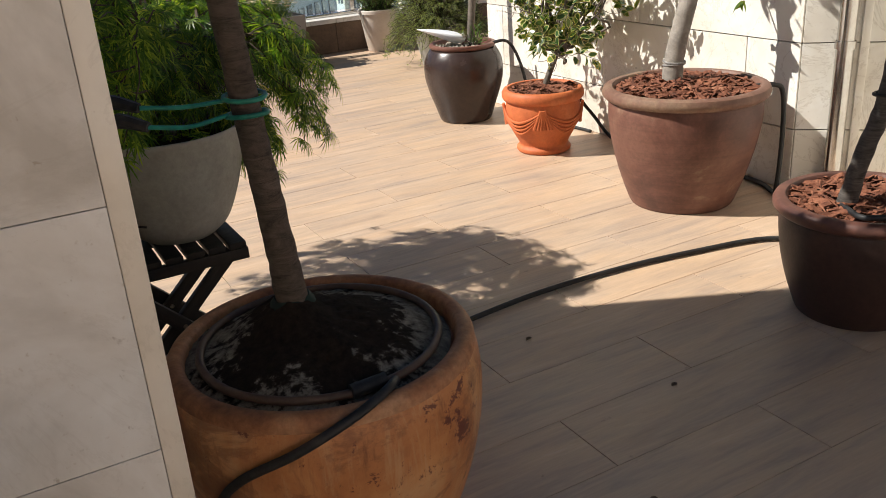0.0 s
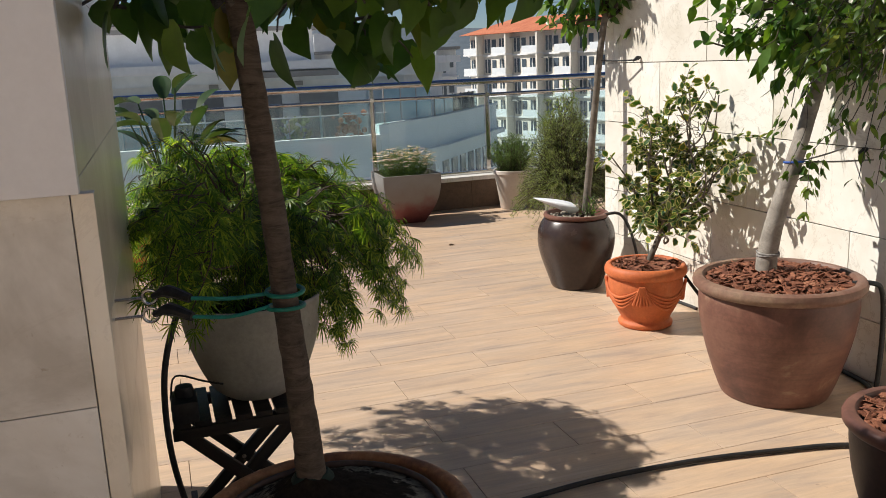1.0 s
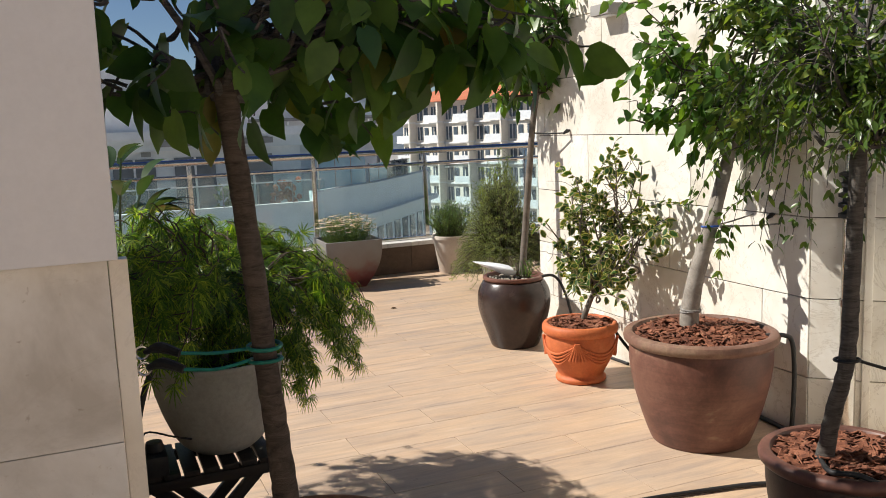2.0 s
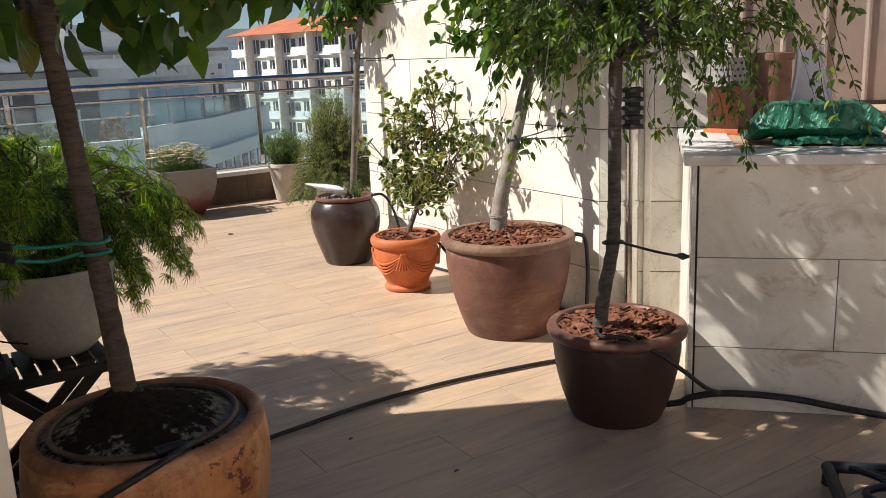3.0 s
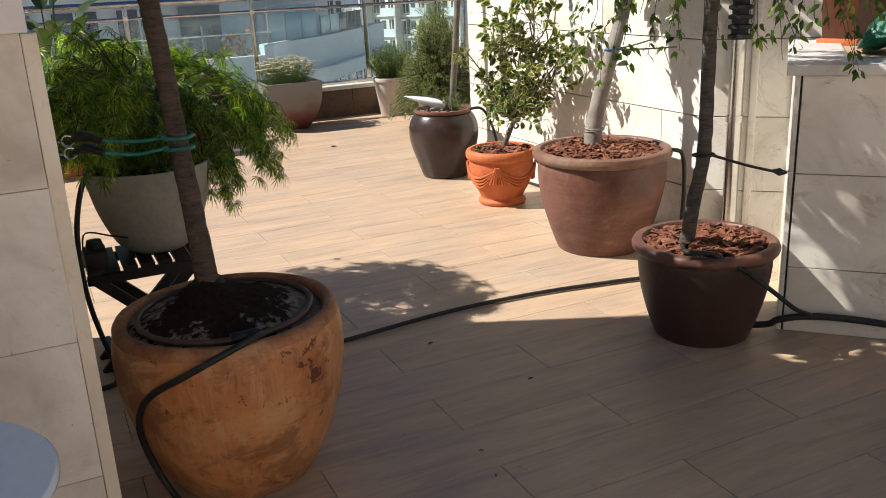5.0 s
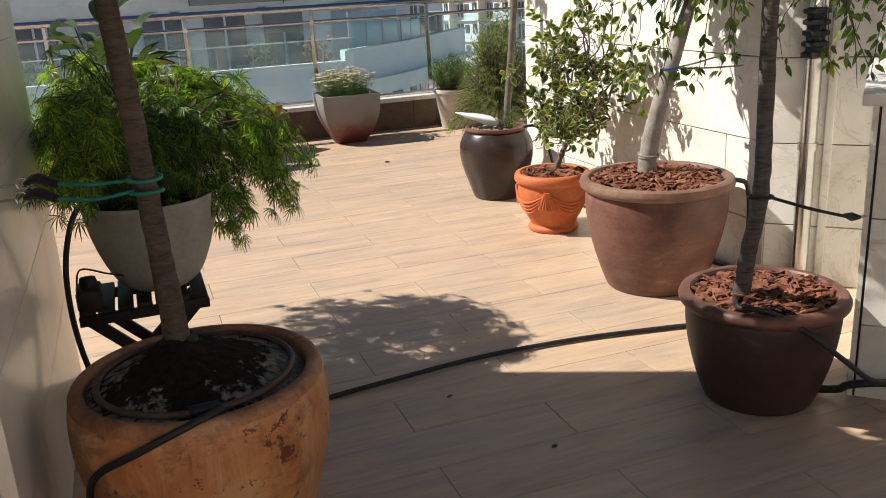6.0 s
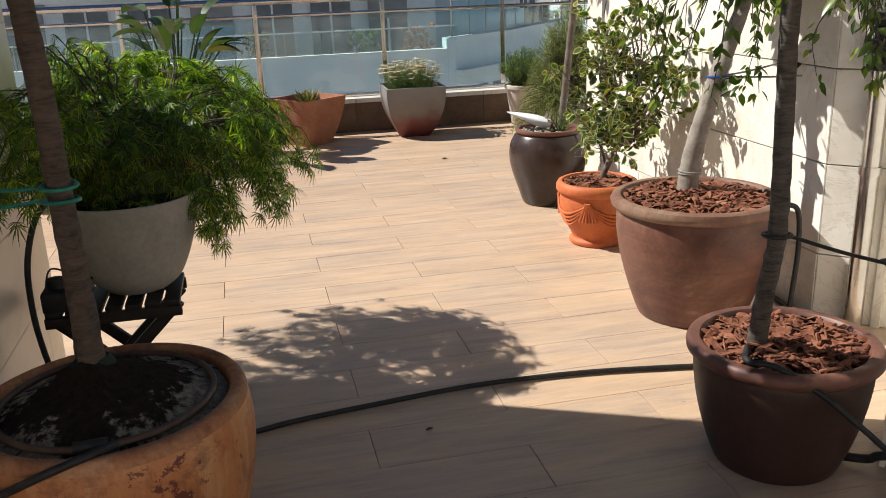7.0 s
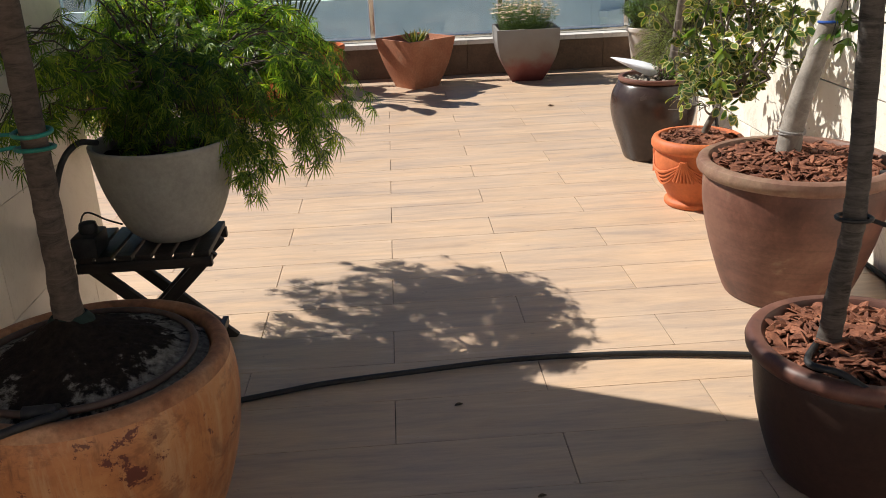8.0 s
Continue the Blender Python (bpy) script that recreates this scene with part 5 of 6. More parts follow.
def flower_plant(o):
    t = thing("daisy_plant", "clump of small pale pink and white daisies", "flowers", o)
    g = Grower(61)
    r = g.rng
    heads = []
    for k in range(250):
        a = r.uniform(0, 6.283)
        ra = 0.28 * math.sqrt(r.random())
        e = Vector((1.05 * ra * math.cos(a), 0.8 * ra * math.sin(a), r.uniform(0.13, 0.26) * (1.15 - ra)))
        g.limb((0.6 * e.x, 0.6 * e.y, 0), e, 0.0012, 0.0008, 0, 0.05, 4, True, 4, every=0.010)
        if r.random() < 0.85:
            heads.append(e)
    part("stem_work", g.bm, L_NEEDLE_BRIGHT, t, kind="stuff")
    many("foliage", L_NEEDLE_BRIGHT, *NEEDLE, *leaf_arrays(g.sites, r, 0.029, 0.8, -0.1, 0.5, 0.004), t)
    P, D, N, L = [], [], [], []
    for e in heads:
        tilt = Vector((r.gauss(0, 0.3), r.gauss(0, 0.3), 1))
        for q in range(9):
            b = q * 6.283 / 9
            P.append(e)
            D.append(Vector((math.cos(b), math.sin(b), 0.15)))
            N.append(tilt)
            L.append(r.uniform(0.018, 0.025))
    many("blossoms", L_PETAL, [(0.1, 0.06, 0), (0.1, -0.06, 0), (0.8, 0.24, 0.02), (0.8, -0.24, 0.02), (1, 0, 0)], [(0, 1, 3, 2), (2, 3, 4)], P, D, N, L, t, "pale petals")
    return t


def grass_tuft(o, n=70, h=0.22, label="tuft of narrow green and dry straw blades"):
    t = thing("grass_tuft", label, "plant", o)
    r = random.Random(5)
    P, D, N, L = [], [], [], []
    for k in range(n):
        a = r.uniform(0, 6.283)
        P.append((0.05 * math.cos(a) * r.random(), 0.05 * math.sin(a) * r.random(), -0.005))
        D.append((math.cos(a) * r.uniform(0.1, 0.9), math.sin(a) * r.uniform(0.1, 0.9), 1))
        N.append((math.cos(a), math.sin(a), 0.2))
        L.append(h * r.uniform(0.5, 1.1))
    many("blades", L_GRASS, [(0, 0.03, 0), (0, -0.03, 0), (0.5, 0.035, 0.04), (0.5, -0.035, 0.04), (1, 0, -0.1)], [(0, 1, 3, 2), (2, 3, 4)], P, D, N, L, t, droop=0.35)
    return t


def strelitzia(o):
    """Upright stems with long paddle leaves."""
    t = thing("bird_of_paradise_plant", "bird of paradise plant with tall stems and broad paddle leaves", "plant", o)
    r = random.Random(9)
    for k in range(20):
        a = r.uniform(0, 6.283)
        ln = r.uniform(0.55, 1.10)
        lean = r.uniform(0.10, 0.42)
        e = Vector((lean * math.cos(a), lean * math.sin(a), ln))
        pts = spline([(0.05 * math.cos(a), 0.05 * math.sin(a), -0.01), e * 0.5 + Vector((0, 0, 0.04)), e], 6)
        st = part("stalk", tube(pts, [0.011, 0.008, 0.006], 8), L_PADDLE, t)
        bm = bmesh.new()
        d = (Vector((math.cos(a), math.sin(a), 0)) * r.uniform(0.4, 1.1) + Vector((0, 0, r.uniform(0.2, 1.0)))).normalized()
        s = d.cross(Vector((0, 0, 1))).normalized()
        nrm = s.cross(d)
        L = r.uniform(0.26, 0.40)
        fold = r.uniform(0.15, 0.7)
        rows = []
        for i in range(9):
            u = i / 8
            w = 0.072 * math.sin(math.pi * min(1, 0.08 + u * 0.92)) ** 0.7
            p = e + d * (L * u) - Vector((0, 0, 0.18 * L * u * u)) * (1 + lean * 3)
            rows.append([bm.verts.new(p + s * (w * q) + nrm * (abs(q) * w * fold)) for q in (-1, -0.5, 0, 0.5, 1)])
        for x, y in zip(rows, rows[1:]):
            for i in range(4):
                bm.faces.new((x[i], x[i + 1], y[i + 1], y[i]))
        part("leaf", bm, L_PADDLE, t)
    return t


heart_tree()
weeping_tree()
broad_tree("broad_leaved_tree", (2.550, 2.700, 0.455), [(-0.006, 0, -0.02), (0.0, 0.0, 0.108), (0.022, -0.016, 0.26), (0.069, -0.048, 0.48), (0.130, -0.040, 0.64), (0.192, -0.030, 0.80), (0.235, -0.024, 0.92)],
           [0.046, 0.040, 0.037, 0.033, 0.030, 0.025, 0.020], M_BARK_GREY, (0.205, -0.028, 0.84), 0.46, 0.72, 19, 0.076, 71, "small tree with smooth grey trunk and broad glossy green leaves", L_ROUND, 0.027, 0.35, -0.06, [((0.05, -0.03, 0.38), (0.15, -0.08, 0.38))])
broad_tree("slender_tree", (2.728, 4.600, 0.42), [(0, 0, -0.01), (0.008, 0.003, 0.10), (0.05, -0.007, 0.55), (0.085, -0.016, 0.92), (0.12, -0.02, 1.16), (0.16, -0.02, 1.30)],
           [0.026, 0.023, 0.021, 0.020, 0.019, 0.016], M_BARK_BROWN, (0.125, -0.02, 1.17), 0.40, 0.85, 20, 0.080, 83, "slender young tree with thin grey trunk and hanging green leaves", L_ROUND, 0.034, 0.7, -0.05)
lace_maple()
variegated_shrub()
needle_bush("lavender_bush", (WP[0], WP[1], 0.30), "upright lavender bush with grey-green needles", 170, 0.24, 0.42, 0.036, L_NEEDLE_BRIGHT, 101, 0.007)
bush_pot = pot("clay_pot", (3.34, 6.12, 0), "grey clay pot hidden under a trailing rosemary", [(0.13, 0), (0.19, 0.30), (0.20, 0.32)], [(0.19, 0.32), (0.17, 0.28), (0, 0.28)], M_CONCRETE)
needle_bush("rosemary_bush", (3.34, 6.12, 0.28), "dense trailing rosemary bush with dull green needles", 760, 0.44, 0.80, 0.025, L_NEEDLE, 103, 0.0055, 0.55, 0.3)
lime_pot = pot("clay_pot", (3.60, 6.72, 0), "grey clay pot behind the rosemary", [(0.11, 0), (0.16, 0.28), (0.17, 0.30)], [(0.16, 0.30), (0.14, 0.26), (0, 0.26)], M_CONCRETE)
needle_bush("lime_shrub", (3.60, 6.72, 0.26), "yellow-green leafy shrub behind the rosemary", 90, 0.32, 0.98, 0.040, L_LIME, 107, 0.012, 0.2, 0.5)
flower_plant((GP[0], GP[1], 0.385))
grass_tuft((TP2[0], TP2[1], 0.348))
needle_bush("potted_herb", (DP[0] + 0.06, DP[1] - 0.04, 0.42), "small green leafy herb", 16, 0.08, 0.13, 0.05, L_ROUND, 105, 0.02)


# ---- shell and pebbles in the glazed jar ----
sh = thing("seashell", "large pale wing-shaped seashell lying on the jar pebbles", "shell", (2.575, 4.505, 0.452), turn=140)


def shell_valve(sections, segs=18):
    """A hollowed, tapering shell body lofted along x: centre height, half width and half thickness at each station."""
    bm = bmesh.new()
    rings = []
    for x, z, w, h in sections:
        rings.append([bm.verts.new((x, w * math.cos(a), z + h * math.sin(a) + 0.25 * h * math.cos(2 * a))) for a in (2 * math.pi * i / segs for i in range(segs))])
    for a, b in zip(rings, rings[1:]):
        for i in range(segs):
            bm.faces.new((a[i], a[(i + 1) % segs], b[(i + 1) % segs], b[i]))
    bm.faces.new(rings[0][::-1])
    bm.faces.new(rings[-1])
    bmesh.ops.recalc_face_normals(bm, faces=bm.faces[:])
    return bm


part("valve", shell_valve([(-0.05, 0.020, 0.012, 0.010), (-0.03, 0.026, 0.038, 0.022), (0.01, 0.036, 0.052, 0.030), (0.06, 0.048, 0.054, 0.027), (0.11, 0.060, 0.048, 0.020), (0.16, 0.070, 0.036, 0.013), (0.20, 0.078, 0.022, 0.007), (0.235, 0.084, 0.004, 0.002)]), M_WHITE, sh)
part("hinge_knob", lathe([(0, -0.018), (0.016, -0.012), (0.022, 0), (0.016, 0.012), (0, 0.018)], 14), M_WHITE_POT, sh, "", True, pose(-0.03, 0.0, 0.035))
rng = np.random.default_rng(17)
n = 90
a, q = rng.random(n) * 6.283, 0.142 * np.sqrt(rng.random(n))
peb = lathe([(0, -0.3), (0.35, -0.2), (0.5, 0), (0.35, 0.2), (0, 0.3)], 7)
pv, pf = [tuple(v.co) for v in peb.verts], [tuple(v.index for v in f.verts) for f in peb.faces]
peb.verts.index_update()
pf = [tuple(v.index for v in f.verts) for f in peb.faces]
peb.free()
pebbles = many("pebbles", M_CRUST, pv, pf, np.stack([q * np.cos(a), q * np.sin(a), 0.004 + 0.008 * rng.random(n)], 1), rng.normal(0, 1, (n, 3)), rng.normal(0, 1, (n, 3)), rng.uniform(0.016, 0.032, n), None,
               "cream pebbles covering the jar soil", kind="stuff")
pebbles.matrix_basis = pose(DP[0] - 0.02, DP[1], 0.424)
tagged(pebbles, category="pebbles")


# ---- folding stool ----
def folding_stool():
    t = thing("folding_stool", "black slatted folding wooden stool under the grey bowl planter", "stool", (0.394, 2.430, 0))
    w, d, h = 0.202, 0.140, 0.402
    for i in range(7):
        x = -w + 0.028 + i * (2 * w - 0.056) / 6
        part("slat", box(x - 0.024, -d, h - 0.018, x + 0.024, d, h, 0.003), M_BLACKWOOD, t)
    for y in (-d + 0.012, d - 0.012):
        part("rail", box(-w, y - 0.012, h - 0.052, w, y + 0.012, h - 0.019, 0.003), M_BLACKWOOD, t)
    for y, s in ((-d + 0.045, 1), (d - 0.045, 1), (-d + 0.075, -1), (d - 0.075, -1)):
        ln = math.hypot(2 * w - 0.05, h - 0.05)
        ang = math.degrees(math.atan2(h - 0.05, 2 * w - 0.05)) * s
        leg = part("leg", box(-ln / 2 - 0.02, -0.011, -0.019, ln / 2 + 0.02, 0.011, 0.019, 0.004), M_BLACKWOOD, t, "", True, pose(0, y, (h - 0.035) / 2, 0, ang, 0))
        part("bolt", lathe([(0, -0.014), (0.007, -0.014), (0.007, 0.014), (0, 0.014)], 10), M_STEEL, leg, "", True, pose(0, 0, 0, 90))
    for x in (-w + 0.04, w - 0.04):
        part("stretcher", box(x - 0.010, -d + 0.03, 0.045, x + 0.010, d - 0.03, 0.07, 0.003), M_BLACKWOOD, t)
    return t


folding_stool()
valve = thing("irrigation_valve", "black plastic irrigation valve resting on the stool edge", "valve", (0.235, 2.335, 0.404))
part("body", box(-0.04, -0.06, 0, 0.035, 0.06, 0.065, 0.01), M_BLACK, valve)
part("cap", lathe([(0, 0.065), (0.026, 0.065), (0.028, 0.08), (0.024, 0.095), (0, 0.097)], 16), M_BLACK, valve)
part("wire", tube(spline([(-0.04, 0.02, 0.05), (-0.02, 0.05, 0.11), (0.06, 0.0, 0.10), (0.11, -0.02, 0.09)], 5), 0.003, 6), M_BLACK, valve)


# ---- hoses, ties and hooks ----
def hose(name, pts, r, label, mat=M_BLACK, n=8, segs=10):
    ob = part(name, tube(spline(pts, n), r, segs), mat, None, label)
    return tagged(ob, category="hose")


hose("garden_hose", [(0.40, 1.98, 0.010), (0.62, 2.055, 0.010), (0.80, 2.105, 0.010), (0.92, 2.135, 0.010), (1.17, 2.165, 0.012), (1.50, 2.20, 0.012), (1.85, 2.19, 0.012), (2.15, 2.145, 0.012), (2.42, 2.08, 0.012), (2.56, 1.95, 0.012), (2.60, 1.80, 0.012)],
     0.0088, "black rubber hose snaking over the floor between the pots")
hose("garden_hose", [(2.35, 1.50, 0.012), (2.42, 1.42, 0.03), (2.435, 1.388, 0.055), (2.50, 1.318, 0.078), (2.59, 1.222, 0.082), (2.69, 1.11, 0.073), (2.79, 1.00, 0.050), (2.93, 0.85, 0.024), (3.16, 0.60, 0.013), (3.5, 0.24, 0.013)],
     0.0125, "black hose running along the foot of the marble wall")
hose("drip_hose", [(2.12, 1.56, 0.357), (2.04, 1.44, 0.372), (2.09, 1.375, 0.372), (2.17, 1.30, 0.318), (2.245, 1.235, 0.245), (2.31, 1.205, 0.185), (2.42, 1.24, 0.13), (2.50, 1.31, 0.088)],
     0.008, "thin black hose climbing over the planter rim")
hose("drip_hose", [(2.62, 2.52, 0.452), (2.72, 2.45, 0.470), (2.80, 2.40, 0.475), (2.835, 2.385, 0.44), (2.84, 2.375, 0.30), (2.82, 2.36, 0.14), (2.82, 2.37, 0.03), (2.86, 2.42, 0.012), (2.92, 2.60, 0.012), (2.92, 3.2, 0.012)],
     0.010, "black hose hanging over the buff planter rim")
hose("drip_hose", [(2.60, 3.72, 0.285), (2.68, 3.78, 0.31), (2.78, 3.74, 0.29), (2.84, 3.6, 0.15), (2.88, 3.45, 0.02), (2.91, 3.2, 0.012), (2.92, 2.9, 0.012)], 0.009, "black hose behind the terracotta bowl")
hose("drip_hose", [(2.68, 4.36, 0.44), (2.80, 4.32, 0.45), (2.86, 4.28, 0.33), (2.89, 4.22, 0.12), (2.91, 4.1, 0.014), (2.92, 3.7, 0.012)], 0.009, "black hose hanging down the glazed jar")
def on_barrel(deg, r, z):
    return (NP[0] + (r + 0.008) * math.cos(math.radians(deg)), NP[1] + (r + 0.008) * math.sin(math.radians(deg)), z + 0.009)


hose("drip_hose", [on_barrel(-80, 0.232, 0.478), on_barrel(-88, 0.262, 0.486), on_barrel(-102, 0.294, 0.474), on_barrel(-120, 0.308, 0.430), on_barrel(-140, 0.304, 0.365), on_barrel(-153, 0.294, 0.285),
                   on_barrel(-159, 0.278, 0.20), on_barrel(-158, 0.256, 0.11), on_barrel(-151, 0.240, 0.04), on_barrel(-140, 0.245, 0.012)], 0.0085, "black hose draped over the worn terracotta barrel")
hose("drip_hose", [(0.30, 2.36, 0.735), (0.265, 2.30, 0.748), (0.225, 2.26, 0.70), (0.190, 2.24, 0.58), (0.180, 2.24, 0.44), (0.187, 2.25, 0.30), (0.21, 2.26, 0.16), (0.240, 2.27, 0.03), (0.22, 2.22, 0.012), (0.17, 2.2, 0.012)], 0.009, "black hose arching down beside the stool")


def tie(name, at, r, mat, label, lines=2, gap=0.028, tilt=4):
    t = thing(name, label, "plant tie", at)
    for k in range(lines):
        part("loop", tube(ring_pts(r, gap * (k - (lines - 1) / 2), 28), 0.0046, 8, closed=True), mat, t, "", True, pose(0, 0, 0, tilt * (1 if k else -1)))
    return t


def cord(name, a, b, r, mat, label, sag=0.01):
    a, b = Vector(a), Vector(b)
    m = a.lerp(b, 0.5) - Vector((0, 0, sag))
    ob = part(name, tube(spline([a, m, b], 8), r, 8), mat, None, label)
    return tagged(ob, category="cord")


tie("plant_tie", (0.450, 1.582, 0.924), 0.037, M_ROPE, "green plastic tie looped round the brown trunk", 2, 0.032)
cord("tie_cord", (0.414, 1.578, 0.912), (0.262, 1.512, 0.930), 0.004, M_ROPE, "green tie strung from the trunk to the wall", 0.01)
cord("tie_cord", (0.414, 1.590, 0.936), (0.266, 1.566, 0.952), 0.004, M_ROPE, "green tie strung from the trunk to the wall hook", 0.005)
for y, z in ((1.56, 0.930), (1.615, 0.952)):
    hk = thing("wall_hook", "steel screw hook with a black elastic end on the stone", "hook", (PX, y, z))
    part("shank", tube([(0.0, 0, 0), (0.05, 0, 0)], 0.003, 8), M_STEEL, hk)
    part("eye", tube([(0.065 + 0.014 * math.cos(b), 0, 0.014 * math.sin(b)) for b in np.linspace(0, 6.0, 16)], 0.003, 8), M_STEEL, hk)
    part("elastic_end", tube(spline([(0.07, 0.0, 0.0), (0.10, -0.02, 0.012), (0.14, -0.05, 0.0)], 5), [0.005, 0.013, 0.009], 8), M_BLACK, hk, "black plastic hook end")

tie("plant_tie", (2.619, 2.652, 0.935), 0.036, M_BLUE_TIE, "blue plastic tie round the grey trunk", 1)
for z, o in ((0.957, 0.02), (0.935, -0.012)):
    cord("tie_cord", (2.632, 2.652, 0.935), (2.91, 2.705 - 5 * abs(o - 0.02), z + o * 0.3), 0.0035, M_CORD, "grey tie cord from trunk to wall", 0.004)
anc = thing("wall_hook", "black hooked end on the limestone wall", "hook", (WALL_X, 2.62, 0.962))
part("elastic_end", tube(spline([(-0.04, 0, -0.012), (-0.015, 0, 0.0), (0.0, 0, 0.004)], 4), [0.006, 0.012, 0.006], 8), M_BLACK, anc)
anc2 = thing("wall_hook", "black hooked end on the limestone wall", "hook", (WALL_X, 4.342, 1.351))
part("elastic_end", tube(spline([(-0.05, 0, -0.015), (-0.02, 0, 0.0), (0.0, 0, 0.004)], 4), [0.006, 0.013, 0.006], 8), M_BLACK, anc2)
cord("tie_cord", (2.815, 4.580, 1.345), (2.91, 4.342, 1.34), 0.005, M_BLACK, "black elastic cord from the slender trunk to the wall", 0.003)
tie("plant_tie", (2.105, 1.453, 0.697), 0.034, M_BLACK, "black elastic tie round the dark trunk", 1)
cord("tie_cord", (2.130, 1.450, 0.695), (2.40, 1.395, 0.605), 0.005, M_BLACK, "black elastic cord from trunk to marble corner", 0.004)
hk = thing("wall_hook", "black elastic end on a steel eye at the marble corner", "hook", (2.44, 1.41, 0.598))
part("elastic_end", tube(spline([(-0.06, 0.0, 0.015), (-0.03, 0, 0.006), (0, 0, 0)], 4), [0.006, 0.014, 0.006], 8), M_BLACK, hk)
part("eye", tube(ring_pts(0.011, 0, 14, (0.012, 0)), 0.003, 6, closed=True), M_WHITE, hk)
tie("trunk_wire", (2.551, 2.700, 0.560), 0.042, M_CORD, "thin cord wound round the trunk foot", 2, 0.012, 6)

wrap = thing("trunk_wrap", "dark green cloth wrapped round the foot of the brown trunk", "plant tie", (0.466, 1.528, 0.548))
part("cloth", lathe([(0.047, -0.012), (0.044, 0.000), (0.038, 0.008), (0.034, 0.014), (0.031, 0.014), (0.031, 0.004), (0.032, -0.010)], 28, 0.22, 4), M_WRAP, wrap)


def fallen_leaf(x, y, turn, ln, label):
    """A small dry leaf, curled along its rib."""
    t = thing("fallen_leaf", label, "leaf", (x, y, 0.001), "fallen leaves on the terrace floor", turn=turn)
    bm = bmesh.new()
    rows = []
    for i in range(7):
        u = i / 6
        w = 0.30 * ln * math.sin(math.pi * (0.06 + 0.90 * u))
        rows.append([bm.verts.new((ln * (u - 0.5), q * w, 0.001 + 0.5 * abs(q) ** 1.5 * w + 0.10 * ln * (u - 0.5) ** 2)) for q in (-1, -0.5, 0, 0.5, 1)])
    for a, b in zip(rows, rows[1:]):
        for i in range(4):
            bm.faces.new((a[i], a[i + 1], b[i + 1], b[i]))
    bmesh.ops.solidify(bm, geom=bm.faces[:], thickness=0.0006)
    part("blade", bm, M_DRY_LEAF, t)
    return t


for x, y, turn, ln in LEAF_SPOTS:
    fallen_leaf(x, y, turn, ln, "small dry brown leaf lying on the floor")

# ---- umbrella base ----
ub = thing("umbrella_base", "ornate black cast-iron parasol base with a short tube", "parasol base", (2.33, 0.355, 0), turn=-48)
fr = [(-0.29, -0.29), (0.29, -0.29), (0.29, 0.29), (-0.29, 0.29)]
for i in range(4):
    (x0, y0), (x1, y1) = fr[i], fr[(i + 1) % 4]
    part("frame_bar", tube([(x0, y0, 0.052), ((x0 + x1) / 2, (y0 + y1) / 2, 0.060), (x1, y1, 0.052)], 0.019, 10), M_IRON, ub)
    part("foot", lathe([(0, 0), (0.026, 0), (0.024, 0.045), (0, 0.047)], 12), M_IRON, ub, "", True, pose(x0 * 0.97, y0 * 0.97, 0))
for i in range(4):
    b = math.pi / 2 * i
    c, s = math.cos(b), math.sin(b)

    def rot(p):
        return (p[0] * c - p[1] * s, p[0] * s + p[1] * c, p[2])
    for k in (-1, 1):
        sc = [rot(p) for p in [(0.04, 0, 0.10), (0.10, 0.05 * k, 0.105), (0.17, 0.10 * k, 0.095), (0.225, 0.07 * k, 0.088), (0.20, 0.015 * k, 0.09), (0.15, 0.03 * k, 0.095), (0.16, 0.065 * k, 0.095)]]
        part("scroll", tube(spline(sc, 6), [0.013, 0.012, 0.008], 8), M_IRON, ub)
        dg = [rot(p) for p in [(0.035, 0.035 * k, 0.10), (0.10, 0.14 * k, 0.10), (0.17, 0.18 * k, 0.092), (0.235, 0.235 * k, 0.08)]]
        part("scroll", tube(spline(dg, 6), [0.014, 0.011, 0.010], 8), M_IRON, ub)
for i in range(4):
    b = math.pi / 2 * i
    c, s = math.cos(b), math.sin(b)
    for w, z, r in ((0.062, 0.094, 0.011), (0.030, 0.100, 0.008)):
        leaf = [rot((0.05 + 0.19 * q, k * w * math.sin(math.pi * q ** 0.8), z)) for k, qs in ((1, (0.0, 0.2, 0.4, 0.6, 0.8)), (-1, (1.0, 0.8, 0.6, 0.4, 0.2))) for q in qs]
        part("petal", tube([(x * C45 - y * C45, x * C45 + y * C45, zz) for x, y, zz in leaf], r, 8, closed=True), M_IRON, ub)
part("ballast", lathe([(0, 0.012), (0.19, 0.012), (0.20, 0.02), (0.19, 0.05), (0, 0.055)], 32), M_IRON, ub, "dark weight under the scrolls")
part("collar", lathe([(0.05, 0.09), (0.052, 0.11), (0.036, 0.13), (0.030, 0.135)], 20), M_IRON, ub)
part("tube", lathe([(0.024, 0.10), (0.027, 0.10), (0.027, 0.384), (0.0235, 0.384), (0.023, 0.12)], 24), speckled("green_bronze_tube", [(0.30, (0.010, 0.014, 0.014)), (0.42, (0.040, 0.060, 0.058)), (0.60, (0.075, 0.105, 0.098)), (0.78, (0.20, 0.19, 0.16))], 9, 0.42, metal=0.3, bump_s=0.3), ub, "scuffed greenish tube")
part("lip", lathe([(0.0232, 0.3845), (0.0276, 0.3845), (0.0278, 0.391), (0.0262, 0.393), (0.0236, 0.391), (0.0225, 0.34)], 24), speckled("bare_copper", [(0.3, (0.30, 0.13, 0.07)), (0.7, (0.48, 0.26, 0.15))], 20, 0.4, metal=0.4), ub, "bare copper lip")
sp = thing("parasol_pole", "dark blue-black metal pole standing on the floor", "pole", (1.952, 0.078, 0))
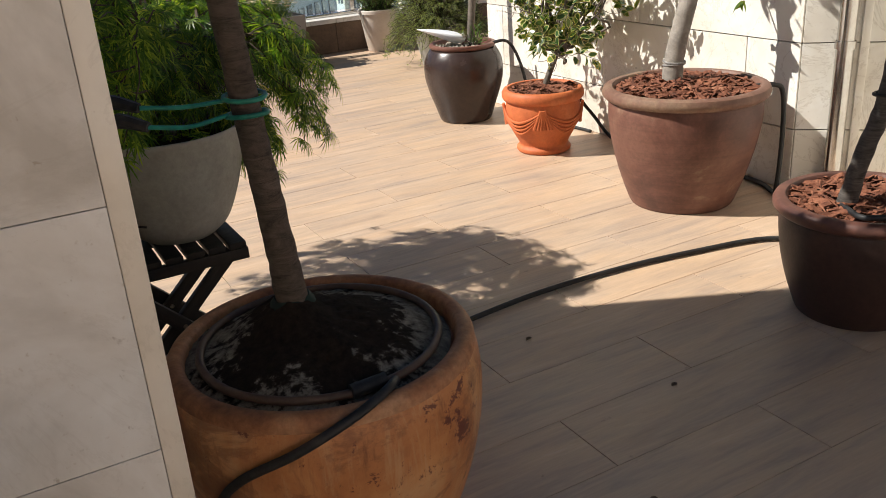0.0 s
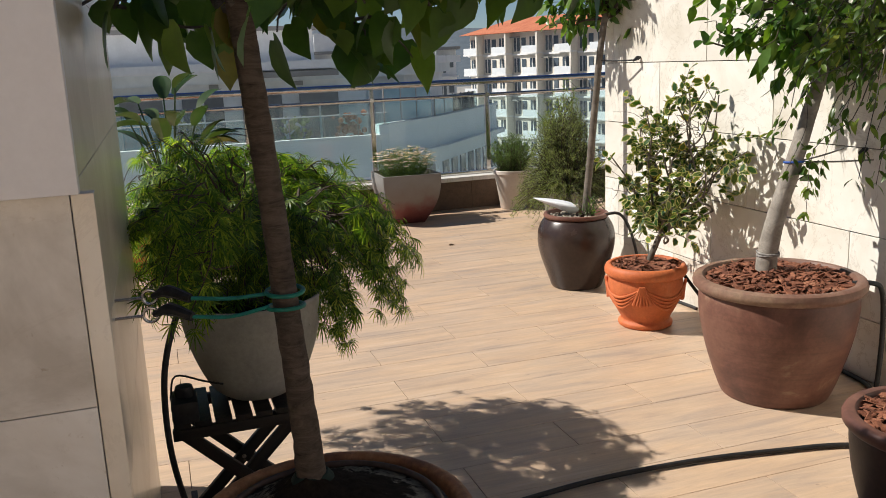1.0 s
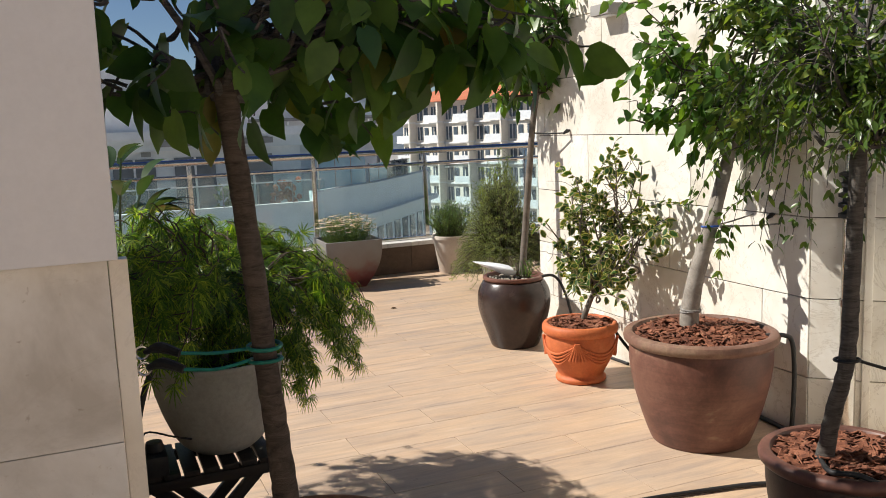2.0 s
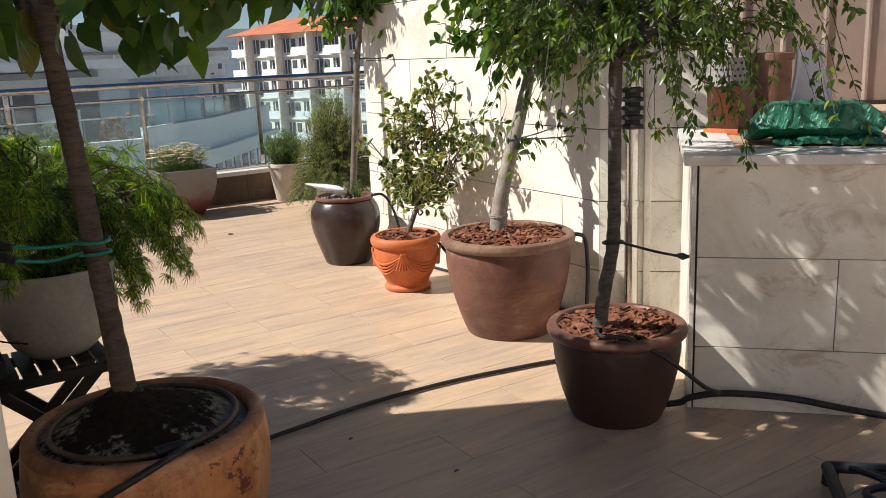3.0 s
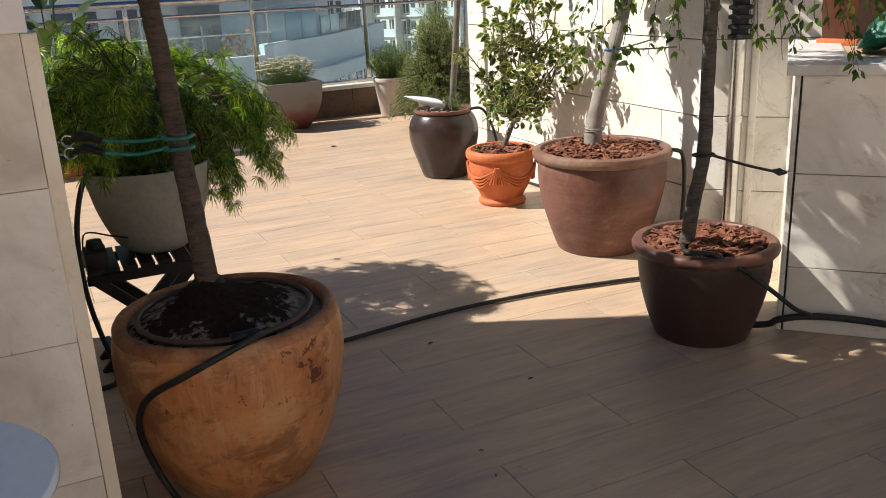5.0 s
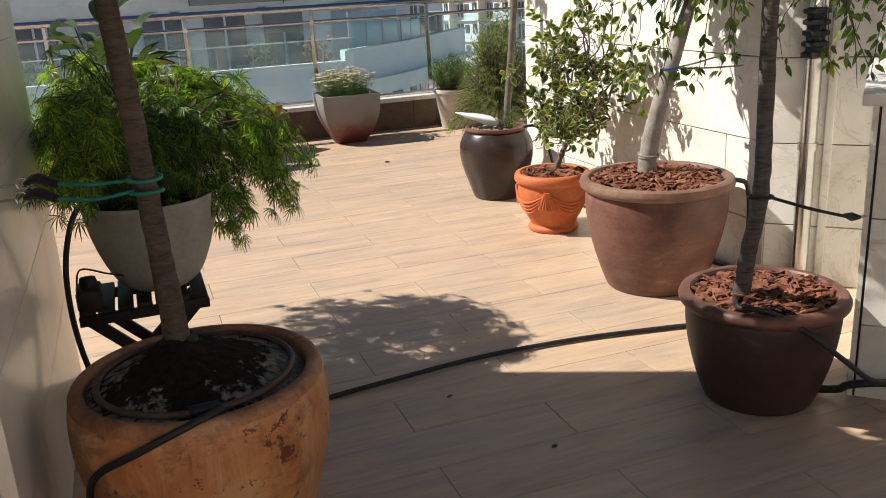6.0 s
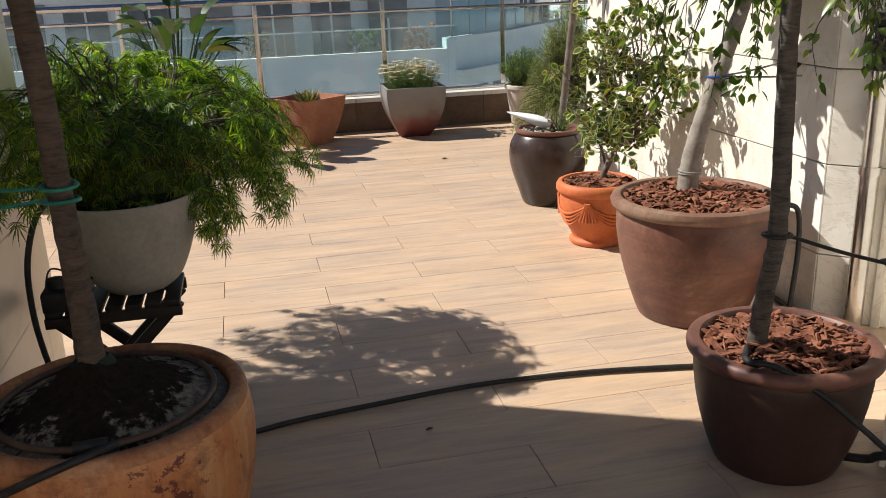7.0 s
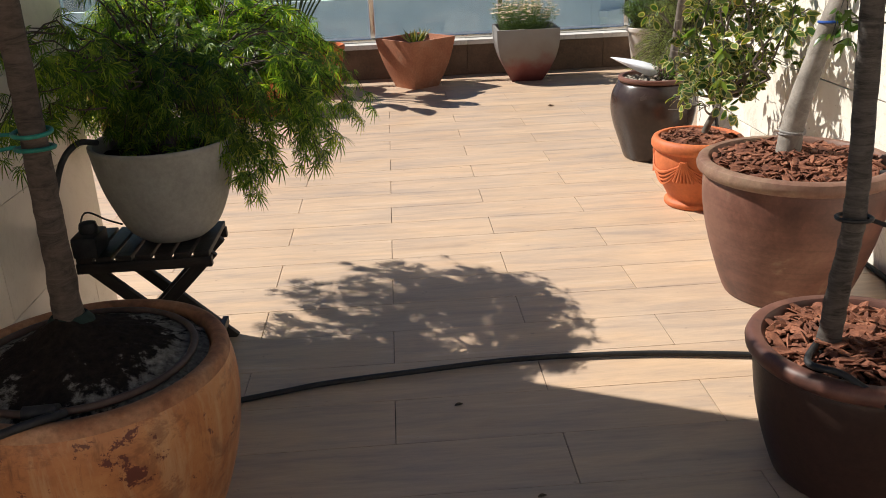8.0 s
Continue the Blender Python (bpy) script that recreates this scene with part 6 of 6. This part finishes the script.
part("pole", tube([(0, 0, 0.02), (0, 0, 0.63)], 0.021, 16), M_IRON, sp)
part("foot", lathe([(0, 0), (0.05, 0), (0.048, 0.012), (0.024, 0.03), (0, 0.03)], 20), M_IRON, sp)

# ---- round side table ----
tb = thing("round_table", "round lacquered side table with the sky's blue reflection in its colour", "table", (-0.19, 0.615, 0))
part("tabletop", lathe([(0, 0.596), (0.236, 0.596), (0.252, 0.600), (0.257, 0.606), (0.257, 0.614), (0.252, 0.620), (0, 0.620)], 72), M_TABLE, tb)
part("pedestal", lathe([(0.0, 0.02), (0.03, 0.03), (0.022, 0.1), (0.022, 0.56), (0.05, 0.596), (0, 0.596)], 20), M_STEEL, tb)
part("base", lathe([(0, 0), (0.15, 0), (0.15, 0.01), (0.03, 0.03), (0, 0.03)], 40), M_STEEL, tb)

# ---- things on the raised terrace ----
DZ = 0.958
sqp = square_pot("square_planter", (3.205, 1.85, DZ), 14, 0.068, 0.078, 0.205, 0.0, "square brown terracotta planter", M_TERRA_BROWN)
part("saucer", box(-0.085, -0.085, -0.0, 0.085, 0.085, 0.026, 0.004), M_TERRA, sqp, "terracotta saucer")


def bundle(w, sd, section, lift):
    """A length of folded sheet: a closed section swept along x, creased and pinched at the ends."""
    bm = bmesh.new()
    nx, ns = 56, 44
    ring = section + section[:1]
    loop = [Vector((0, *a)).lerp(Vector((0, *b)), k / 8) for a, b in zip(ring, ring[1:]) for k in range(8)]
    rows = []
    for i in range(nx + 1):
        u = i / nx * 2 - 1
        row = []
        for j in range(ns):
            q = loop[int(j * len(loop) / ns)]
            pinch = 1 - 0.42 * abs(u) ** 5 + 0.10 * noise.noise((u * 2.3, sd, 0))
            crease = 0.020 * abs(noise.noise((u * 3.0 + q.y * 6, q.z * 8 + u * 2, sd))) + 0.0025 * noise.noise((u * 13, q.y * 30, sd + q.z * 30))
            y = q.y * (1 + 0.16 * noise.noise((u * 2.0, sd, 3))) + crease
            z = max(0.003, lift + q.z * pinch - crease * 1.2)
            x = u * w * (1 + 0.07 * noise.noise((q.y * 12, q.z * 12, sd))) + 0.22 * q.z
            row.append(bm.verts.new((x, y, z)))
        rows.append(row)
    for a, b in zip(rows, rows[1:]):
        for j in range(ns):
            bm.faces.new((a[j], a[(j + 1) % ns], b[(j + 1) % ns], b[j]))
    bm.faces.new(rows[0][::-1])
    bm.faces.new(rows[-1])
    bmesh.ops.recalc_face_normals(bm, faces=bm.faces[:])
    return bm


def sack():
    """A folded bundle of green woven plastic with a loose lower flap."""
    t = thing("woven_sack", "crumpled folded green woven plastic sack", "sack", (3.085, 1.395, DZ), turn=-52)
    part("folded_body", bundle(0.235, 2, [(-0.105, 0.034), (-0.138, 0.060), (-0.118, 0.148), (0.0, 0.156), (0.11, 0.125), (0.125, 0.04), (0.03, 0.012), (-0.07, 0.020)], 0.010), M_SACK, t, "", False)
    part("loose_flap", bundle(0.20, 7, [(-0.12, 0.010), (-0.115, 0.028), (0.0, 0.055), (0.11, 0.05), (0.12, 0.012), (0, 0.002)], 0.002), M_SACK, t, "", False, pose(0.075, -0.035, 0))
    for xx in (-0.09, 0.09):
        part("string", tube(spline([(xx - 0.01, -0.128, 0.050), (xx, -0.146, 0.075), (xx + 0.02, -0.120, 0.164), (xx + 0.03, 0.0, 0.170), (xx + 0.03, 0.11, 0.14)], 6), 0.0022, 6), M_ROPE, t, "pale green drawstring")
    return t


sack()
tub = thing("storage_tub", "brown clay tub on the upper terrace", "tub", (3.62, 1.96, DZ))
part("body", lathe(smooth_profile([(0.0, 0), (0.075, 0.0), (0.092, 0.10), (0.098, 0.22), (0.096, 0.30)]) + [(0.108, 0.305), (0.110, 0.335), (0.100, 0.338), (0.085, 0.1), (0, 0.08)], 40), M_BROWN_RIM, tub)
rack = thing("perforated_basket", "grey perforated plastic basket", "basket", (3.205, 1.85, DZ + 0.205))
part("body", lathe([(0, 0.0), (0.06, 0.0), (0.075, 0.12), (0.078, 0.125), (0.07, 0.12), (0.055, 0.01), (0, 0.01)], 24), M_FAR_GREY, rack)
for k in range(18):
    for q in range(4):
        b = math.radians(20 * k + 10 * (q % 2))
        part("hole", lathe([(0, -0.001), (0.006, -0.001), (0.006, 0.001), (0, 0.001)], 8), M_BLACK, rack, "", True, pose((0.064 + 0.0036 * q) * math.cos(b), (0.064 + 0.0036 * q) * math.sin(b), 0.02 + 0.027 * q, 90, 0, math.degrees(b) + 90))
wc = thing("white_panel", "curved white plastic chair back leaning on the upper terrace", "chair back", (4.015, 1.985, DZ), turn=-40)
bm = bmesh.new()
rows = []
for i in range(21):
    u = i / 20
    hw = 0.058 + 0.072 * (1 - u) ** 2.2
    rows.append([(bm.verts.new((q * hw, 0.10 * u + 0.03 * abs(q) ** 2 * (1 - u), 0.34 * u)), bm.verts.new((q * hw, 0.10 * u + 0.03 * abs(q) ** 2 * (1 - u) + 0.012, 0.34 * u))) for q in (-1, -0.6, -0.2, 0.2, 0.6, 1)])
for x0, x1 in zip(rows, rows[1:]):
    for i in range(5):
        bm.faces.new((x0[i][0], x0[i + 1][0], x1[i + 1][0], x1[i][0]))
        bm.faces.new((x0[i][1], x1[i][1], x1[i + 1][1], x0[i + 1][1]))
    bm.faces.new((x0[0][0], x1[0][0], x1[0][1], x0[0][1]))
    bm.faces.new((x0[5][0], x0[5][1], x1[5][1], x1[5][0]))
bm.faces.new([c for p in (rows[0],) for c in [q[0] for q in p]] + [q[1] for q in rows[0]][::-1])
bm.faces.new([q[1] for q in rows[-1]] + [q[0] for q in rows[-1]][::-1])
bmesh.ops.recalc_face_normals(bm, faces=bm.faces[:])
part("shell", bm, M_WHITE, wc)
for q in (-1, 1):
    edge = []
    for i in range(21):
        u = i / 20
        edge.append((q * (0.058 + 0.072 * (1 - u) ** 2.2), 0.10 * u + 0.03 * (1 - u) + 0.006, 0.34 * u + 0.012))
    part("rolled_edge", tube(edge, 0.011, 10), M_WHITE, wc)
oc = thing("orange_pot", "bright orange plastic pot on a saucer", "plant pot", (4.81, 1.35, DZ))
part("body", lathe([(0, 0.03), (0.10, 0.03), (0.12, 0.24), (0.135, 0.245), (0.135, 0.30), (0.125, 0.30), (0.11, 0.1), (0, 0.1)], 36), M_ORANGE, oc)
part("saucer", lathe([(0, 0), (0.12, 0), (0.135, 0.03), (0.125, 0.03), (0, 0.012)], 36), M_ORANGE, oc)

# corrugated beige shed front behind the upper terrace
shed = thing("metal_shed", "beige ribbed metal shed front on the upper terrace", "shed", (3.565, 3.52, DZ), turn=-42)
bm = bmesh.new()
prof = []
for i in range(20):
    x = i * 0.235
    prof += [(x, 0), (x + 0.198, 0), (x + 0.212, 0.013), (x + 0.226, 0.013)]
lo, hi, lo2, hi2 = ([bm.verts.new((px, -py, z)) for px, py in prof] for z in (0.024, 2.2, 0.0241, 2.2001))
for i in range(len(prof) - 1):
    bm.faces.new((lo[i], lo[i + 1], hi[i + 1], hi[i]))
for v in lo2 + hi2:
    bm.verts.remove(v)
bmesh.ops.solidify(bm, geom=bm.faces[:], thickness=0.004)
part("ribbed_sheet", bm, M_BEIGE, shed, "", False)
# black strip drawn as the thin shadow under the ribbed sheet
part("gap_shadow_strip", box(-0.1, -0.03, 0, 4.9, 0.06, 0.022, 0.003), M_BLACKWOOD, shed, "dark strip standing in for the shadow gap under the sheet")
part("back_wall", box(0, 0.02, 0.04, 4.8, 0.25, 2.2), M_RENDER, shed, "", False)

# ---- downpipe and wall fittings ----
dp0 = Vector((WALL_X + C45 * 0.155, WALL_Y0 - C45 * 0.155, 0)) + Vector((-C45, -C45, 0)) * 0.045
pipe = thing("downpipe", "stainless steel downpipe with a ribbed collar on the wall corner", "downpipe", dp0)
part("lower_pipe", tube([(0, 0, 0.0), (0, 0, 0.98)], 0.034, 20), M_STEEL, pipe)
part("upper_pipe", tube([(0, 0, 1.16), (0, 0, 2.39)], 0.030, 20), M_STEEL, pipe)
col = []
for i in range(5):
    z = 0.97 + i * 0.042
    col += [(0.036, z), (0.052, z + 0.006), (0.052, z + 0.020), (0.036, z + 0.026)]
part("ribbed_collar", lathe([(0, 0.965)] + col + [(0, 1.18)], 28), M_BLACK, pipe, "black ribbed rubber collar")
part("bracket", lathe([(0.036, 0.60), (0.040, 0.60), (0.040, 0.63), (0.036, 0.63)], 24), M_STEEL, pipe)
part("backing_strip", box(-0.012, -0.02, 0, 0.02, 0.02, 2.39, 0.003), M_STONE, pipe, "cream stone strip beside the pipe", True, pose(0.085, -0.015, 0, 0, 0, -45))
lamp = thing("wall_lamp", "small dark grey wall lamp", "wall lamp", (WALL_X, 3.85, 2.02))
part("body", box(-0.10, -0.09, -0.03, 0, 0.09, 0.03, 0.006), M_FAR_GREY, lamp)
part("lens", box(-0.085, -0.075, -0.036, -0.015, 0.075, -0.031), M_WHITE, lamp, "frosted lens", False)
vent = thing("vent_grille", "white louvred vent grille in the marble wall", "vent", (0, 0, 0))
vent.matrix_basis = b_front @ pose(0.885, -0.004, 0.10)
vw, vh = 0.42, 0.33
for nm, (a0, c0, a1, c1) in dict(t=(0, vh - 0.022, vw, vh), b=(0, 0, vw, 0.022), l=(0, 0.022, 0.024, vh - 0.022), r=(vw - 0.024, 0.022, vw, vh - 0.022)).items():
    part("frame_bar", box(a0, -0.018, c0, a1, 0.0, c1, 0.002), M_VENT_FRAME, vent, "brownish aluminium frame")
part("backing", box(0.02, -0.003, 0.02, vw - 0.02, 0.0, vh - 0.02), M_BLACK, vent, "", False)
for i in range(11):
    z = 0.034 + i * 0.0255
    part("slat", box(0.026, -0.010, -0.010, vw - 0.026, -0.007, 0.012, m=pose(0, 0, z, -32)), M_PANEL, vent, "", False)

# ---- planters along the parapet, partly hidden by the maple ----
lp = thing("trough_planter", "long orange terracotta trough filled with white gravel", "planter", (0.06, 6.3, 0))
part("body", box(-0.42, -0.20, 0, 0.42, 0.20, 0.36, 0.012), M_TERRA, lp)
part("rim", box(-0.44, -0.22, 0.34, 0.44, 0.22, 0.385, 0.01), M_TERRA, lp)
rng = np.random.default_rng(29)
n = 500
gr = many("gravel", M_WHITE_POT, pv, pf, np.stack([rng.uniform(-0.41, 0.41, n), rng.uniform(-0.19, 0.19, n), 0.003 + 0.012 * rng.random(n)], 1), rng.normal(0, 1, (n, 3)), rng.normal(0, 1, (n, 3)), rng.uniform(0.02, 0.035, n), None,
          "white gravel topping in the trough", kind="stuff")
gr.matrix_basis = pose(0.06, 6.3, 0.385)
tagged(gr, category="gravel")
pot("terracotta_pot", (0.33, 6.93, 0), "terracotta pot holding the tall paddle-leaved plant", smooth_profile([(0.12, 0), (0.14, 0.01), (0.17, 0.16), (0.19, 0.24)]) + [(0.205, 0.245), (0.21, 0.27), (0.20, 0.28)], [(0.19, 0.278), (0.18, 0.23), (0, 0.22)], M_TERRA, rim_from=0.24, group="terracotta pots by the parapet")
strelitzia((0.33, 6.93, 0.225))
pot("terracotta_pot", (-0.62, 5.6, 0), "orange terracotta pot near the parapet", smooth_profile([(0.11, 0), (0.13, 0.01), (0.17, 0.16), (0.19, 0.28)]) + [(0.21, 0.285), (0.215, 0.31), (0.205, 0.32)], [(0.19, 0.318), (0.18, 0.27), (0, 0.26)], M_TERRA, group="terracotta pots by the parapet")
pot("terracotta_pot", (0.60, 7.10, 0), "small orange terracotta pot near the parapet", smooth_profile([(0.10, 0), (0.12, 0.01), (0.15, 0.18), (0.165, 0.32)]) + [(0.18, 0.325), (0.185, 0.36), (0.175, 0.37)], [(0.16, 0.368), (0.15, 0.3), (0, 0.29)], M_TERRA, group="terracotta pots by the parapet")

# ---- pieces of walls, kerb and floor ----
def slabs(parent, frame_m, u0, u1, zs, length, starts, mat, thick=0.014, gap=0.0045, bev=0.0015, name="slab"):
    """Stone slabs in courses on a wall face; frame_m maps (along, out, up)."""
    for k, (z0, z1) in enumerate(zip(zs, zs[1:])):
        cuts = [u0]
        c = u0 + starts[k % len(starts)]
        while c < u1 - 0.05:
            if c > u0 + 0.05:
                cuts.append(c)
            c += length
        cuts.append(u1)
        for a, b in zip(cuts, cuts[1:]):
            bm = box(a + gap / 2, 0, z0 + gap / 2, b - gap / 2, thick, z1 - gap / 2, bev)
            o = part(name, bm, mat, parent, "", False, frame_m)


ZS = [0, 0.262, 0.614, 0.967, 1.325, 1.68, 2.035, 2.39]
slabs(wall_e, Matrix.Translation((WALL_X, WALL_Y0, 0)) @ pose(0, 0, 0, 0, 0, 90) @ Matrix.Diagonal((1, -1, 1, 1)), 0, WALL_Y1 - WALL_Y0, ZS, 0.95, (0.62, 0.275, 0.95, 0.78, 0.35), M_STONE)
slabs(wall_e, pose(WALL_X + 0.003, WALL_Y1 - 0.014, 0), 0, 0.30, ZS, 0.95, (0.95,), M_STONE)
slabs(wall_r, pose(WALL_X, WALL_Y0, 0, 0, 0, -45), 0.003, 0.60, ZS, 0.95, (0.95,), M_STONE)
PZ = [0, 0.045, 0.343, 0.647, 0.960, 1.243, 1.53, 1.82, 2.11, 2.42]
slabs(pier, pose(0, PY0, 0), -1.8, PX, PZ, 2.5, (1.2, 0.9, 0.7), M_STONE_PIER, 0.02, 0.001)
slabs(pier, Matrix.Translation((PX, PY0, 0)) @ pose(0, 0, 0, 0, 0, 90), 0.021, PY1 - PY0, PZ, 0.95, (0.95, 0.6), M_STONE_GLOSS, 0.02, 0.0015)
part("edge_strip", box(PX + 0.0005, PY0 + 0.005, 0, PX + 0.028, PY0 + 0.035, 1.24, 0.0015), M_STONE_GLOSS, pier, "polished stone corner strip", False)
wp = part("panel", box(-2.2, PY0 - 0.028, 1.243, PX + 0.014, PY0 - 0.002, 2.41, 0.003), M_PANEL, pier, "smooth white lacquered panel")
BZ = [0, 0.247, 0.590, 0.928]
slabs(raised, b_front, 0.022, 3.4, BZ, 0.98, (0.738, 0.483, 0.723), M_STONE_BLOCK, 0.012, 0.003)
slabs(raised, b_front @ pose(0, 0, 0, 0, 0, 90) @ Matrix.Diagonal((1, -1, 1, 1)), 0.014, 1.1, BZ, 0.98, (0.5, 0.98), M_STONE, 0.012)
part("corner_strip", box(0.0, 0, 0.0, 0.016, 0.012, 0.928, 0.0015), M_STONE, raised, "", False, b_front)
part("corner_joint", box(0.0165, 0.007, 0.0, 0.0225, 0.012, 0.928), M_BLACKWOOD, raised, "dark recessed joint", False, b_front)
for a, b in ((0, 1.02), (1.02, 2.2), (2.2, 3.4)):
    part("coping_slab", box(a - (0.03 if a == 0 else -0.0015), -0.03, 0.93, b - 0.0015, 0.17, 0.966, 0.004), M_COPING, raised, "", False, b_front)
part("coping_slab", box(-0.03, 0.1715, 0.93, 0.17, 1.06, 0.966, 0.004), M_COPING, raised, "", False, b_front)
x = -6.0
while x < 7:
    part("facing_tile", box(x + 0.002, CURB_Y, 0.004, x + 0.60, CURB_Y + 0.012, 0.26, 0.001), M_SLATE, curb, "", False)
    part("coping_slab", box(x + 0.002, CURB_Y - 0.02, 0.265, x + 0.60, CURB_Y + 0.31, 0.305, 0.003), M_COPING, curb, "", False)
    x += 0.602

# floor planks: those near the walk singly, the rest joined
bm = box(0.0013, 0.0008, -0.012, LN - 0.0013, W - 0.0008, 0, 0.0009)
plank_me = mesh_of(bm, "plank", M_TILE, False)
near, far = [], []
for k in range(-20, 34):
    y = k * W
    if y > CURB_Y - 0.02:
        continue
    x = 1.125 + (0.45 if k % 2 else 0) - 8 * LN
    while x < 7.0:
        (near if (-1.0 < x < 2.6 and 0.2 < y < 6.0) else far).append((x, y))
        x += LN
near.sort(key=lambda p: (p[0] + 0.45 - 1.2) ** 2 + (p[1] - 2.2) ** 2)
for x, y in near[:300]:
    o = new("plank", plank_me)
    o.parent = floor
    o.matrix_basis = pose(x, y, 0.0004 * noise.noise((x * 3, y * 5, 0)))
P = [(x, y, 0) for x, y in far + near[300:]]
nP = len(P)
rest = many("planks", M_TILE, [(0.0008, 0.0008, -0.012), (LN - 0.0008, 0.0008, -0.012), (LN - 0.0008, W - 0.0008, -0.012), (0.0008, W - 0.0008, -0.012), (0.0008, 0.0008, 0), (LN - 0.0008, 0.0008, 0), (LN - 0.0008, W - 0.0008, 0), (0.0008, W - 0.0008, 0)],
            [(4, 5, 6, 7), (0, 1, 5, 4), (1, 2, 6, 5), (2, 3, 7, 6), (3, 0, 4, 7)], P, [(1, 0, 0)] * nP, [(0, 0, 1)] * nP, [1.0] * nP, floor, "", kind="stuff")
rest.data.polygons.foreach_set("use_smooth", [False] * len(rest.data.polygons))
